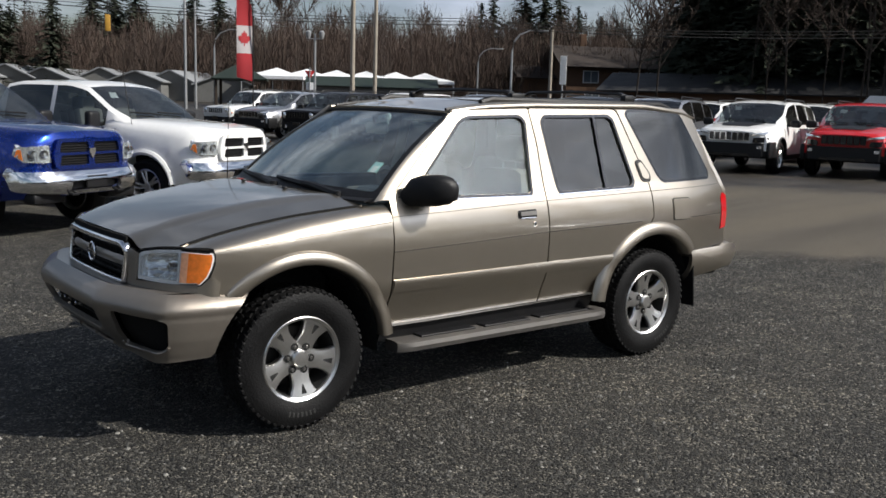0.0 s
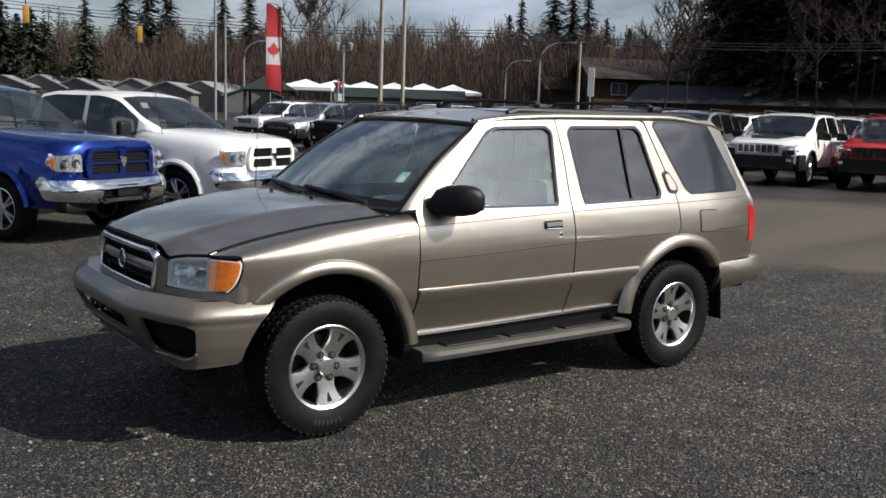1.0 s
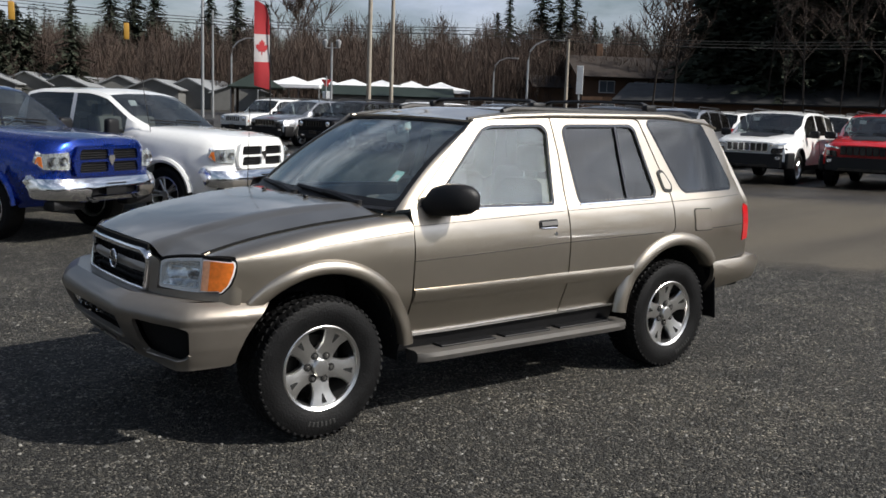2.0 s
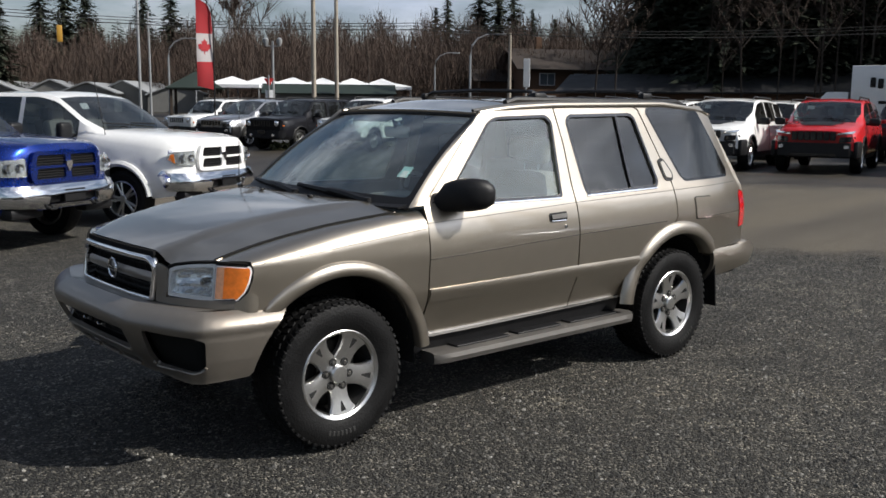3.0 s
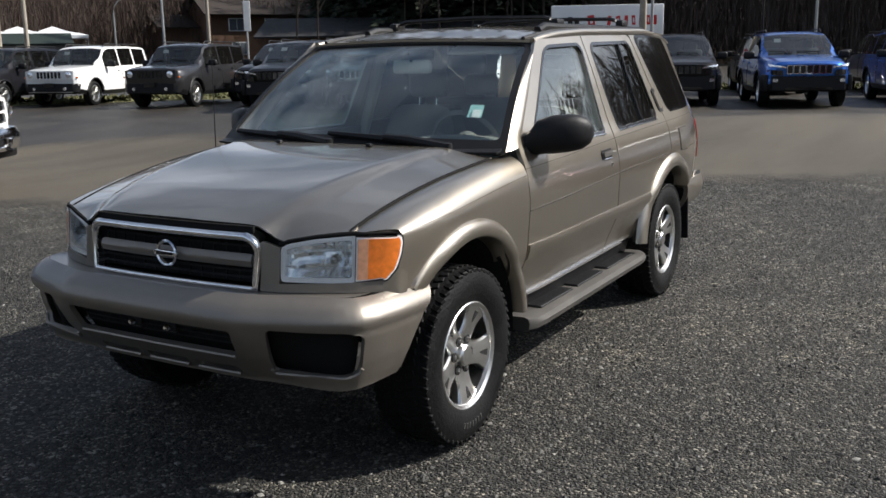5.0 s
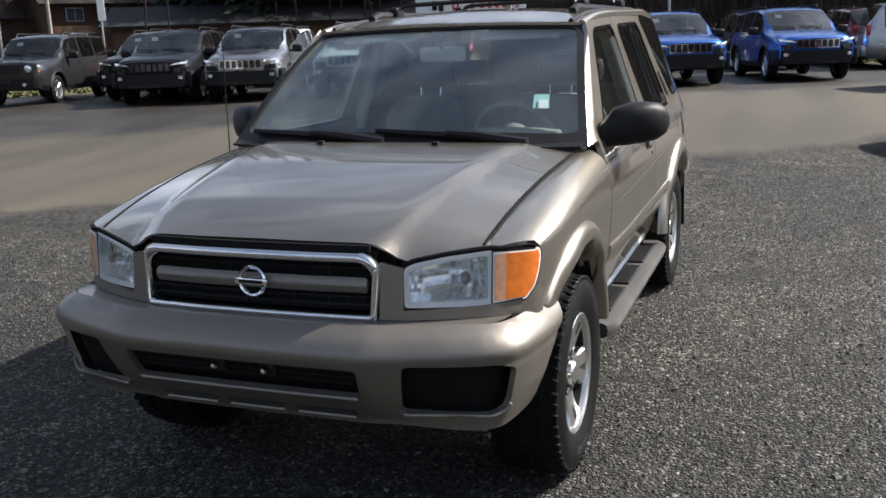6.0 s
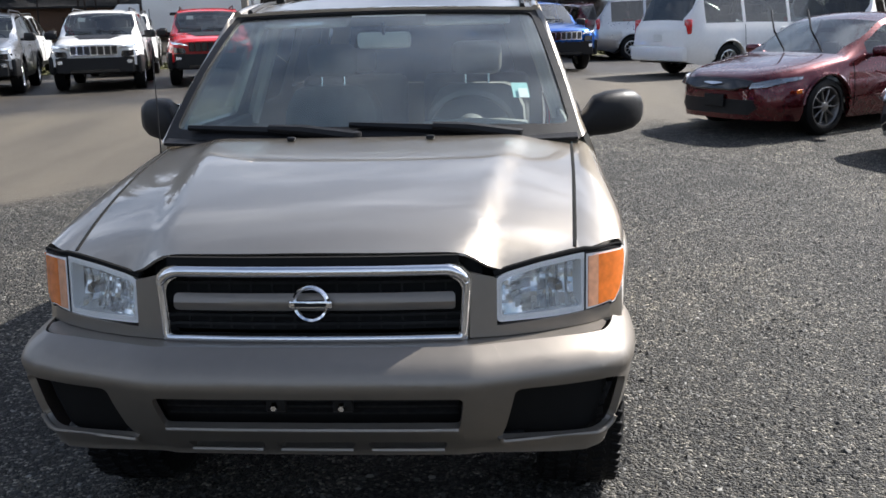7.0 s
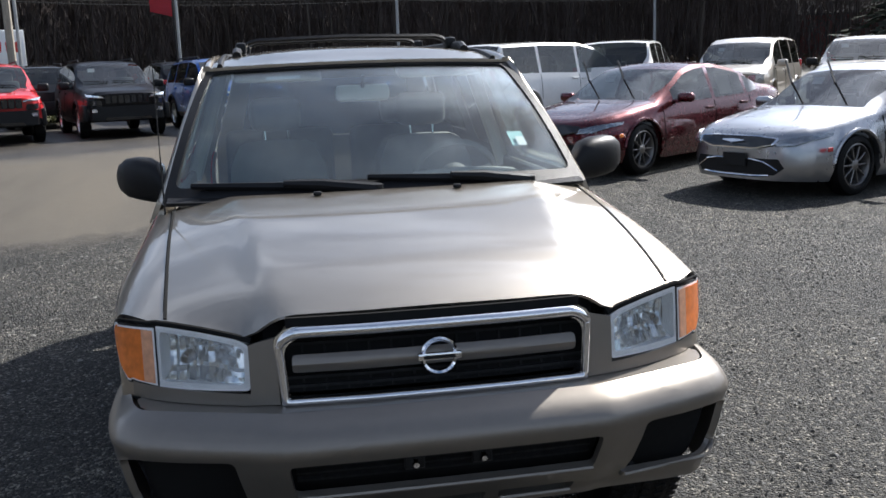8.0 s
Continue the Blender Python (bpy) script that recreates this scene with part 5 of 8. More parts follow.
    # aerial on the right front fender
    P("aerial", tube([(-0.39, -0.805, 1.12), (-0.395, -0.805, 1.35), (-0.405, -0.805, 1.66)], [0.0035, 0.0022, 0.0016], 6), BLACK, "thin whip aerial")
    car.scale = (0.995, 0.988, 0.992)
    return car


LETTER = mat("worn_white_rubber", (0.022, 0.022, 0.021), rough=0.8, vary=0.3, scale=40)
BRAKE = mat("dark_brake_steel", (0.035, 0.033, 0.031), rough=0.6, metal=0.6, vary=0.2)
STEEL = mat("brake_steel", (0.25, 0.24, 0.23), rough=0.45, metal=1.0, vary=0.2)
STEP = mat("running_board_plastic", (0.060, 0.056, 0.052), rough=0.62, metal=0.15, vary=0.1, dirt=0.15)
GROOVE = mat("panel_groove", (0.05, 0.043, 0.035), rough=0.6, vary=0.1)
HEADLINER = mat("pale_headliner", (0.58, 0.55, 0.48), rough=0.9, vary=0.08, scale=20)
# ---- parked vehicles ----
WHEELS = {}


def simple_wheel(R, width, rim_r, spokes, rim_mat, dark=False):
    """Tyre and alloy rim meshes, made once for each size; outside towards +y."""
    key = (R, width, rim_r, spokes, rim_mat.name)
    if key not in WHEELS:
        h = width / 2
        tyre = lathe([(rim_r, -h * 0.8), (rim_r + 0.02, -h), (R - 0.05, -h), (R - 0.012, -h * 0.8), (R, -h * 0.45), (R, h * 0.45), (R - 0.012, h * 0.8), (R - 0.05, h), (rim_r + 0.02, h), (rim_r, h * 0.8)], 36, closed=True)
        rim = lathe([(rim_r + 0.004, h * 0.82), (rim_r - 0.012, h * 0.86), (rim_r - 0.03, h * 0.6), (rim_r - 0.035, -h * 0.7), (rim_r + 0.003, -h * 0.8)], 36, closed=True)
        rim = lathe([(0.065, h * 0.25), (0.065, h * 0.66), (0.05, h * 0.74), (0.0, h * 0.76)], 20, bm=rim)
        for k in range(spokes):
            a = 2 * math.pi * k / spokes
            rot = Matrix.Rotation(a, 4, "Y")
            if spokes > 8:
                rim = box((rim_r - 0.06, 0.03, 0.018), bevel=0.006, seg=1, m=rot @ Matrix.Translation(((rim_r - 0.03) / 2 + 0.02, h * 0.6, 0)), bm=rim)
            else:
                for side in (-1, 1):
                    tilt = Matrix.Rotation(side * 0.17, 4, "Y")
                    rim = box((rim_r - 0.05, 0.035, 0.034), bevel=0.008, seg=1, m=rot @ tilt @ Matrix.Translation(((rim_r - 0.02) / 2 + 0.02, h * 0.58, 0)), bm=rim)
        back = lathe([(rim_r - 0.03, -0.01), (rim_r - 0.03, 0.0), (0.0, 0.0)], 24)
        WHEELS[key] = (finish(tyre, "tyre", RUBBER), finish(rim, "rim", rim_mat), finish(back, "brake", DARK))
    return WHEELS[key]


def add_wheel(parent, x, y, side, R, width, rim_r, spokes, rim_mat):
    t, r, bk = simple_wheel(R, width, rim_r, spokes, rim_mat)
    tyre = new("wheel", t)
    tyre.parent = parent
    tyre.matrix_basis = pose(x, y, R, 0, 0, 0 if side > 0 else 180)
    for nm, me in (("rim", r), ("brake_disc", bk)):
        o = new(nm, me)
        o.parent = tyre
    return tyre


def nose_x(y, W, curve):
    """How far the nose curves back at a distance from the middle."""
    k = abs(y) / W
    return -curve * smooth_interp(k, (0, 0.5, 0.78, 0.9, 0.97, 1.05), (0.0, 0.12, 0.35, 0.62, 1.0, 1.5), 0.03)


def vehicle(name, label, colour, spec, m, group="parked vehicles", rim=None):
    """A parked road vehicle. Nose at the local origin, forward +x, on z = 0.
    spec: L, W (half), wb, fo, R, z0, belt, top (side profile of the centre line), cowl, rf, rr, windows ..."""
    s = spec
    car = thing(name, label, s["category"], group, m)
    L, W, R, z0 = s["L"], s["W"], s["R"], s["z0"]
    hubs = (-s["fo"], -s["fo"] - s["wb"])
    arch = R + s.get("gap", 0.055)
    cowl, rf, rr = s["cowl"], s["rf"], s["rr"]
    curve = s.get("curve", 0.25)
    stations = {0.0, -0.03, -0.1, -0.2, -0.35, cowl, rf, rr, -L, -L + 0.03, -L + 0.12, -L + 0.3}
    stations |= {p[0] for p in s["top"]}
    for hx in hubs:
        stations |= {hx + arch * math.cos(a) for a in np.linspace(0.0, math.pi, 13)}
        stations |= {hx + arch * 1.01, hx - arch * 1.01}
    for a, b in s["windows"]:
        stations |= {a, b}
    stations |= {float(v) for v in np.arange(-L, 0, 0.12)}
    xs = sorted(stations, reverse=True)
    xs = [x for i, x in enumerate(xs) if i == 0 or xs[i - 1] - x > 0.012]
    tx, tz = [p[0] for p in reversed(s["top"])], [p[1] for p in reversed(s["top"])]
    bx, bz = [p[0] for p in reversed(s["belt"])], [p[1] for p in reversed(s["belt"])]
    tum = s.get("tumble", 0.30)

    def half_w(x):
        if "nose" in s and x > -1.2:
            return W * float(np.interp(x, [p[0] for p in s["nose"]], [p[1] for p in s["nose"]]))
        return W * float(np.interp(x, [-L, -L + 0.1, -L + 0.4, -0.55, -0.25, -0.1, 0.0], [0.86, 0.94, 1.0, 1.0, 0.965, 0.90, 0.80]))

    def zbot(x):
        z = float(np.interp(x, [-L, -L + 0.5, -0.6, 0.0], [z0 + 0.1, z0, z0, s.get("nose_z", z0 + 0.02)]))
        return z

    def side_y(x, z):
        w, zb, b = half_w(x), zbot(x), float(np.interp(x, bx, bz))
        if z <= b:
            return w * float(np.interp(z, [zb, zb + 0.12, zb + 0.45 * (b - zb), b - 0.11, b], [0.925, 0.985, 1.0, 0.968, 0.93]))
        return w * 0.93 - tum * (z - b)

    def section(x):
        w, zb, b, t = half_w(x), zbot(x), float(np.interp(x, bx, bz)), (smooth_interp(x, tx, tz, 0.07) if -L + 0.3 < x < -0.15 and abs(x - cowl) > 0.1 else float(np.interp(x, tx, tz)))
        b = min(b, t - 0.03)
        az = 0.0
        for hx in hubs:
            if abs(x - hx) < arch * 1.005:
                az = max(az, R + math.sqrt(max(0.0, arch ** 2 - (x - hx) ** 2)))
        pts = [[w * 0.925, zb], [w * 0.985, zb + 0.12], [w, zb + 0.45 * (b - zb)], [w * 0.968, b - 0.11], [w * 0.93, b]]
        for p in pts[:4]:
            if az > p[1]:
                p[1] = min(az + 0.004 * pts.index(p), b - 0.06 + 0.012 * pts.index(p))
        h = t - b
        yc = w * 0.925 - tum * max(0.0, h - 0.09)
        cabin = [[w * 0.925, b + min(0.025, h * 0.3)], [yc, t - min(0.085, h * 0.35)], [yc - 0.055, t - min(0.03, h * 0.15)], [yc * 0.5, t], [0, t + 0.006]]
        yh = w * 0.84 - tum * max(0.0, min(h, 0.2) - 0.09)
        hood = [[w * 0.905, b + h * 0.3], [yh, b + h * 0.72], [yh - 0.09, b + h * 0.92], [w * 0.42, t], [0, t + 0.006]]
        k = min(1.0, max(0.0, (h - 0.14) / 0.22))
        k = k * k * (3 - 2 * k)
        pts += [[p[0] * (1 - k) + q[0] * k, p[1] * (1 - k) + q[1] * k] for p, q in zip(hood, cabin)]
        return pts

    secs = [section(x) for x in xs]
    groups = {"body": []}
    np_ = len(secs[0])
    for i in range(len(xs) - 1):
        xm = (xs[i] + xs[i + 1]) / 2
        for j in range(np_ - 1):
            g = "body"
            if j in (7, 8) and rf < xm < cowl:
                g = "windshield"
            elif j in (7, 8) and "tail" in s and s["tail"] < xm < rr:
                g = "rear_window"
            elif j == 5:
                for wi, (a, c) in enumerate(s["windows"]):
                    if c < xm < a:
                        g = "side_window%d" % wi
            elif j == 0 and s.get("clad"):
                g = "cladding"
            groups.setdefault(g, []).append((i, j))

    def skin(cells, sides=(1, -1)):
        b = bmesh.new()
        cache = {}

        def vert(i, j, sgn):
            y, z = secs[i][j]
            key = (i, j, sgn if y > 1e-6 else 1)
            if key not in cache:
                cache[key] = b.verts.new((xs[i] + nose_drop(i, y), sgn * y, z))
            return cache[key]

        for i, j in cells:
            for sgn in sides:
                vs = [vert(i, j, sgn), vert(i + 1, j, sgn), vert(i + 1, j + 1, sgn), vert(i, j + 1, sgn)]
                vs = list(dict.fromkeys(vs))
                if len(vs) > 2:
                    b.faces.new(vs)
        return b, vert

    def nose_drop(i, y):
        return 0.0 if i > 3 else nose_x(y, W, curve) * (1 - i / 4) * 0.6

    b, vert = skin(groups["body"])
    for idx in (0, len(xs) - 1):
        loop = [vert(idx, j, 1) for j in range(np_)] + [vert(idx, j, -1) for j in range(np_ - 2, -1, -1)]
        b.faces.new(loop)
    part("body", b, colour, car, angle=28)
    for g, cells in groups.items():
        if g == "cladding":
            part("sill_cladding", skin(cells)[0], BLACK, car)
        elif g in ("windshield", "rear_window"):
            part(g, skin(cells)[0], GLASS_CAR if g == "windshield" else GLASS_DARK, car)
        elif g.startswith("side"):
            for sgn in (1, -1):
                part("side_window", skin(cells, (sgn,))[0], GLASS_DARK if g != "side_window0" else GLASS_CAR, car)
    # floor and dark wheel wells
    fl = box((L - 0.75, W * 1.70, 0.04), (-L / 2 - 0.2, 0, z0 + 0.06))
    for hx in hubs:
        fl = box((arch * 2.02, W * 1.2, 0.5), (hx, 0, z0 + 0.3), bm=fl)
    part("underbody", fl, DARK, car)
    # seats and dash seen through the glass
    for sx in [cowl - 1.15, cowl - 2.05][: s.get("rows", 2)]:
        for sy in (-0.38, 0.38):
            bz_ = s["belt"][1][1] - 0.05
            q = box((0.16, 0.5, 0.62), (sx, sy, bz_ + 0.0), 0.05, 2, Matrix.Rotation(-0.2, 4, "Y"))
            part("seat", box((0.10, 0.26, 0.22), (sx - 0.08, sy, bz_ + 0.38), 0.04, 2, bm=q), DASH, car)
    part("dashboard", box((0.5, W * 1.6, 0.2), (cowl - 0.3, 0, s["belt"][1][1] - 0.09), 0.05), DASH, car)
    sw = lathe([(0.175, -0.013), (0.19, 0), (0.175, 0.013), (0.165, 0)], 20, axis="x", closed=True)
    sw.transform(Matrix.Translation((cowl - 0.62, 0.38, s["belt"][1][1] + 0.03)) @ Matrix.Rotation(0.5, 4, "Y"))
    part("steering_wheel", sw, BLACK, car)
    part("rear_view_mirror", box((0.03, 0.24, 0.07), (rf + 0.12, 0, float(np.interp(rf, tx, tz)) - 0.14), 0.015), BLACK, car)
    part("window_sticker", box((0.004, 0.15, 0.10), (rf + 0.20 * (cowl - rf), -W * 0.42, float(np.interp(rf + 0.20 * (cowl - rf), tx, tz)) - 0.05), 0, 1, Matrix.Rotation(-0.6, 4, "Y")), PAPER, car)
    # wheels
    rim = rim or ALLOY
    for hx in hubs:
        for sgn in (1, -1):
            add_wheel(car, hx, sgn * (W - s.get("tw", 0.235) / 2 - 0.02), sgn, R, s.get("tw", 0.235), s.get("rim_r", R * 0.66), s.get("spokes", 5), rim)
            # lip of the arch
            pts = []
            for a in np.linspace(0.12, math.pi - 0.12, 15):
                x, z = hx + (arch + 0.015) * math.cos(a), R + (arch + 0.015) * math.sin(a)
                pts.append((x, sgn * (half_w(x) * 1.0 - 0.004), min(z, 2)))
            part("arch_trim", tube(pts, s.get("lip", 0.022), 6), BLACK if s.get("clad") else colour, car)
    # door seams, handles, mirrors
    for x in s.get("seams", ()):
        for sgn in (1, -1):
            zt = float(np.interp(x, bx, bz))
            pts = [(x, sgn * (side_y(x, z) + 0.001), z) for z in np.linspace(z0 + 0.14, zt - 0.01, 8)]
            part("door_seam", tube(pts, 0.006, 4), DARK, car)
    for x in s.get("handles", ()):
        for sgn in (1, -1):
            z = float(np.interp(x, bx, bz)) - 0.10
            part("door_handle", box((0.19, 0.035, 0.04), (x, sgn * (side_y(x, z) + 0.012), z), 0.012), s.get("handle_mat", colour), car)
    mx = s.get("mirror_x", cowl - 0.42)
    mz = float(np.interp(mx, bx, bz)) + 0.10
    for sgn in (1, -1):
        b = box((0.13, 0.24, s.get("mirror_h", 0.17)), (mx, sgn * (half_w(mx) * 0.95 + 0.15), mz), 0.05, 3)
        b = box((0.08, 0.14, 0.05), (mx, sgn * (half_w(mx) * 0.95 + 0.01), mz - 0.05), 0.015, 1, bm=b)
        part("side_mirror", b, s.get("mirror_mat", colour), car)
    # wipers
    if s.get("wipers", "down") == "down":
        for y in (-0.15, 0.45):
            part("wiper", tube([(cowl - 0.06, y, float(np.interp(cowl - 0.06, tx, tz)) + 0.03), (cowl - 0.10, y - 0.5, float(np.interp(cowl - 0.10, tx, tz)) + 0.03)], 0.012, 5), BLACK, car)
    else:
        for y in (-0.12, 0.48):
            zc = float(np.interp(cowl, tx, tz)) + 0.02
            part("wiper", tube([(cowl, y, zc), (cowl + 0.10, y - 0.10, zc + 0.26), (cowl - 0.16, y - 0.40, zc + 0.52)], 0.013, 5), BLACK, car, "raised black wiper arm")
    car["spec_w"] = W
    if "nose" in s:
        nx, nf = [p[0] for p in s["nose"]][::-1], [p[1] * W for p in s["nose"]][::-1]
        return car, (lambda off=0.0: (lambda y, z: (float(np.interp(abs(y), nf, nx)) + off - s.get("slope", 0.9) * max(0.0, z - s.get("slope_z", 0.63)), y, z))), side_y
    front = lambda off=0.0: (lambda y, z: (nose_x(y, W, curve) * 0.6 - 0.9 * max(0.0, abs(y) / W - 0.80) + off - s.get("rake", 0.0) * (z - 0.7), y, z))
    return car, front, side_y


def plate(car, name, poly, fmap, material, thick=0.03, label="", both=False, r=0.0, holes=(), parent=None):
    """A fitting on the nose, cut to an outline in y and z; both: also mirrored."""
    obs = []
    for sgn in ((1, -1) if both else (1,)):
        p = rounded(poly, r) if r else poly
        pl = [(sgn * y, z) for y, z in p]
        hl = [[(sgn * y, z) for y, z in h] for h in holes]
        obs.append(part(name, panel(pl, fmap, 0.16, 0.2, thick, hl), material, parent or car, label))
    return obs


CHEROKEE = dict(category="suv", L=4.62, W=0.93, wb=2.70, fo=0.93, R=0.365, z0=0.30, nose_z=0.42, gap=0.07,
                top=[(0, 0.95), (-0.12, 1.0), (-0.6, 1.08), (-1.15, 1.13), (-1.95, 1.60), (-2.4, 1.66), (-3.2, 1.66), (-4.1, 1.60), (-4.5, 1.15), (-4.62, 0.95)],
                belt=[(0, 0.80), (-1.15, 1.02), (-3.2, 1.08), (-4.62, 1.08)], cowl=-1.15, rf=-1.95, rr=-4.1, tail=-4.5,
                windows=[(-1.55, -2.55), (-2.63, -3.45), (-3.52, -4.15)], seams=(-1.25, -2.58, -3.5), handles=(-2.42, -3.35), clad=True, mirror_mat=BLACK, spokes=5, curve=0.35)


def cherokee(colour, label, m, hood_decal=False, name="parked_suv"):
    car, front, _ = vehicle(name, label, colour, CHEROKEE, m)
    lower = [(-0.88, 0.40), (0.88, 0.40), (0.90, 0.69), (0.62, 0.70), (0.50, 0.69), (-0.50, 0.69), (-0.62, 0.70), (-0.90, 0.69)]
    plate(car, "lower_bumper", lower, front(0.03), BLACK, 0.06, "black plastic lower bumper", r=0.04)
    for k in range(7):
        y = (k - 3) * 0.132
        g = plate(car, "grille_slot", [(y - 0.048, 0.755), (y + 0.048, 0.755), (y + 0.050, 0.915), (y - 0.050, 0.915)], front(0.022), BLACK_GLOSS, 0.03, r=0.015)[0]
        plate(car, "slot_frame", [(y - 0.060, 0.742), (y + 0.060, 0.742), (y + 0.062, 0.928), (y - 0.062, 0.928)], front(0.016), BLACK if colour in (RED_P, BLACK_P) else CHROME, 0.02, r=0.015, parent=g)
    plate(car, "headlight", [(0.46, 0.86), (0.80, 0.90), (0.83, 0.955), (0.50, 0.90)], front(0.02), REFLECTOR, 0.03, both=True)
    plate(car, "headlight_housing", [(0.52, 0.70), (0.82, 0.72), (0.84, 0.83), (0.54, 0.82)], front(0.025), BLACK_GLOSS, 0.03, both=True, r=0.03)
    plate(car, "fog_lamp", [(0.63, 0.57), (0.73, 0.57), (0.73, 0.64), (0.63, 0.64)], front(0.05), REFLECTOR, 0.03, both=True, r=0.02)
    for sgn in (1, -1):
        part("bumper_corner", box((0.40, 0.10, 0.36), (-0.30, sgn * 0.872, 0.55), 0.045, 2, Matrix.Rotation(-sgn * 0.10, 4, "Z")), BLACK, car)
    plate(car, "skid_plate", [(-0.5, 0.40), (0.5, 0.40), (0.45, 0.46), (-0.45, 0.46)], front(0.045), BLACK_GLOSS, 0.03, r=0.02)
    if hood_decal:
        def hd(x, y):
            return (x, y, float(np.interp(x, [-1.15, -0.6, -0.12], [1.13, 1.08, 1.0])) + 0.016 - 0.02 * (abs(y) / 0.5) ** 2)
        part("hood_decal", panel([(-0.42, -0.30), (-0.42, 0.30), (-0.75, 0.42), (-1.08, 0.5), (-1.08, -0.5), (-0.75, -0.42)], hd, 0.12, 0.1, 0.004), BLACK, car, "matt black hood decal")
    for sgn in (1, -1):
        part("roof_rail", tube([(-2.1, sgn * 0.60, 1.63), (-2.2, sgn * 0.60, 1.70), (-3.9, sgn * 0.58, 1.68), (-4.05, sgn * 0.58, 1.61)], 0.017, 6), BLACK, car)
        part("tail_light", box((0.10, 0.30, 0.12), (-4.50, sgn * 0.66, 1.10), 0.02), RED_LENS, car)
    part("rear_bumper", box((0.14, 1.6, 0.34), (-4.60, 0, 0.55), 0.05), BLACK, car)
    return car


PATRIOT = dict(category="suv", L=4.42, W=0.88, wb=2.635, fo=0.86, R=0.345, z0=0.30, nose_z=0.40, gap=0.07, curve=0.16,
               top=[(0, 0.97), (-0.06, 1.03), (-0.6, 1.08), (-1.2, 1.12), (-1.72, 1.60), (-2.0, 1.655), (-3.2, 1.67), (-4.2, 1.63), (-4.38, 1.10), (-4.42, 0.95)],
               belt=[(0, 0.90), (-1.2, 1.04), (-3.2, 1.07), (-4.42, 1.07)], cowl=-1.2, rf=-1.72, rr=-4.2, tail=-4.38, tumble=0.22,
               windows=[(-1.52, -2.38), (-2.46, -3.25), (-3.33, -4.05)], seams=(-1.2, -2.42, -3.29), handles=(-2.28, -3.15), clad=True, mirror_mat=BLACK, spokes=5)


def patriot(colour, label, m, name="parked_suv"):
    car, front, _ = vehicle(name, label, colour, PATRIOT, m)
    plate(car, "grille_panel", [(-0.74, 0.74), (0.74, 0.74), (0.76, 0.98), (-0.76, 0.98)], front(0.02), colour, 0.03, r=0.05)
    for k in range(7):
        y = (k - 3) * 0.105
        plate(car, "grille_slot", [(y - 0.032, 0.78), (y + 0.032, 0.78), (y + 0.032, 0.955), (y - 0.032, 0.955)], front(0.03), BLACK_GLOSS, 0.02, r=0.02)
    for sgn in (1, -1):
        b = lathe([(0.0, 0.0), (0.085, 0.0), (0.095, 0.02), (0.085, 0.045), (0.05, 0.06), (0.0, 0.065)], 20, axis="x")
        b.transform(Matrix.Translation((-0.045, sgn * 0.56, 0.87)))
        part("headlight", b, REFLECTOR, car, "round headlight")
        part("turn_signal", box((0.05, 0.12, 0.05), (-0.10, sgn * 0.74, 0.80), 0.02), AMBER, car)
        part("fog_lamp", lathe([(0.0, 0.06), (0.04, 0.06), (0.05, 0.03), (0.05, -0.03)], 14, axis="x", at=(0.0, sgn * 0.45, 0.50)), REFLECTOR, car)
        part("roof_rail", tube([(-1.9, sgn * 0.60, 1.63), (-2.0, sgn * 0.60, 1.71), (-4.0, sgn * 0.58, 1.70), (-4.1, sgn * 0.58, 1.63)], 0.017, 6), BLACK, car)
        part("tail_light", box((0.06, 0.12, 0.26), (-4.40, sgn * 0.72, 1.0), 0.02), RED_LENS, car)
    plate(car, "lower_bumper", [(-0.80, 0.42), (0.80, 0.42), (0.83, 0.64), (-0.83, 0.64)], front(0.03), BLACK, 0.07, "black plastic lower bumper", r=0.05)
    part("number_plate", box((0.015, 0.32, 0.12), (0.055, 0, 0.60), 0.004, 1), BLACK_GLOSS, car)
    return car


RAM = dict(category="pickup truck", L=5.82, W=1.0, wb=3.57, fo=1.02, R=0.405, z0=0.42, nose_z=0.50, gap=0.09, curve=0.0, slope=0.0,
           nose=[(-1.2, 1.0), (-0.6, 1.0), (-0.36, 0.98), (-0.22, 0.94), (-0.12, 0.86), (-0.06, 0.74), (-0.02, 0.52), (0.0, 0.3)],
           top=[(0, 1.20), (-0.06, 1.27), (-0.5, 1.33), (-1.45, 1.38), (-2.25, 1.86), (-2.6, 1.93), (-3.6, 1.93), (-3.98, 1.86), (-4.06, 1.42), (-5.75, 1.42), (-5.82, 1.35)],
           belt=[(0, 1.06), (-1.45, 1.24), (-3.9, 1.28), (-5.82, 1.30)], cowl=-1.45, rf=-2.25, rr=-3.98, tail=-4.06, tumble=0.26, tw=0.275, rim_r=0.26,
           windows=[(-1.80, -2.85), (-2.93, -3.85)], seams=(-1.6, -2.89, -3.95), handles=(-2.72, -3.72), mirror_h=0.27, mirror_mat=BLACK, spokes=5, lip=0.045)


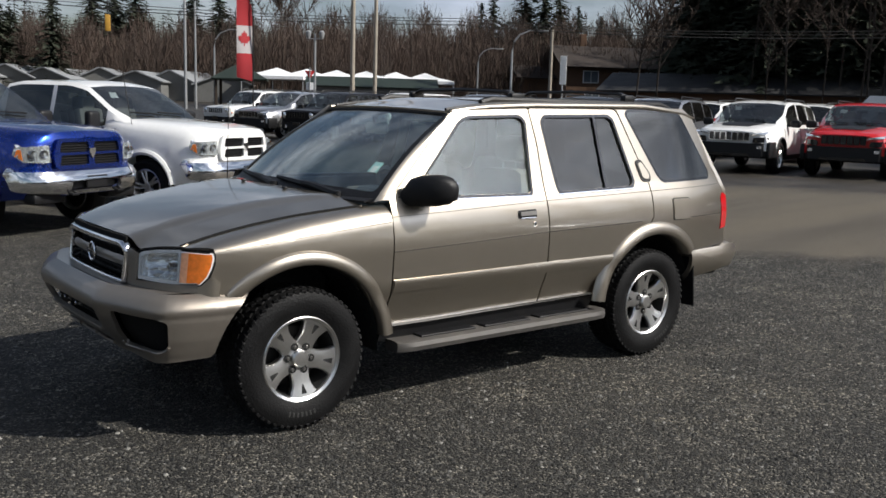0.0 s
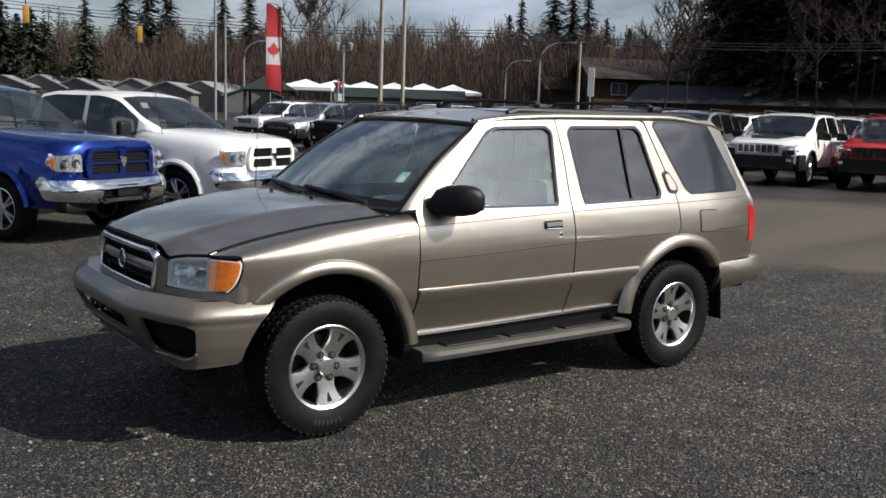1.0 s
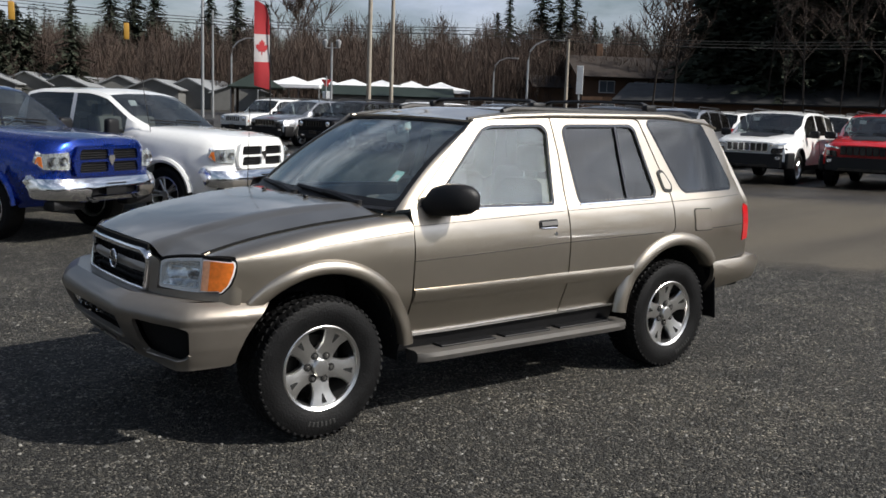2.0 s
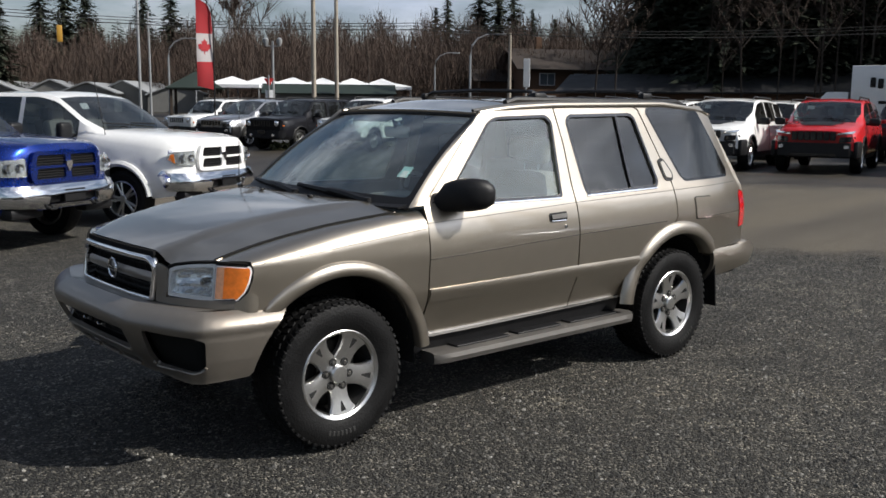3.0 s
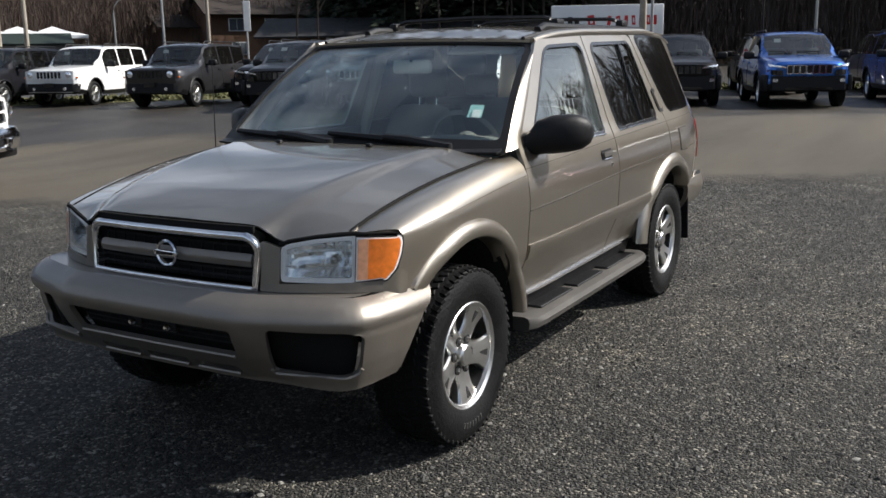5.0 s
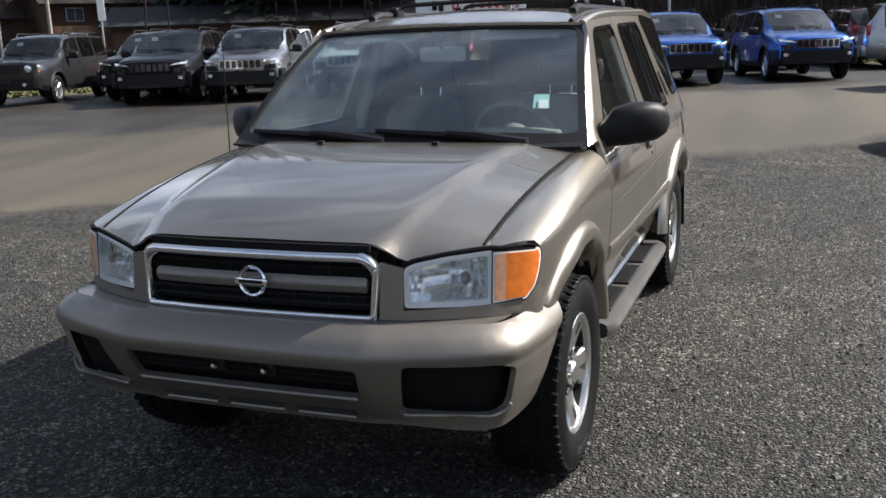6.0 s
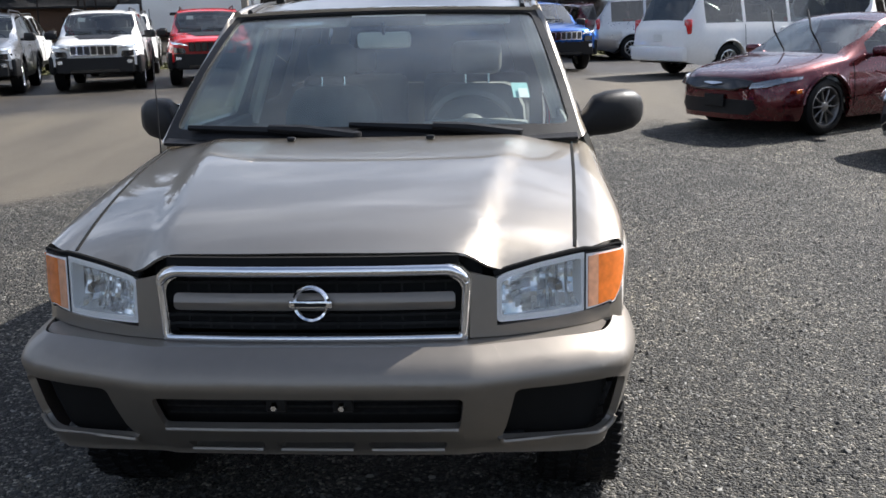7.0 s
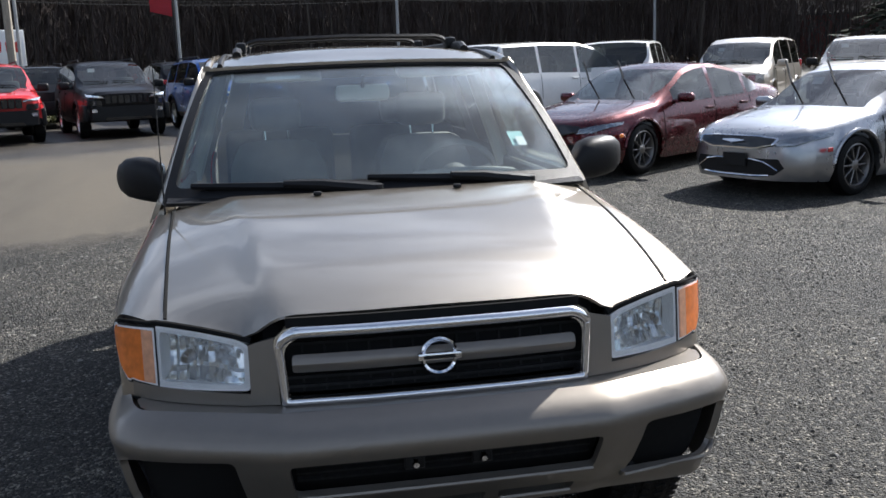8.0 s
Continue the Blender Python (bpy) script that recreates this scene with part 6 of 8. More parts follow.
def ram(colour, label, m, name="pickup_truck"):
    car, front, _ = vehicle(name, label, colour, RAM, m, group="pickup trucks")
    body_col = colour
    quad = []
    for sy in (1, -1):
        for lo, hi in ((0.865, 0.99), (1.02, 1.145)):
            quad.append(rounded([(sy * 0.045, lo), (sy * 0.50, lo), (sy * 0.47, hi), (sy * 0.045, hi)], 0.03))
    plate(car, "grille_surround", rounded([(-0.55, 0.82), (0.55, 0.82), (0.58, 0.98), (0.52, 1.19), (-0.52, 1.19), (-0.58, 0.98)], 0.06), front(0.055), body_col, 0.05, holes=quad)
    g = plate(car, "grille_mesh", [(-0.52, 0.85), (0.52, 0.85), (0.50, 1.16), (-0.50, 1.16)], front(0.02), BLACK, 0.02)[0]
    for z in np.arange(0.885, 1.14, 0.03):
        plate(car, "grille_bar", [(-0.50, z), (0.50, z), (0.50, z + 0.010), (-0.50, z + 0.010)], front(0.035), BLACK_GLOSS, 0.012, parent=g)
    # plain shield badge
    part("badge", panel(rounded([(-0.045, 1.07), (0.045, 1.07), (0.05, 1.02), (0.0, 0.935), (-0.05, 1.02)], 0.01), front(0.075), 0.1, 0.1, 0.02), CHROME, car)
    for sgn in (1, -1):
        hl = [(sgn * y, z) for y, z in [(0.61, 0.90), (0.90, 0.91), (0.958, 0.99), (0.945, 1.09), (0.62, 1.115)]]
        h = part("headlight", panel(rounded(hl, 0.03), front(0.03), 0.05, 0.05, 0.04), REFLECTOR, car)
        for y in (0.69, 0.81):
            part("lamp_bowl", lathe([(0.0, -0.005), (0.030, 0.0), (0.052, 0.012), (0.056, 0.004), (0.056, -0.02)], 18, axis="x", at=front(0.034)(sgn * y, 1.005)), LAMP_DARK, h)
        part("headlight_lens", panel(rounded(hl, 0.03), front(0.050), 0.1, 0.1, 0.008), LENS, h)
        part("turn_signal", panel([(sgn * y, z) for y, z in [(0.905, 0.935), (0.950, 0.985), (0.940, 1.06), (0.915, 1.06)]], front(0.042), 0.1, 0.1, 0.02), AMBER, h)
    bump = rounded([(-0.98, 0.56), (-0.45, 0.52), (0.45, 0.52), (0.98, 0.56), (0.99, 0.80), (-0.99, 0.80)], 0.04)
    part("front_bumper", panel(bump, lambda y, z: (front(0.10)(y, z)[0] + 0.05 * math.sin(math.pi * (z - 0.52) / 0.28) - 0.16 * max(0.0, abs(y) - 0.6) ** 1.5, y, z), 0.12, 0.035, 0.05, [rounded([(-0.42, 0.57), (0.42, 0.57), (0.40, 0.68), (-0.40, 0.68)], 0.02)]), CHROME, car, "chrome front bumper", angle=50)
    plate(car, "bumper_intake", [(-0.44, 0.56), (0.44, 0.56), (0.42, 0.72), (-0.42, 0.72)], front(0.06), BLACK, 0.02)
    part("number_plate", box((0.02, 0.34, 0.15), (0.13, 0, 0.66), 0.004, 1), BLACK, car)
    for sgn in (1, -1):
        part("fog_lamp", lathe([(0.0, 0.05), (0.05, 0.045), (0.065, 0.0), (0.065, -0.05)], 16, axis="x", at=(-0.02, sgn * 0.68, 0.665)), REFLECTOR, car)
        part("tow_hook", tube([(0.06, sgn * 0.34, 0.54), (0.15, sgn * 0.34, 0.52), (0.15, sgn * 0.42, 0.52), (0.06, sgn * 0.42, 0.54)], 0.018, 6), BLACK, car)
        part("lower_valance", box((0.2, 0.5, 0.14), (-0.12, sgn * 0.6, 0.48), 0.04), BLACK, car)
    part("antenna", tube([(-1.35, -0.86, 1.3), (-1.5, -0.86, 2.05)], 0.006, 5), BLACK, car)
    return car


SEDAN = dict(category="sedan", L=4.88, W=0.935, wb=2.74, fo=0.98, R=0.345, z0=0.19, nose_z=0.22, gap=0.045, curve=0.0,
             nose=[(-1.2, 1.0), (-0.75, 0.985), (-0.5, 0.95), (-0.30, 0.885), (-0.16, 0.78), (-0.06, 0.60), (-0.02, 0.42), (0.0, 0.25)],
             top=[(0, 0.60), (-0.03, 0.66), (-0.10, 0.735), (-0.25, 0.79), (-0.5, 0.85), (-1.0, 0.93), (-1.35, 0.97), (-2.15, 1.38), (-2.5, 1.455), (-3.0, 1.46), (-3.6, 1.36), (-4.3, 1.10), (-4.75, 1.07), (-4.88, 0.95)],
             belt=[(0, 0.52), (-0.10, 0.62), (-0.35, 0.70), (-1.35, 0.88), (-3.2, 0.93), (-4.3, 0.98), (-4.88, 0.95)], cowl=-1.35, rf=-2.15, rr=-3.6, tail=-4.3, tumble=0.38, rim_r=0.245,
             windows=[(-1.75, -2.72), (-2.80, -3.62), (-3.70, -4.0)], seams=(-1.45, -2.76, -3.75), handles=(-2.62, -3.55), spokes=10, wipers="up", mirror_h=0.13)


def sedan(colour, label, m, name="parked_sedan"):
    car, front, side = vehicle(name, label, colour, SEDAN, m, group="parked sedans", rim=STEEL)
    f = front
    plate(car, "grille", [(-0.50, 0.62), (-0.30, 0.585), (0.30, 0.585), (0.50, 0.62), (0.52, 0.68), (0.30, 0.70), (-0.30, 0.70), (-0.52, 0.68)], f(0.03), BLACK_GLOSS, 0.04)
    plate(car, "grille_trim", rounded([(-0.53, 0.62), (-0.31, 0.57), (0.31, 0.57), (0.53, 0.62), (0.56, 0.69), (0.31, 0.715), (-0.31, 0.715), (-0.56, 0.69)], 0.02), f(0.035), BLACK_GLOSS if colour is MAROON_P else CHROME, 0.02,
          holes=[rounded([(-0.50, 0.625), (-0.30, 0.585), (0.30, 0.585), (0.50, 0.625), (0.53, 0.682), (0.30, 0.703), (-0.30, 0.703), (-0.53, 0.682)], 0.02)])
    # wing badge, plain
    part("badge", panel([(-0.15, 0.655), (0, 0.635), (0.15, 0.655), (0.15, 0.665), (0, 0.672), (-0.15, 0.665)], f(0.06), 0.1, 0.1, 0.015), CHROME, car)
    for sgn in (1, -1):
        hl = [(sgn * y, z) for y, z in [(0.53, 0.60), (0.72, 0.615), (0.888, 0.70), (0.885, 0.735), (0.72, 0.705), (0.55, 0.665)]]
        h = part("headlight", panel(hl, f(0.022), 0.04, 0.05, 0.03), LAMP_DARK, car)
        part("headlight_lens", panel(hl, f(0.034), 0.06, 0.1, 0.006), LENS, h)
        part("side_marker", box((0.09, 0.012, 0.05), (-0.46, sgn * 0.925, 0.56), 0.005, 1), AMBER if colour is MAROON_P else RED_LENS, car)
    plate(car, "lower_intake", [(-0.52, 0.28), (0.52, 0.28), (0.62, 0.36), (0.56, 0.46), (-0.56, 0.46), (-0.62, 0.36)], f(0.008), BLACK, 0.03)
    if colour is SILVER_P:
        part("lower_lip", tube([f(0.0)(y, 0.262 + 0.06 * max(0.0, abs(y) - 0.25)) for y in np.linspace(-0.46, 0.46, 15)], 0.013, 6), CHROME, car)
        for sgn in (1, -1):
            part("intake_trim", tube([f(0.012)(sgn * y, z) for y, z in ((0.0, 0.452), (0.25, 0.45), (0.40, 0.425), (0.50, 0.37), (0.56, 0.335))], 0.010, 6), CHROME, car)
    part("number_plate", box((0.02, 0.32, 0.15), (0.035, 0.03, 0.44), 0.004, 1), BLACK, car)
    part("price_sheet", box((0.36, 0.004, 0.30), (-3.15, side(-3.15, 1.15) + 0.006, 1.12), 0, 1, Matrix.Rotation(0.36, 4, "X")), PAPER, car, "white price sheet taped inside the window")
    return car


VAN = dict(category="minivan", L=5.14, W=0.98, wb=3.08, fo=0.97, R=0.335, z0=0.24, nose_z=0.28, gap=0.055, curve=0.4,
           top=[(0, 0.90), (-0.1, 0.95), (-0.6, 1.05), (-0.95, 1.10), (-1.75, 1.62), (-2.3, 1.74), (-3.4, 1.76), (-4.7, 1.72), (-5.05, 1.15), (-5.14, 0.95)],
           belt=[(0, 0.78), (-0.95, 1.0), (-3.4, 1.06), (-5.14, 1.06)], cowl=-0.95, rf=-1.75, rr=-4.7, tail=-5.05, tumble=0.24,
           windows=[(-1.45, -2.42), (-2.50, -3.62), (-3.70, -4.65)], seams=(-1.35, -2.46, -3.66), handles=(-2.32, -2.62), spokes=9, rim_r=0.21)


def minivan(colour, label, m, name="minivan"):
    car, front, _ = vehicle(name, label, colour, VAN, m)
    plate(car, "grille", [(-0.48, 0.66), (0.48, 0.66), (0.52, 0.86), (-0.52, 0.86)], front(0.03), BLACK_GLOSS, 0.03, r=0.03)
    plate(car, "grille_cross", [(-0.50, 0.745), (0.50, 0.745), (0.50, 0.775), (-0.50, 0.775)], front(0.05), CHROME, 0.03)
    plate(car, "headlight", [(0.56, 0.70), (0.88, 0.74), (0.90, 0.88), (0.58, 0.85)], front(0.02), REFLECTOR, 0.03, both=True)
    plate(car, "lower_intake", [(-0.6, 0.36), (0.6, 0.36), (0.55, 0.48), (-0.55, 0.48)], front(0.03), BLACK, 0.03)
    for sgn in (1, -1):
        part("tail_light", box((0.10, 0.16, 0.30), (-5.03, sgn * 0.83, 1.02), 0.03), RED_LENS, car)
    part("rear_bumper", box((0.16, 1.78, 0.30), (-5.12, 0, 0.48), 0.06), colour, car)
    part("tailgate_trim", box((0.03, 0.9, 0.05), (-5.12, 0, 0.92), 0.01), CHROME, car)
    part("number_plate", box((0.015, 0.30, 0.15), (-5.14, 0, 0.80), 0.004, 1), PAPER, car)
    return car


def place(x, y, heading):
    """Pose of a parked vehicle by its nose and its heading in degrees."""
    return pose(x, y, ground_z(x, y) - 0.005, 0, 0, heading)


def build_vehicles():
    ram(WHITE_P, "white crew-cab pickup truck with chrome bumper and black grille", place(-4.13, -8.11, 118))
    ram(BLUE_P, "dark blue pickup truck with chrome bumper", place(-1.52, -7.10, 118))
    row = [(-13.1, -28.4, patriot, WHITE_P, "white boxy suv with seven-slot grille", {}),
           (-12.7, -25.0, cherokee, SILVER_P, "silver suv in the parked row", {}),
           (-12.95, -22.0, patriot, BLACK_P, "black boxy suv with round headlights", {}),
           (-14.1, -19.6, patriot, WHITE_P, "white boxy suv with round headlights", {}),
           (-14.4, -16.1, patriot, GREY_P, "dark grey boxy suv with round headlights", {}),
           (-15.8, -13.6, cherokee, BLACK_P, "black suv with slim headlights beside a boxy grey one", {}),
           (-14.3, -11.9, cherokee, BLACK_P, "black suv beside a silver one", {}),
           (-14.9, -9.95, cherokee, SILVER_P, "silver suv with black hood decal", {"hood_decal": True}),
           (-15.9, -7.8, cherokee, WHITE_P, "white suv with black hood decal and black lower bumper", {"hood_decal": True}),
           (-17.1, -5.75, cherokee, RED_P, "bright red suv with black hood decal", {"hood_decal": True}),
           (-18.1, -3.4, cherokee, BLACK_P, "black suv beside the red one", {}),
           (-18.3, -0.7, cherokee, BRIGHT_BLUE_P, "bright blue suv with black lower bumper", {}),
           (-19.6, 1.9, cherokee, BRIGHT_BLUE_P, "bright blue suv at the end of the row", {})]
    for i, (x, y, make, colour, label, extra) in enumerate(row):
        make(colour, label, place(x, y, 17 + (i * 5 % 4)), **extra)
    back = [(-26.0, -11.0, WHITE_P, "white suv with its tail to the row in front"), (-27.4, -7.6, GREY_P, "grey suv parked tail outwards"), (-28.6, -3.9, BLACK_P, "dark suv parked tail outwards"),
            (-24.6, -17.0, ORANGE_P, "copper suv parked behind the row"), (-25.2, -14.0, WHITE_P, "white suv parked behind the row"), (-29.4, -0.6, NAVY_P, "dark blue suv parked tail outwards"), (-30.3, 2.2, MAROON_P, "dark red suv parked tail outwards")]
    for x, y, colour, label in back:
        cherokee(colour, label, place(x, y, 198))
    sedan(MAROON_P, "dark red sedan with wipers raised off the glass", place(-9.04, 3.15, -57))
    sedan(SILVER_P, "silver sedan with wipers raised and a black plate cover", place(-6.93, 4.79, -68))
    x, y = -17.44, 4.79
    minivan(WHITE_P, "white minivan with dark rear glass in the lane", pose(x - 2.15, y + 3.45, ground_z(x, y) - 0.005, 0, 0, 118))
    minivan(SILVER_P, "silver minivan parked beyond the sedans", place(-26.5, 8.0, 100))
    minivan(WHITE_P, "white minivan parked tail towards the sedans", place(-22.0, 9.8, 150))
    cherokee(BEIGE_P, "champagne suv parked behind the silver sedan", place(-14.6, 11.3, -40))
    minivan(BEIGE_P, "champagne minivan parked behind the sedans", place(-17.5, 9.9, -40))
    cherokee(BLACK_P, "black suv parked behind the sedans", place(-20.6, 11.6, -40))


build_vehicles()
build_suv()
# ---- woods, buildings and street furniture beyond the lot ----
NEEDLES = mat("conifer_needles", (0.040, 0.047, 0.034), rough=0.95, spec=0.08, vary=0.45, scale=0.6)
BARK = mat("bark", (0.038, 0.029, 0.023), rough=0.95, vary=0.35, scale=2.0, bump=0.5, bump_scale=12)
TWIGS = mat("bare_twigs", (0.060, 0.041, 0.032), rough=0.95, vary=0.40, scale=0.25)
# needle colour darkened to paint the unlit depth of the woods
GLOOM = mat("woods_gloom", (0.020, 0.021, 0.018), rough=0.95, vary=0.3, scale=0.3)
# twig colour lifted to make up for backlight on the near woods
LIFTED_TWIGS = mat("lifted_twigs", (0.075, 0.060, 0.055), rough=0.95, vary=0.35, scale=0.3)
PALE_BARK = mat("alder_bark", (0.085, 0.070, 0.057), rough=0.9, vary=0.3, scale=1.0)
WOOD_POLE = mat("weathered_pole", (0.30, 0.265, 0.22), rough=0.9, vary=0.25, scale=3.0)
CONCRETE_POLE = mat("galvanised_pole", (0.34, 0.35, 0.36), rough=0.5, metal=0.6, vary=0.1)
CABLE = mat("cable", (0.015, 0.015, 0.015), rough=0.7)
GLASSHOUSE = mat("glasshouse_roof", (0.24, 0.25, 0.26), rough=0.5, vary=0.25, scale=0.5)
CANVAS = mat("white_canvas", (0.74, 0.75, 0.77), rough=0.75, vary=0.10, scale=0.8)
GREEN_ROOF = mat("green_metal_roof", (0.020, 0.030, 0.025), rough=0.55, vary=0.2, scale=1.0)
BROWN_WALL = mat("brown_siding", (0.11, 0.062, 0.038), rough=0.85, vary=0.25, scale=1.2, bump=0.3, bump_scale=8)
SHINGLE = mat("roof_shingle", (0.034, 0.026, 0.022), rough=0.9, vary=0.3, scale=2.5, bump=0.4, bump_scale=14)
SHED_ROOF = mat("shed_roof", (0.022, 0.022, 0.023), rough=0.7, vary=0.25, scale=1.0)
GREY_WALL = mat("grey_siding", (0.13, 0.13, 0.125), rough=0.85, vary=0.2, scale=1.0)
PANE = mat("window_pane", (0.12, 0.14, 0.16), rough=0.08, coat=1.0, vary=0.2)
FLAG_RED = mat("red_cloth", (0.36, 0.026, 0.032), rough=0.8, vary=0.12, scale=3)
FLAG_WHITE = mat("white_cloth", (0.46, 0.43, 0.43), rough=0.8, vary=0.08, scale=3)
SIGN_RED = mat("sign_red", (0.55, 0.03, 0.03), rough=0.5)
SIGN_BACK = mat("sign_white", (0.70, 0.71, 0.72), rough=0.5, vary=0.1)
SIGNAL_YELLOW = mat("signal_yellow", (0.38, 0.21, 0.03), rough=0.5)
GRASS_MAT = mat("verge_grass", (0.085, 0.085, 0.036), rough=0.95, vary=0.35, scale=2.0)
BRUSH_MAT = mat("dry_brush", (0.085, 0.058, 0.034), rough=0.95, vary=0.4, scale=1.0)


def polar(az, d, z=None):
    """A place by azimuth in degrees and distance from where the walk begins; on the ground unless z is given."""
    x, y = 2.34 + d * math.cos(radians(az)), 4.92 + d * math.sin(radians(az))
    return Vector((x, y, ground_z(x, y) - 0.03 if z is None else z))


def conifer_crown(rnd, h, r, bm=None, at=(0, 0, 0), dense=1.0, low=0.08, leaf=1.0):
    """Whorls of drooping boughs, each a few ragged blades, thinning towards the tip."""
    b = bm or bmesh.new()
    ax, ay, az = at
    levels = int(h * 1.9 * dense) + 4
    for k in range(levels):
        f = k / levels
        z = h * (low + (1 - low) * f)
        reach = r * (1 - f) ** 0.8 * rnd.uniform(0.72, 1.12) + 0.10
        for j in range(max(4, int(7 * (1 - f * 0.5)))):
            a = rnd.uniform(0, 2 * math.pi)
            l = reach * rnd.uniform(0.55, 1.1)
            droop = l * rnd.uniform(0.12, 0.5)
            ca, sa = math.cos(a), math.sin(a)
            n = max(2, int((3 + l * 1.6) * min(1.5, dense)))
            for i in range(n):
                t = (i + rnd.random()) / n
                sz = (0.20 + 0.13 * l * (1.1 - t)) * rnd.uniform(0.7, 1.4) * leaf
                c = Vector((ax + ca * l * t, ay + sa * l * t, az + z - droop * t ** 1.5))
                u = Vector((ca + rnd.uniform(-0.8, 0.8), sa + rnd.uniform(-0.8, 0.8), rnd.uniform(-0.6, 0.1))) * sz
                w = Vector((-sa, ca, rnd.uniform(-0.7, 0.3))) * sz * rnd.uniform(0.35, 0.8)
                v = [b.verts.new(q) for q in (c - u * 0.5 - w * 0.5, c - u * 0.3 + w, c + u)]
                b.faces.new(v)
    return b


def quick_tube(b, p0, p1, r0, r1, n=4):
    d = (p1 - p0).normalized()
    s = d.cross(Vector((0.3, 0.9, 0.2))).normalized()
    t = s.cross(d)
    ra, rb = [], []
    for k in range(n):
        o = s * math.cos(2 * math.pi * k / n) + t * math.sin(2 * math.pi * k / n)
        ra.append(b.verts.new(p0 + o * r0))
        rb.append(b.verts.new(p1 + o * r1))
    for k in range(n):
        b.faces.new((ra[k], ra[(k + 1) % n], rb[(k + 1) % n], rb[k]))


def bare_limbs(rnd, h, bm, base, spread=0.32, twig_bm=None, limbs=11, twigs=10, thick=0.0034):
    """A leafless tree: leaning trunk, rising limbs, and a haze of twigs."""
    base = Vector(base)
    lean = Vector((rnd.uniform(-0.06, 0.06), rnd.uniform(-0.06, 0.06), 1))
    pts = [base + lean * h * t + Vector((rnd.uniform(-1, 1), rnd.uniform(-1, 1), 0)) * 0.02 * h * t for t in (0, 0.35, 0.7, 1.0)]
    rs = [h * 0.0062, h * 0.0048, h * 0.003, h * 0.0010]
    for k in range(3):
        quick_tube(bm, pts[k], pts[k + 1], rs[k], rs[k + 1])
    for k in range(limbs):
        f = rnd.uniform(0.28, 0.95)
        i = min(2, int(f * 3))
        p = pts[i].lerp(pts[i + 1], f * 3 - i)
        a = rnd.uniform(0, 2 * math.pi)
        l = h * spread * (1.15 - f) * rnd.uniform(0.6, 1.2)
        tip = p + Vector((math.cos(a) * l * 0.7, math.sin(a) * l * 0.7, l * rnd.uniform(0.7, 1.2)))
        quick_tube(bm, p, tip, h * 0.0035 * (1.2 - f), h * 0.0009, 3)
        for _ in range(twigs):
            q = p.lerp(tip, rnd.uniform(0.25, 1.0))
            e = q + Vector((rnd.uniform(-1, 1), rnd.uniform(-1, 1), rnd.uniform(0.3, 1.4))) * l * 0.34
            n = Vector((rnd.uniform(-1, 1), rnd.uniform(-1, 1), 0.2)).normalized() * h * thick
            v = [twig_bm.verts.new(x) for x in (q - n, q + n, e)]
            twig_bm.faces.new(v)


def stuff(name, bm, material, label, category):
    me = bpy.data.meshes.new(name)
    bm.to_mesh(me)
    bm.free()
    me.materials.append(material)
    return tagged(new(name, me), label, category, kind="stuff")


def conifer(rnd, p, h, r, label="tall dark fir standing clear of the woods", dense=1.0):
    t = thing("conifer_tree", label, "tree", "tall conifers", Matrix.Translation(p))
    b = bmesh.new()
    quick_tube(b, Vector((0, 0, 0)), Vector((0, 0, h * 0.97)), h * 0.014, 0.03, 7)
    part("trunk", b, BARK, t)
    c = conifer_crown(rnd, h, r, dense=dense * 3.4, leaf=1.0)
    part("crown", c, NEEDLES, t)
    return t


def bare_tree(rnd, p, h, spread=0.34, material=None, twigs=30, limbs=30):
    t = thing("bare_tree", "leafless grey deciduous tree", "tree", "bare trees", Matrix.Translation(p))
    b, tw = bmesh.new(), bmesh.new()
    bare_limbs(rnd, h, b, (0, 0, 0), spread, tw, limbs, twigs)
    part("trunk", b, material or PALE_BARK, t)
    part("twig_crown", tw, TWIGS, t)
    return t


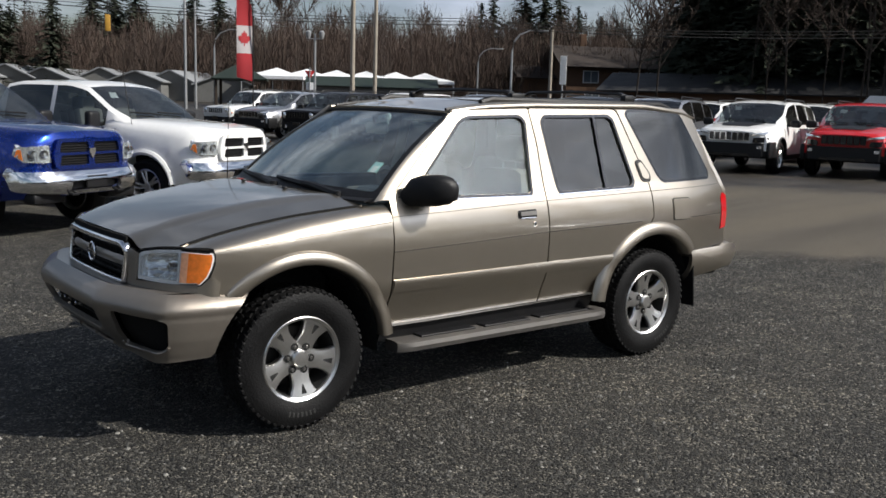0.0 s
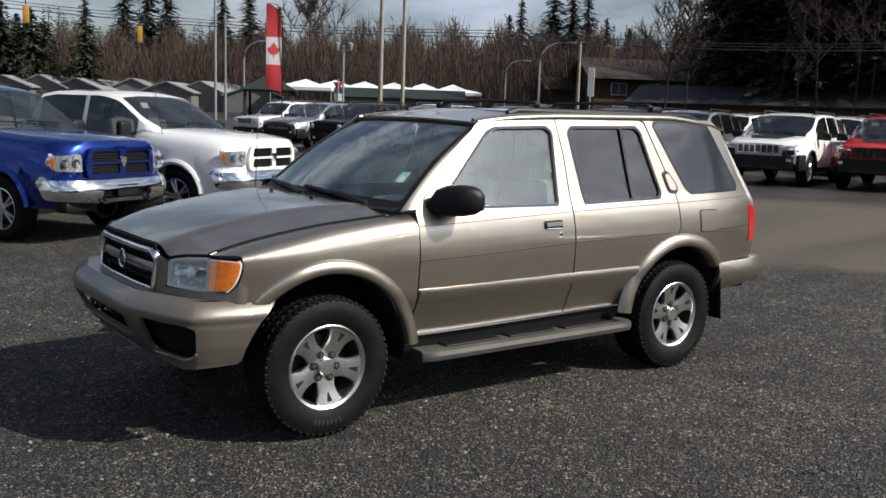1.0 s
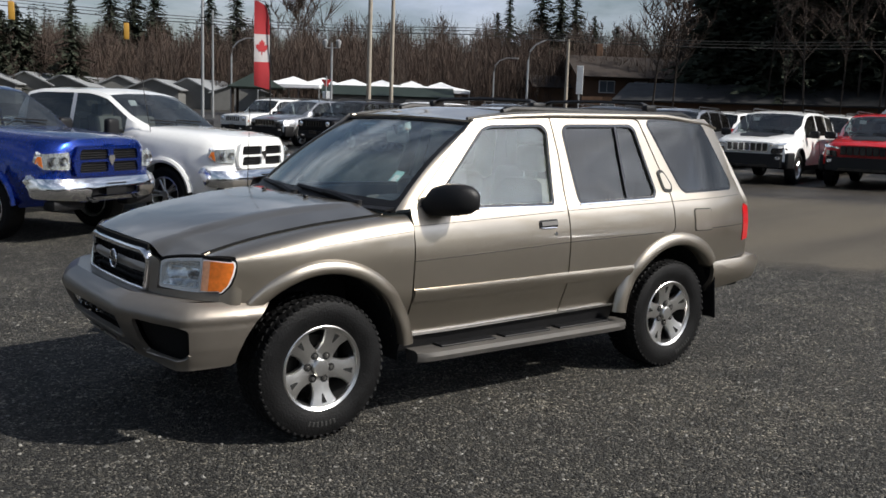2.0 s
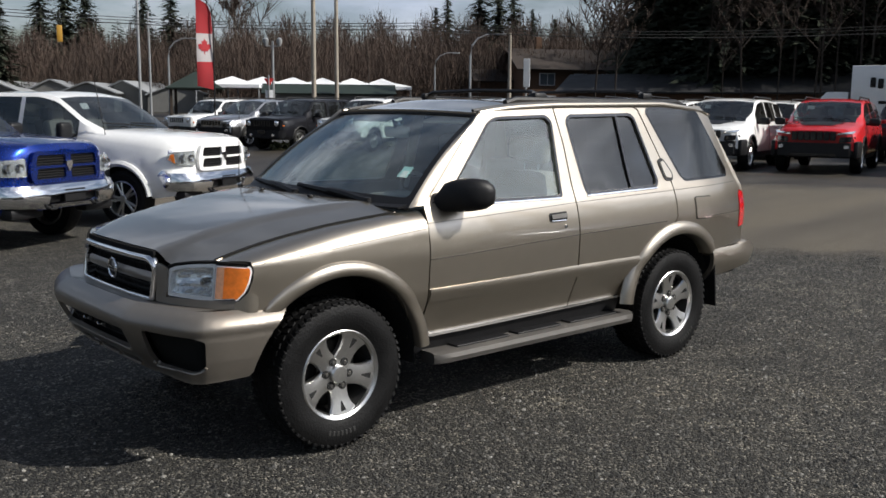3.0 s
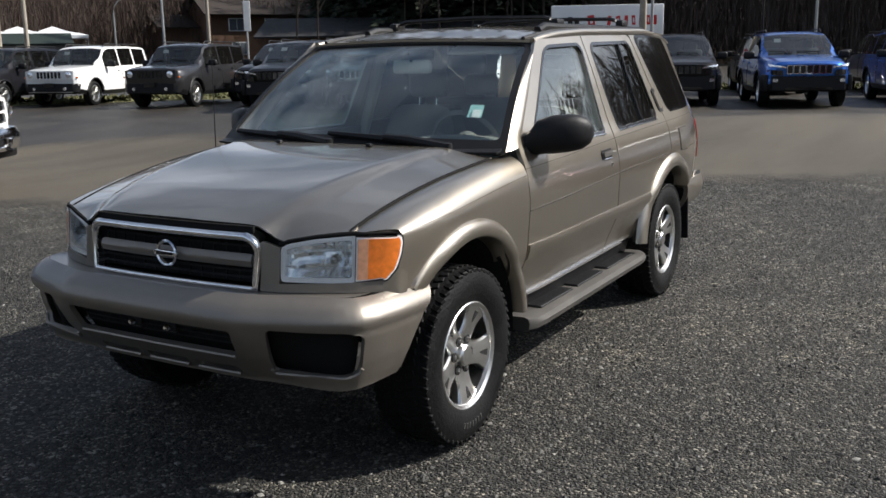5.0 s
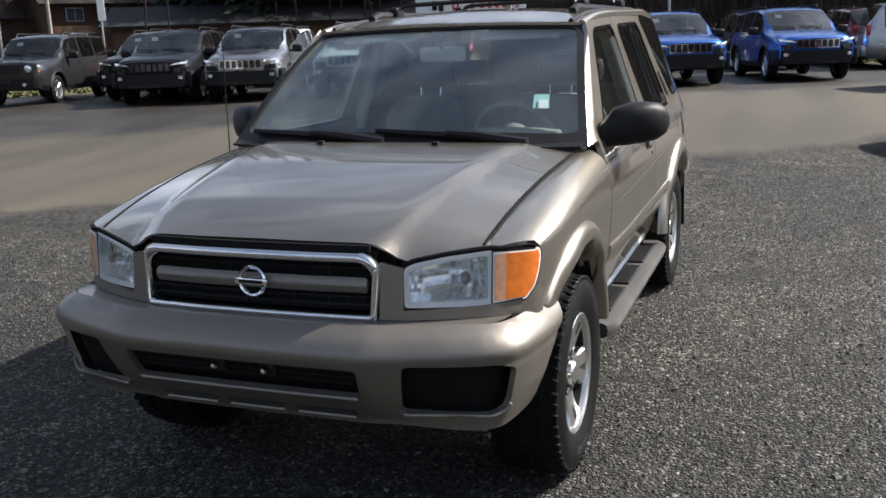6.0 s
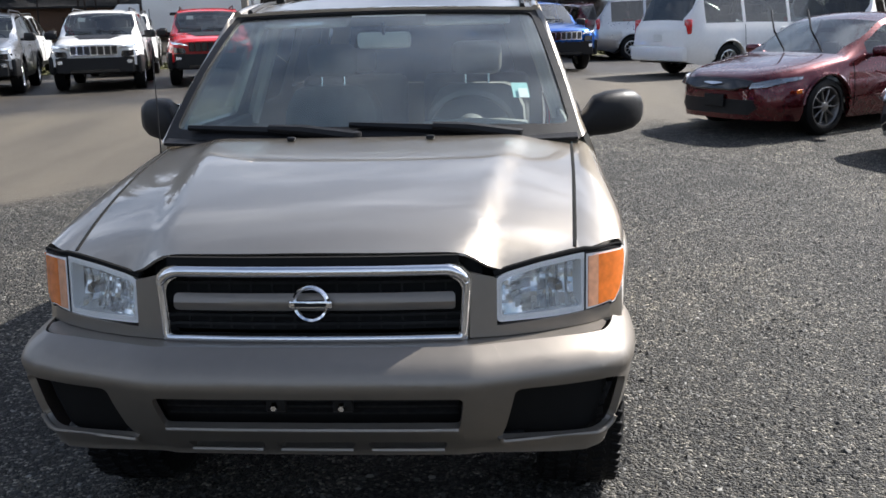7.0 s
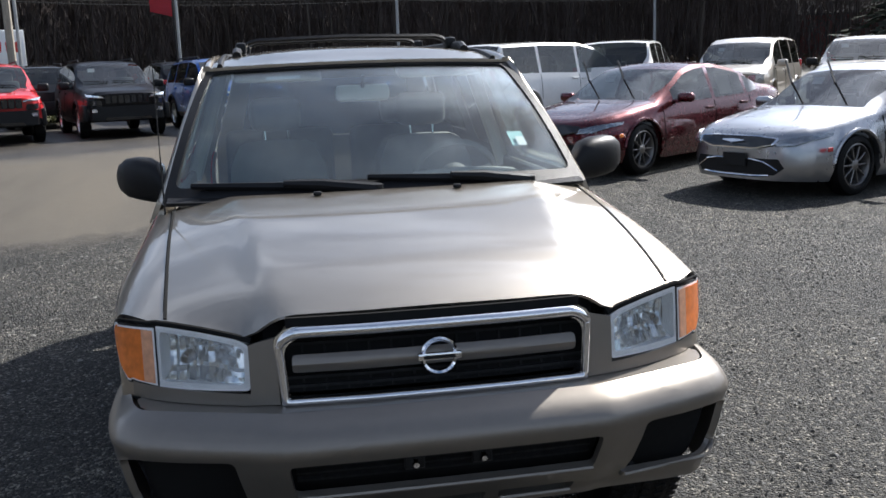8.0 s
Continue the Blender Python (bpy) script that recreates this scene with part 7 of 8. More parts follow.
def build_woods():
    rnd = random.Random(11)
    # brown leafless woods: lower to the far left, tall from the house round to the sedans
    limbs, haze, pale = bmesh.new(), bmesh.new(), bmesh.new()

    def height(az):
        return float(np.interp(az, [120, 140, 150, 175, 205, 212, 219, 224, 240, 248, 262], [7, 9, 17, 21, 22, 20, 10.0, 10.5, 10.4, 8.8, 7.4]))

    for k in range(900):
        az = rnd.uniform(128, 262)
        d = rnd.uniform(96, 150) if az > 214 else rnd.uniform(62, 105)
        p = polar(az, d)
        h = height(az) * rnd.uniform(0.72, 1.08) * (d / 110 if az > 214 else d / 85)
        bare_limbs(rnd, h, pale if rnd.random() < 0.05 else limbs, p, 0.30, haze, 12, 30, 0.0014)
    stuff("bare_woods", limbs, BARK, "leafless brown deciduous woods behind the road", "woods")
    stuff("pale_trunks", pale, PALE_BARK, "pale alder trunks among the brown woods", "woods")
    stuff("twig_haze", haze, TWIGS, "brown haze of fine twigs in the woods", "woods")
    # close-set twigs and brush that shut out the sky behind the trunks
    rng = np.random.default_rng(21)
    for n, a0, a1, d0, d1, ref, w0, w1, l0, l1, upright, m_, lb in (
            (420000, 126, 219, 66, 106, 85, 0.012, 0.040, 0.6, 2.2, 1.6, LIFTED_TWIGS, "grey-brown twigs close behind the lot, lightened against backlight"),
            (130000, 126, 217, 108, 126, 112, 0.20, 0.50, 0.8, 2.2, 0.3, GLOOM, "near-black evergreen filler for the gloom deep in the woods"),
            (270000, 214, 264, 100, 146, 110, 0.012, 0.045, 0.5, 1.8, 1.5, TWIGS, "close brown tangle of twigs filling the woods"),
            (70000, 216, 264, 148, 165, 150, 0.20, 0.50, 0.8, 2.0, 0.3, GLOOM, "near-black evergreen filler for the gloom far back in the woods"),
            # two belts out of view, added to darken what paint and glass reflect
            (47000, -98, -20, 62, 84, 72, 0.12, 0.34, 0.6, 1.8, 0.5, GLOOM, "unseen dark woods added round the lot to dim reflections"),
            (46000, 40, 118, 62, 84, 72, 0.12, 0.34, 0.6, 1.8, 0.5, GLOOM, "unseen dark woods added round the lot to dim reflections")):
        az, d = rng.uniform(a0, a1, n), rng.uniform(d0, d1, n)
        if m_ is LIFTED_TWIGS:
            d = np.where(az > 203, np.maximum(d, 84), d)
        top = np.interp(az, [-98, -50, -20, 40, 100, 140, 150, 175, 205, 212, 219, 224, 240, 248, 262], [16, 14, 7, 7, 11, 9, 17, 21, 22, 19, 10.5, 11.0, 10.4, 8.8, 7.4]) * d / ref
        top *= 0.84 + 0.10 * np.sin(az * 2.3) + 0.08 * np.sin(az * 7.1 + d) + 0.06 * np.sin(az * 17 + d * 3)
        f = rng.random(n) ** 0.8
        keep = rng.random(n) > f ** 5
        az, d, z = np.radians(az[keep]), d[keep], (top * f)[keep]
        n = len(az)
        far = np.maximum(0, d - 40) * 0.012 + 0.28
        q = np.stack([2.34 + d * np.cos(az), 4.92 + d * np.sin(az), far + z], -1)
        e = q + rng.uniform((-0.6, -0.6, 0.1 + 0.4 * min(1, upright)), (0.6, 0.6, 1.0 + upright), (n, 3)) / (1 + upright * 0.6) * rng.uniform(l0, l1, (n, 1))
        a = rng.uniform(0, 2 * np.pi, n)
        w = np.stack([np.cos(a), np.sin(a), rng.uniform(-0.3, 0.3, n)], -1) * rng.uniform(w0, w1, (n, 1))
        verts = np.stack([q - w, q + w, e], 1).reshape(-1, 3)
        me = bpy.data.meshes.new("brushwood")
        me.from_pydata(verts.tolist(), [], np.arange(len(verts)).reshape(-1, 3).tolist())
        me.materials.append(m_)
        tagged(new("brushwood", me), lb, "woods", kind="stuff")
    # conifers mixed in behind: a dark mass
    firs, trunks = bmesh.new(), bmesh.new()
    spans = [(203.5, 218, 90, 25, 3.8, 80), (148, 204, 160, 21, 4.2, 112), (214.5, 226, 26, 13, 3.0, 150), (224, 243, 60, 10.5, 2.8, 158), (243, 264, 130, 11.8, 3.0, 145), (126, 150, 34, 11, 3.0, 120)]
    for a0, a1, n, h, r, d in spans:
        for k in range(n):
            az = a0 + (a1 - a0) * (k + rnd.random()) / n
            hh = h * rnd.uniform(0.7, 1.15)
            p = polar(az, d * rnd.uniform(0.92, 1.12))
            conifer_crown(rnd, hh, r * rnd.uniform(0.8, 1.2), firs, p, 1.1)
            quick_tube(trunks, p, p + Vector((0, 0, hh * 0.9)), hh * 0.012, 0.04, 5)
    stuff("fir_woods", firs, NEEDLES, "dark conifer woods closing the view", "woods")
    stuff("fir_trunks", trunks, BARK, "trunks of the dark conifer woods", "woods")
    # undergrowth along the far roadside
    under = bmesh.new()
    for k in range(9000):
        az = rnd.uniform(130, 221)
        d = rnd.uniform(64, 72)
        p = polar(az, d) + Vector((0, 0, rnd.uniform(0, 0.9) * rnd.random()))
        v = [under.verts.new(p + Vector((rnd.uniform(-0.22, 0.22), rnd.uniform(-0.22, 0.22), rnd.uniform(-0.1, 0.45)))) for _ in range(3)]
        under.faces.new(v)
    stuff("undergrowth", under, BRUSH_MAT, "dry brown brush along the edge of the woods", "brush")
    # single trees that stand out on the skyline
    for az, d, h, r in ((256.0, 106, 8.6, 3.6), (256.7, 100, 9.4, 3.8), (257.4, 104, 9.0, 3.6), (258.1, 100, 9.8, 4.0), (258.9, 102, 10.0, 4.0), (259.8, 100, 9.8, 4.0), (253.9, 98, 10.5, 2.2), (251.8, 118, 15.5, 2.8), (250.6, 122, 17.5, 3.2), (249.5, 122, 17.0, 3.0), (246.45, 116, 14.5, 2.8), (244.9, 120, 15.5, 3.2), (243.2, 124, 13.0, 2.6),
                           (229.6, 128, 13.5, 2.4), (228.9, 128, 15.5, 2.8), (227.05, 120, 18.0, 3.4), (225.9, 118, 18.0, 3.4), (225.0, 122, 17.0, 3.0), (223.9, 124, 13.0, 2.4), (222.6, 126, 12.0, 2.4), (221.6, 130, 11.5, 2.4),
                           (217.6, 76, 17, 2.2), (216.6, 74, 22, 2.9), (215.0, 76, 24, 3.6), (213.2, 72, 25, 4.0), (211.0, 74, 26, 4.2), (208.6, 72, 26, 4.0)):
        conifer(rnd, polar(az, d), h, r * 1.3)
    bare_tree(rnd, polar(241.3, 108), 16.0, 0.5, twigs=40, limbs=34)
    bare_tree(rnd, polar(220.4, 66), 13.0, 0.26, BARK)
    bare_tree(rnd, polar(219.2, 64), 12.0, 0.28, BARK)
    # trees behind the walk, seen mirrored in glass and paint
    for az, d, h, r in ((66, 86, 13, 3.4), (82, 92, 14, 3.6), (95, 88, 11, 3.0), (52, 84, 15, 3.8), (30, 94, 15, 3.4), (12, 90, 16, 3.6), (-8, 92, 15, 3.6), (-28, 94, 15, 3.4), (-50, 90, 15, 3.6), (112, 92, 12, 3.2), (142, 40, 13, 3.0), (145, 44, 15, 3.2), (149, 46, 14, 3.0)):
        conifer(rnd, polar(az, d), h, r, "dark fir behind the lot", 0.7)


def gable(L, W, z0, h, over, bm=None, base=Matrix()):
    """A pitched roof with thickness over a rectangle, ridge along x."""
    b = bmesh.new()
    for s in (1, -1):
        q = [(-L / 2 - over, s * (W / 2 + over), z0 - over * h / (W / 2)), (L / 2 + over, s * (W / 2 + over), z0 - over * h / (W / 2)), (L / 2 + over, 0, z0 + h), (-L / 2 - over, 0, z0 + h)]
        b.faces.new([b.verts.new(p) for p in q])
    bmesh.ops.remove_doubles(b, verts=b.verts, dist=1e-4)
    b.normal_update()
    bmesh.ops.solidify(b, geom=b.faces[:], thickness=-0.12)
    b.transform(base)
    return join(bm, b)


def building(name, label, category, m, L, W, h, rise, wall, roof, windows, over=0.5):
    t = thing(name, label, category, m=m)
    b = bmesh.new()
    prof = [(-W / 2, 0), (W / 2, 0), (W / 2, h), (0, h + rise - 0.05), (-W / 2, h)]
    b = loft([[(-L / 2, y, z) for y, z in prof], [(L / 2, y, z) for y, z in prof]])
    part("wall", b, wall, t)
    part("roof", gable(L, W, h, rise, over), roof, t)
    for x, y, z, w, hh, face in windows:
        rot = pose(x, y, z, 0, 0, face)
        f = part("window", box((w + 0.16, 0.10, hh + 0.16), (0, 0, 0), 0.02, 1), SIGN_BACK, t)
        f.matrix_basis = rot
        part("pane", box((w, 0.04, hh), (0, -0.05, 0), 0), PANE, f)
        part("mullion", box((0.05, 0.05, hh), (0, -0.06, 0), 0), SIGN_BACK, f)
    return t


def canopy(p, face, w=5.6, depth=5.0, h=2.2, rise=0.95):
    t = thing("market_canopy", "white peaked canvas canopy on steel legs", "canopy", "white canopies", pose(p.x, p.y, p.z, 0, 0, face))
    b = bmesh.new()
    top = b.verts.new((0, 0, h + rise))
    low = [b.verts.new((sx * w / 2, sy * depth / 2, h)) for sx, sy in ((-1, -1), (1, -1), (1, 1), (-1, 1))]
    mid = [b.verts.new((v.co.x * 0.45, v.co.y * 0.45, h + rise * 0.42)) for v in low]
    skirt = [b.verts.new((v.co.x, v.co.y, h - 0.3)) for v in low]
    for k in range(4):
        n = (k + 1) % 4
        b.faces.new((low[k], low[n], mid[n], mid[k]))
        b.faces.new((mid[k], mid[n], top))
        b.faces.new((skirt[k], skirt[n], low[n], low[k]))
    part("canvas", b, CANVAS, t, angle=15)
    for sx, sy in ((-1, -1), (1, -1), (1, 1), (-1, 1)):
        part("leg", tube([(sx * w / 2 * 0.98, sy * depth / 2 * 0.98, 0), (sx * w / 2 * 0.98, sy * depth / 2 * 0.98, h)], 0.05, 6), CONCRETE_POLE, t)


def pole(name, label, p, h, r, material, extra=None, group="poles"):
    t = thing(name, label, "pole", group, Matrix.Translation(p))
    part("shaft", tube([(0, 0, 0), (0, 0, h * 0.5), (0, 0, h)], [r, r * 0.85, r * 0.65], 10), material, t)
    return t


def feather_flag(fp, turn, lift=0.0):
    # feather banner with a maple leaf
    t = thing("feather_flag", "tall red and white feather banner with a red maple leaf", "flag", "feather banners", m=pose(fp.x, fp.y, fp.z + lift, 0, 0, turn))
    part("mast", tube([(0.29, 0, -lift), (0.29, 0, 4.3), (0.25, 0, 4.85), (0.08, 0, 5.14), (-0.2, 0, 5.2)], [0.026, 0.02, 0.017, 0.012, 0.009], 8), BLACK, t)

    def cloth(x, z):
        return (x, 0.045 * math.sin(z * 1.8 + x * 3) + 0.025 * math.sin(x * 7), z)

    def edge(z):
        return float(np.interp(z, [1.95, 4.25, 4.75, 5.06, 5.18], [0.26, 0.26, 0.22, 0.08, -0.18]))
    for z0_, z1_, m_, nm in ((1.98, 2.98, FLAG_RED, "lower_panel"), (2.98, 3.98, FLAG_WHITE, "middle_panel"), (3.98, 5.18, FLAG_RED, "upper_panel")):
        zs = np.linspace(z0_, z1_, 8)
        poly = [(-0.30, float(z)) for z in zs] + [(edge(float(z)), float(z)) for z in zs[::-1]]
        if z0_ < 2:
            poly[0] = (-0.14, 2.08)
        part(nm, panel(poly, cloth, 0.1, 0.12, 0.006), m_, t)
    leaf = [(0, 0.24), (0.05, 0.16), (0.09, 0.18), (0.08, 0.07), (0.13, 0.11), (0.15, 0.08), (0.20, 0.08), (0.17, 0.02), (0.19, 0.0), (0.10, -0.07), (0.11, -0.10), (0.015, -0.09), (0.015, -0.18)]
    leaf = leaf + [(-x, z) for x, z in reversed(leaf[1:])]
    for s in (0.012, -0.012):
        part("maple_leaf", panel([(x * 1.15 - 0.02, z * 1.35 + 3.48) for x, z in leaf], lambda x, z, s=s: (x, cloth(x, z)[1] + s, z), 0.1, 0.1, 0.004), FLAG_RED, t)


def build_street():
    # brown house among the trees
    hp = polar(222.0, 104)
    building("house", "brown two-storey house with a shallow shingle roof", "house", pose(hp.x, hp.y, hp.z, 0, 0, 150), 11.5, 8.5, 4.9, 2.0, BROWN_WALL, SHINGLE,
             [(-3.2, -4.28, 3.6, 1.5, 1.1, 0), (0.4, -4.28, 3.6, 1.2, 1.1, 0), (3.6, -4.28, 3.6, 1.8, 1.1, 0), (-3.0, -4.28, 1.3, 1.4, 1.1, 0), (3.4, -4.28, 1.3, 1.4, 1.1, 0), (3.0, 4.28, 3.6, 1.5, 1.1, 180), (-3.0, 4.28, 3.6, 1.5, 1.1, 180)], 0.9)
    part("chimney", box((0.7, 0.7, 2.4), (-2.8, 0.6, 7.0), 0.04, 1), BROWN_WALL, bpy.data.objects["house"])
    w2 = polar(225.3, 106)
    building("house", "low brown wing of a house in the trees", "house", pose(w2.x, w2.y, w2.z, 0, 0, 150), 8, 7, 3.6, 1.2, BROWN_WALL, SHINGLE, [(0, 3.53, 2.4, 1.4, 1.0, 180), (-2.5, 3.53, 2.4, 1.4, 1.0, 180)], 0.8)
    sp = polar(211.0, 72)
    building("shed", "long low dark shed under the firs", "shed", pose(sp.x, sp.y, sp.z, 0, 0, 118), 26, 9, 2.3, 1.3, BROWN_WALL, SHED_ROOF, [(-6, 4.53, 1.5, 1.2, 0.8, 180), (2, 4.53, 1.5, 1.2, 0.8, 180), (7, 4.53, 1.5, 1.2, 0.8, 180)], 0.7)
    rb = polar(147.5, 88)
    building("red_building", "dull red building far beyond the sedans", "building", pose(rb.x, rb.y, rb.z, 0, 0, 60), 14, 9, 4.0, 1.6, mat("red_siding", (0.24, 0.05, 0.045), rough=0.8, vary=0.2), SHED_ROOF, [(0, -4.53, 2.4, 1.4, 1.0, 0), (3, -4.53, 2.4, 1.4, 1.0, 0)], 0.6)
    # white canopies in a row, and glasshouse roofs further left
    for k in range(6):
        canopy(polar(241.6 - 1.75 * k, 96 + 0.6 * k), 142, 6.0, 6.0, 2.75, 0.85)
    for k in range(7):
        p = polar(257.5 - 2.15 * k, 100 + 1.5 * (k % 2))
        building("glasshouse", "long low glasshouse with a pale grey roof", "glasshouse", pose(p.x, p.y, p.z, 0, 0, 240 - 8 * (k % 3)), 9, 5.2, 1.8, 1.0 + 0.2 * (k % 2), GREY_WALL, GLASSHOUSE, [(-2, 2.63, 1.2, 1.6, 0.9, 180), (2, 2.63, 1.2, 1.6, 0.9, 180)], 0.25)
    gp = polar(236.0, 89)
    building("sales_stall", "low stall with a grey-green roof before the canopies", "stall", pose(gp.x, gp.y, gp.z, 0, 0, 146), 11.5, 4, 2.0, 0.85, GREY_WALL, GREEN_ROOF, [(-4, 2.03, 1.2, 1.4, 0.8, 180), (4, 2.03, 1.2, 1.4, 0.8, 180)], 0.3)
    # pavilion with green hipped roof
    pv = polar(243.7, 80)
    t = thing("pavilion", "open pavilion with a dark green hipped roof", "pavilion", m=pose(pv.x, pv.y, pv.z, 0, 0, 60))
    b = bmesh.new()
    top = [b.verts.new((x, 0, 3.6)) for x in (-0.8, 0.8)]
    low = [b.verts.new(q) for q in ((-2.6, -2.2, 2.3), (2.6, -2.2, 2.3), (2.6, 2.2, 2.3), (-2.6, 2.2, 2.3))]
    for f in ((low[0], low[1], top[1], top[0]), (low[1], low[2], top[1]), (low[2], low[3], top[0], top[1]), (low[3], low[0], top[0])):
        b.faces.new(f)
    b.normal_update()
    bmesh.ops.solidify(b, geom=b.faces[:], thickness=0.12)
    part("roof", b, GREEN_ROOF, t)
    for sx, sy in ((-1, -1), (1, -1), (1, 1), (-1, 1)):
        part("post", box((0.22, 0.22, 2.35), (sx * 2.2, sy * 1.8, 1.17), 0.02, 1), BARK, t)
    # tall poles
    for az, d, h, r, m_, nm, lb in ((237.18, 42, 13, 0.11, WOOD_POLE, "utility_pole", "tall weathered wooden pole"), (235.84, 42, 13, 0.095, WOOD_POLE, "utility_pole", "tall weathered wooden pole"),
                                    (225.38, 62, 5.9, 0.13, WOOD_POLE, "utility_pole", "short wooden utility pole"), (246.83, 70, 13, 0.11, CONCRETE_POLE, "light_pole", "grey metal light pole"),
                                    (246.26, 70, 7.5, 0.09, CONCRETE_POLE, "light_pole", "grey metal light pole"), (201.5, 40, 14, 0.16, WOOD_POLE, "utility_pole", "thick wooden pole behind the row"), (200.9, 41, 14, 0.07, CONCRETE_POLE, "light_pole", "thin metal pole beside a wooden one"),
                                    (191.5, 47, 14, 0.07, CONCRETE_POLE, "light_pole", "thin metal light pole"), (178.0, 52, 15, 0.09, CONCRETE_POLE, "light_pole", "thin metal light pole"), (162, 56, 15, 0.09, CONCRETE_POLE, "light_pole", "thin metal light pole")):
        pole(nm, lb, polar(az, d), h, r, m_)
    # mast with a lattice
    mp = polar(221.06, 175)
    mast = thing("radio_mast", "thin lattice radio mast above the trees", "mast", m=Matrix.Translation(mp))
    for k in range(3):
        a = 2.1 * k
        part("leg", tube([(0.4 * math.cos(a), 0.4 * math.sin(a), 0), (0.15 * math.cos(a), 0.15 * math.sin(a), 22)], 0.06, 5), CONCRETE_POLE, mast)
    for k in range(16):
        part("brace", tube([(0.3 * math.cos(k * 2.1), 0.3 * math.sin(k * 2.1), 1.3 * k), (0.3 * math.cos((k + 1) * 2.1), 0.3 * math.sin((k + 1) * 2.1), 1.3 * (k + 1))], 0.035, 4), CONCRETE_POLE, mast)
    # curved street lamps
    for az, d, face in ((227.7, 66, 140), (229.7, 95, 140), (245.2, 78, 140)):
        p = polar(az, d)
        t = thing("street_lamp", "curved grey street lamp", "street lamp", "street lamps", pose(p.x, p.y, p.z, 0, 0, face))
        part("pole", tube([(0, 0, 0), (0, 0, 4.6), (0.1, 0, 5.3), (0.5, 0, 5.8), (1.2, 0, 6.1), (1.9, 0, 6.1)], [0.09, 0.07, 0.06, 0.05, 0.045, 0.04], 8), CONCRETE_POLE, t)
        part("lamp_head", box((0.7, 0.22, 0.12), (2.1, 0, 6.08), 0.04, 2), CONCRETE_POLE, t)
    # twin lamp post
    p = polar(239.4, 58)
    t = thing("street_lamp", "lamp post with two lantern heads", "street lamp", "street lamps", pose(p.x, p.y, p.z, 0, 0, 142))
    part("pole", tube([(0, 0, 0), (0, 0, 5.0)], [0.09, 0.06], 8), CONCRETE_POLE, t)
    part("arm", tube([(-0.4, 0, 4.7), (0.4, 0, 4.7)], 0.035, 6), CONCRETE_POLE, t)
    for s in (-1, 1):
        part("lantern", lathe([(0.08, 4.7), (0.17, 4.95), (0.16, 5.1), (0.05, 5.2), (0.0, 5.2)], 12, axis="z", at=(s * 0.4, 0, 0)), CONCRETE_POLE, t)
    # traffic lights hung on a cable
    for az, d, z in ((251.0, 60, 5.68), (256.9, 56, 6.13)):
        p = polar(az, d, z)
        t = thing("traffic_light", "yellow traffic light hung from a cable", "traffic light", "traffic lights", pose(p.x, p.y, p.z, 0, 0, 160))
        part("housing", box((0.30, 0.26, 0.95), (0, 0, 0), 0.04, 2), SIGNAL_YELLOW, t)
        for k in (-1, 0, 1):
            part("visor", lathe([(0.12, 0.0), (0.13, 0.2), (0.11, 0.2), (0.1, 0.0)], 12, axis="y", at=(0, 0.14, 0.31 * k), closed=True), BLACK, t)
        part("hanger", tube([(0, 0, 0.5), (0, 0, 1.4)], 0.03, 6), CABLE, t)
    # overhead lines
    for z, d, sag, r in ((5.05, 57, 0.3, 0.018), (5.25, 57.5, 0.3, 0.018), (4.75, 56, 0.25, 0.024)):
        pts = []
        for k in range(25):
            az = 258 - (258 - 150) * k / 24
            pts.append(polar(az, d, z + 1.0 - sag * math.sin(math.pi * ((k % 6) / 6)) + 0.8 * math.sin(radians(az - 205))))
        t = thing("overhead_cable", "black overhead cable along the road", "cable", "overhead cables")
        part("cable", tube(pts, r, 4), CABLE, t)
    feather_flag(polar(243.45, 36), 152)
    feather_flag(Vector((-23.76, -3.10, 0.27)), 92, 0.85)
    # sign seen from behind and edge on
    sp = Vector((-24.2, -21.3, 0.26))
    t = thing("road_sign", "white sign on a thin post seen from behind", "sign", m=pose(sp.x, sp.y, sp.z, 0, 0, 128))
    part("post", tube([(0, 0, 0), (0, 0, 3.2)], 0.035, 8), CONCRETE_POLE, t)
    part("board", box((0.25, 0.02, 1.08), (0.02, -0.05, 2.75), 0.008, 1), SIGN_BACK, t)
    # yield sign
    p = polar(239.7, 52)
    t = thing("yield_sign", "red and white triangular yield sign over a small plate", "sign", m=pose(p.x, p.y, p.z, 0, 0, 145))
    part("post", tube([(0, 0, 0), (0, 0, 2.9)], 0.035, 8), CONCRETE_POLE, t)
    for k, (s, m_) in enumerate(((0.28, SIGN_RED), (0.15, SIGN_BACK))):
        part("board", panel([(-s, 2.55 + s * 0.6), (s, 2.55 + s * 0.6), (0, 2.55 - s * 0.95)], lambda x, z, k=k: (x, 0.05 + 0.012 * k, z), 1, 1, 0.015), m_, t)
    part("plate", box((0.4, 0.02, 0.4), (0, 0.05, 1.9), 0.01, 1), SIGN_BACK, t)


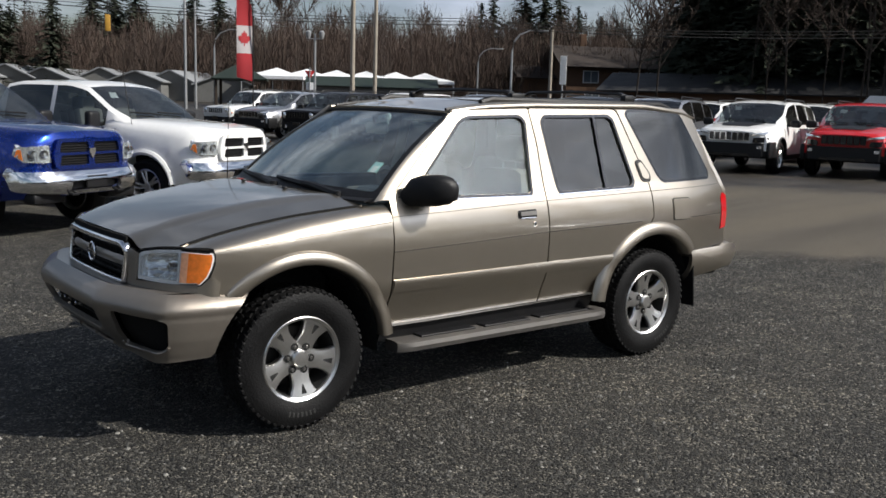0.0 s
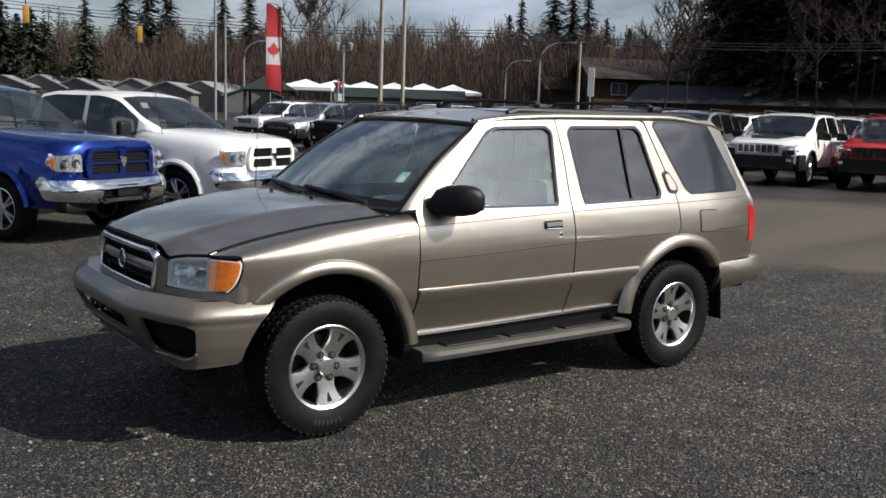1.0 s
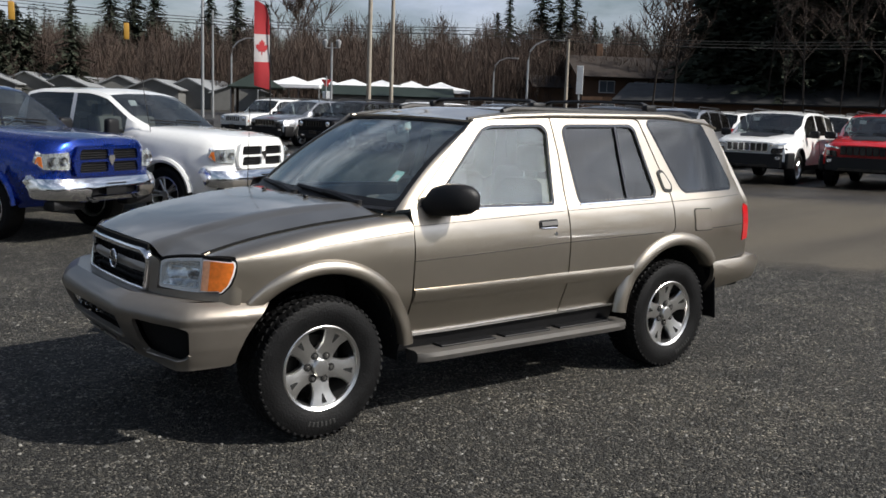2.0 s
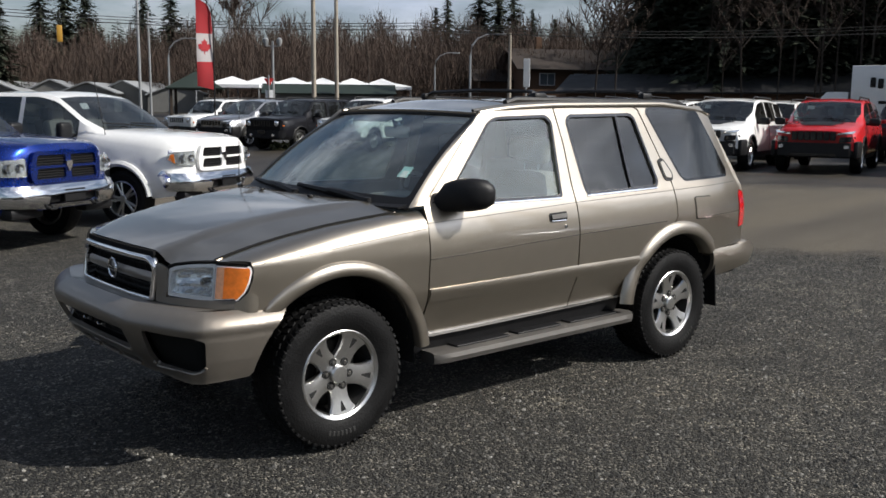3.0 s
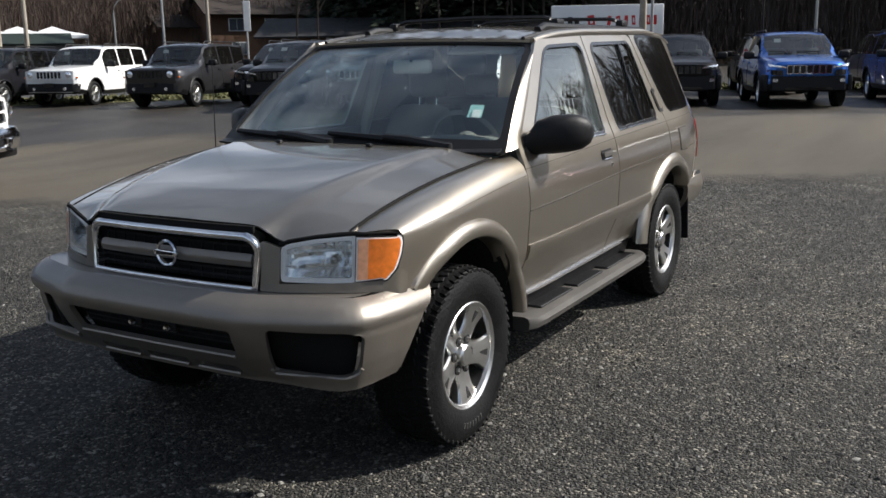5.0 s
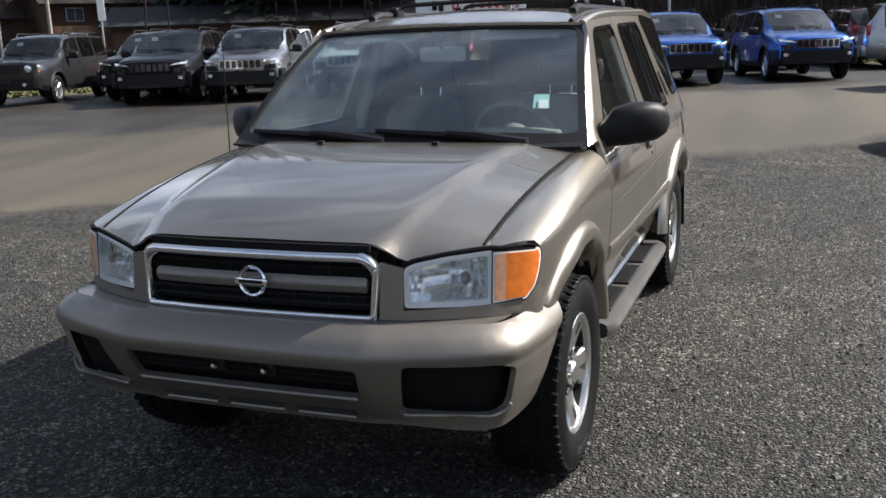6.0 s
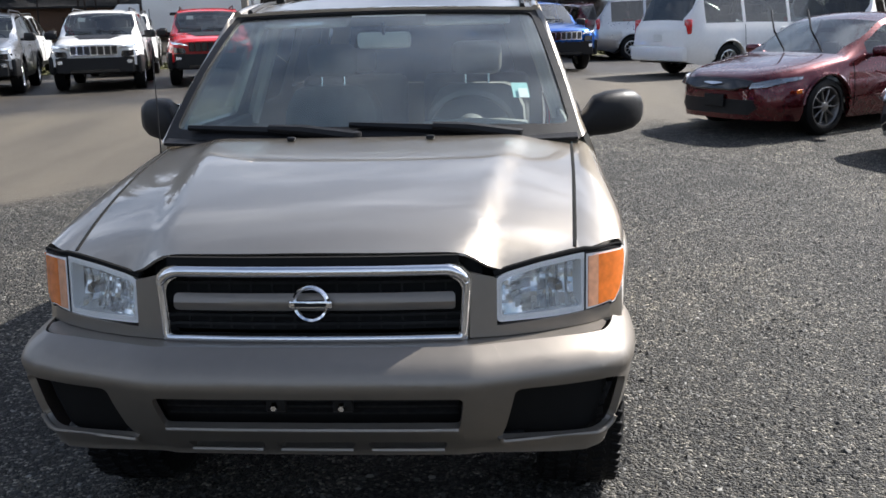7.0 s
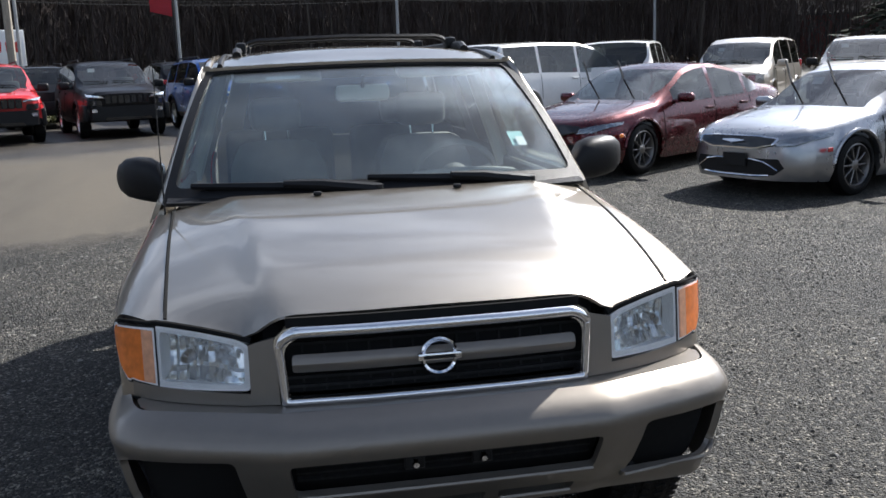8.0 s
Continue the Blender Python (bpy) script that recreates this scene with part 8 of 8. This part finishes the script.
def build_truck():
    """Box van on the road, its lettering drawn as plain strokes."""
    a, b_ = Vector((-39.9, -10.4, 0.28)), Vector((-38.0, -15.1, 0.28))
    d = (b_ - a)
    head = math.degrees(math.atan2(d.y, d.x))
    t = thing("box_truck", "white box truck with red strokes on its side", "truck", m=pose(a.x, a.y, a.z, 0, 0, head))
    L = d.length
    part("cargo_box", box((L, 2.3, 2.35), (L / 2, -1.15, 2.15), 0.04, 2), WHITE_P, t)
    part("frame", box((L + 1.6, 0.9, 0.2), (L / 2 + 0.8, -1.15, 0.85), 0.02, 1), DARK, t)
    part("cab", loft([[(x, -1.15 + y * w, z) for y, z in ((-1, 0.6), (1, 0.6), (1, 1.5), (0.86, zt), (-0.86, zt), (-1, 1.5))] for x, w, zt in ((L + 0.12, 0.98, 2.2), (L + 1.0, 0.98, 2.2), (L + 1.6, 0.95, 1.55), (L + 2.2, 0.9, 1.45))]), WHITE_P, t)
    for x in (0.9, L + 1.3):
        for y in (0.0, -2.3):
            w = add_wheel(t, x, y - (0.14 if y == 0 else -0.14), 1 if y == 0 else -1, 0.42, 0.26, 0.24, 5, ALLOY)
    # red and dark strokes in place of the lettering
    y = 0.006
    for k, (x0, w, h, s) in enumerate(((0.36, 0.10, 0.50, 0.25), (0.52, 0.05, 0.42, -0.2), (0.60, 0.06, 0.40, 0.2), (0.67, 0.05, 0.42, 0.0), (0.735, 0.05, 0.42, 0.15), (0.80, 0.05, 0.42, -0.1), (0.865, 0.05, 0.42, 0.1), (0.925, 0.045, 0.42, 0.0))):
        o = part("red_stroke", box((w * L * 0.62, 0.012, h), (0, 0, 0), 0.01, 1), SIGN_RED, t)
        o.matrix_basis = pose(L * (1 - x0), y, 2.62, 0, math.degrees(s) * 0.6, 0)
        if k % 2 == 0:
            hole = part("stroke_gap", box((w * L * 0.25, 0.012, h * 0.5), (0, 0, 0), 0.01, 1), SIGN_BACK, t)
            hole.matrix_basis = pose(L * (1 - x0), y + 0.006, 2.62, 0, math.degrees(s) * 0.6, 0)
    for k in range(2):
        o = part("dark_mark", box((0.22, 0.012, 0.42), (L * (1 - 0.17 - 0.06 * k), y, 2.60 - 0.05 * k), 0.05, 2), BLACK, t)
    for x0, w, z in ((0.22, 0.42, 1.75), (0.68, 0.3, 1.75), (0.30, 0.30, 1.45), (0.62, 0.30, 1.45)):
        part("dark_bar", box((w * L, 0.010, 0.13), (L * (1 - x0 - w / 2 + 0.0), y, z), 0.01, 1), BLACK, t)


def build_verge():
    """Strip of grass between the back row and the road."""
    rnd = random.Random(3)
    b = bmesh.new()
    for k in range(7000):
        az = rnd.uniform(165, 240)
        d = rnd.uniform(31, 36)
        p = polar(az, d)
        h = rnd.uniform(0.06, 0.16)
        a = rnd.uniform(0, 6.28)
        s = Vector((math.cos(a), math.sin(a), 0)) * 0.12
        v = [b.verts.new(q) for q in (p - s, p + s, p + Vector((rnd.uniform(-0.1, 0.1), rnd.uniform(-0.1, 0.1), h)))]
        b.faces.new(v)
    stuff("grass", b, GRASS_MAT, "yellow-green verge of rough grass", "grass")
    g = bmesh.new()
    ring0 = [g.verts.new(polar(165 + 75 * k / 40, 30.8, 0.292)) for k in range(41)]
    ring1 = [g.verts.new(polar(165 + 75 * k / 40, 36.2, 0.292)) for k in range(41)]
    for k in range(40):
        g.faces.new((ring0[k], ring0[k + 1], ring1[k + 1], ring1[k]))
    tagged(part("verge", g, GRASS_MAT), "strip of rough grass along the road", "verge", kind="structure")


build_woods()
build_street()
build_truck()
build_verge()
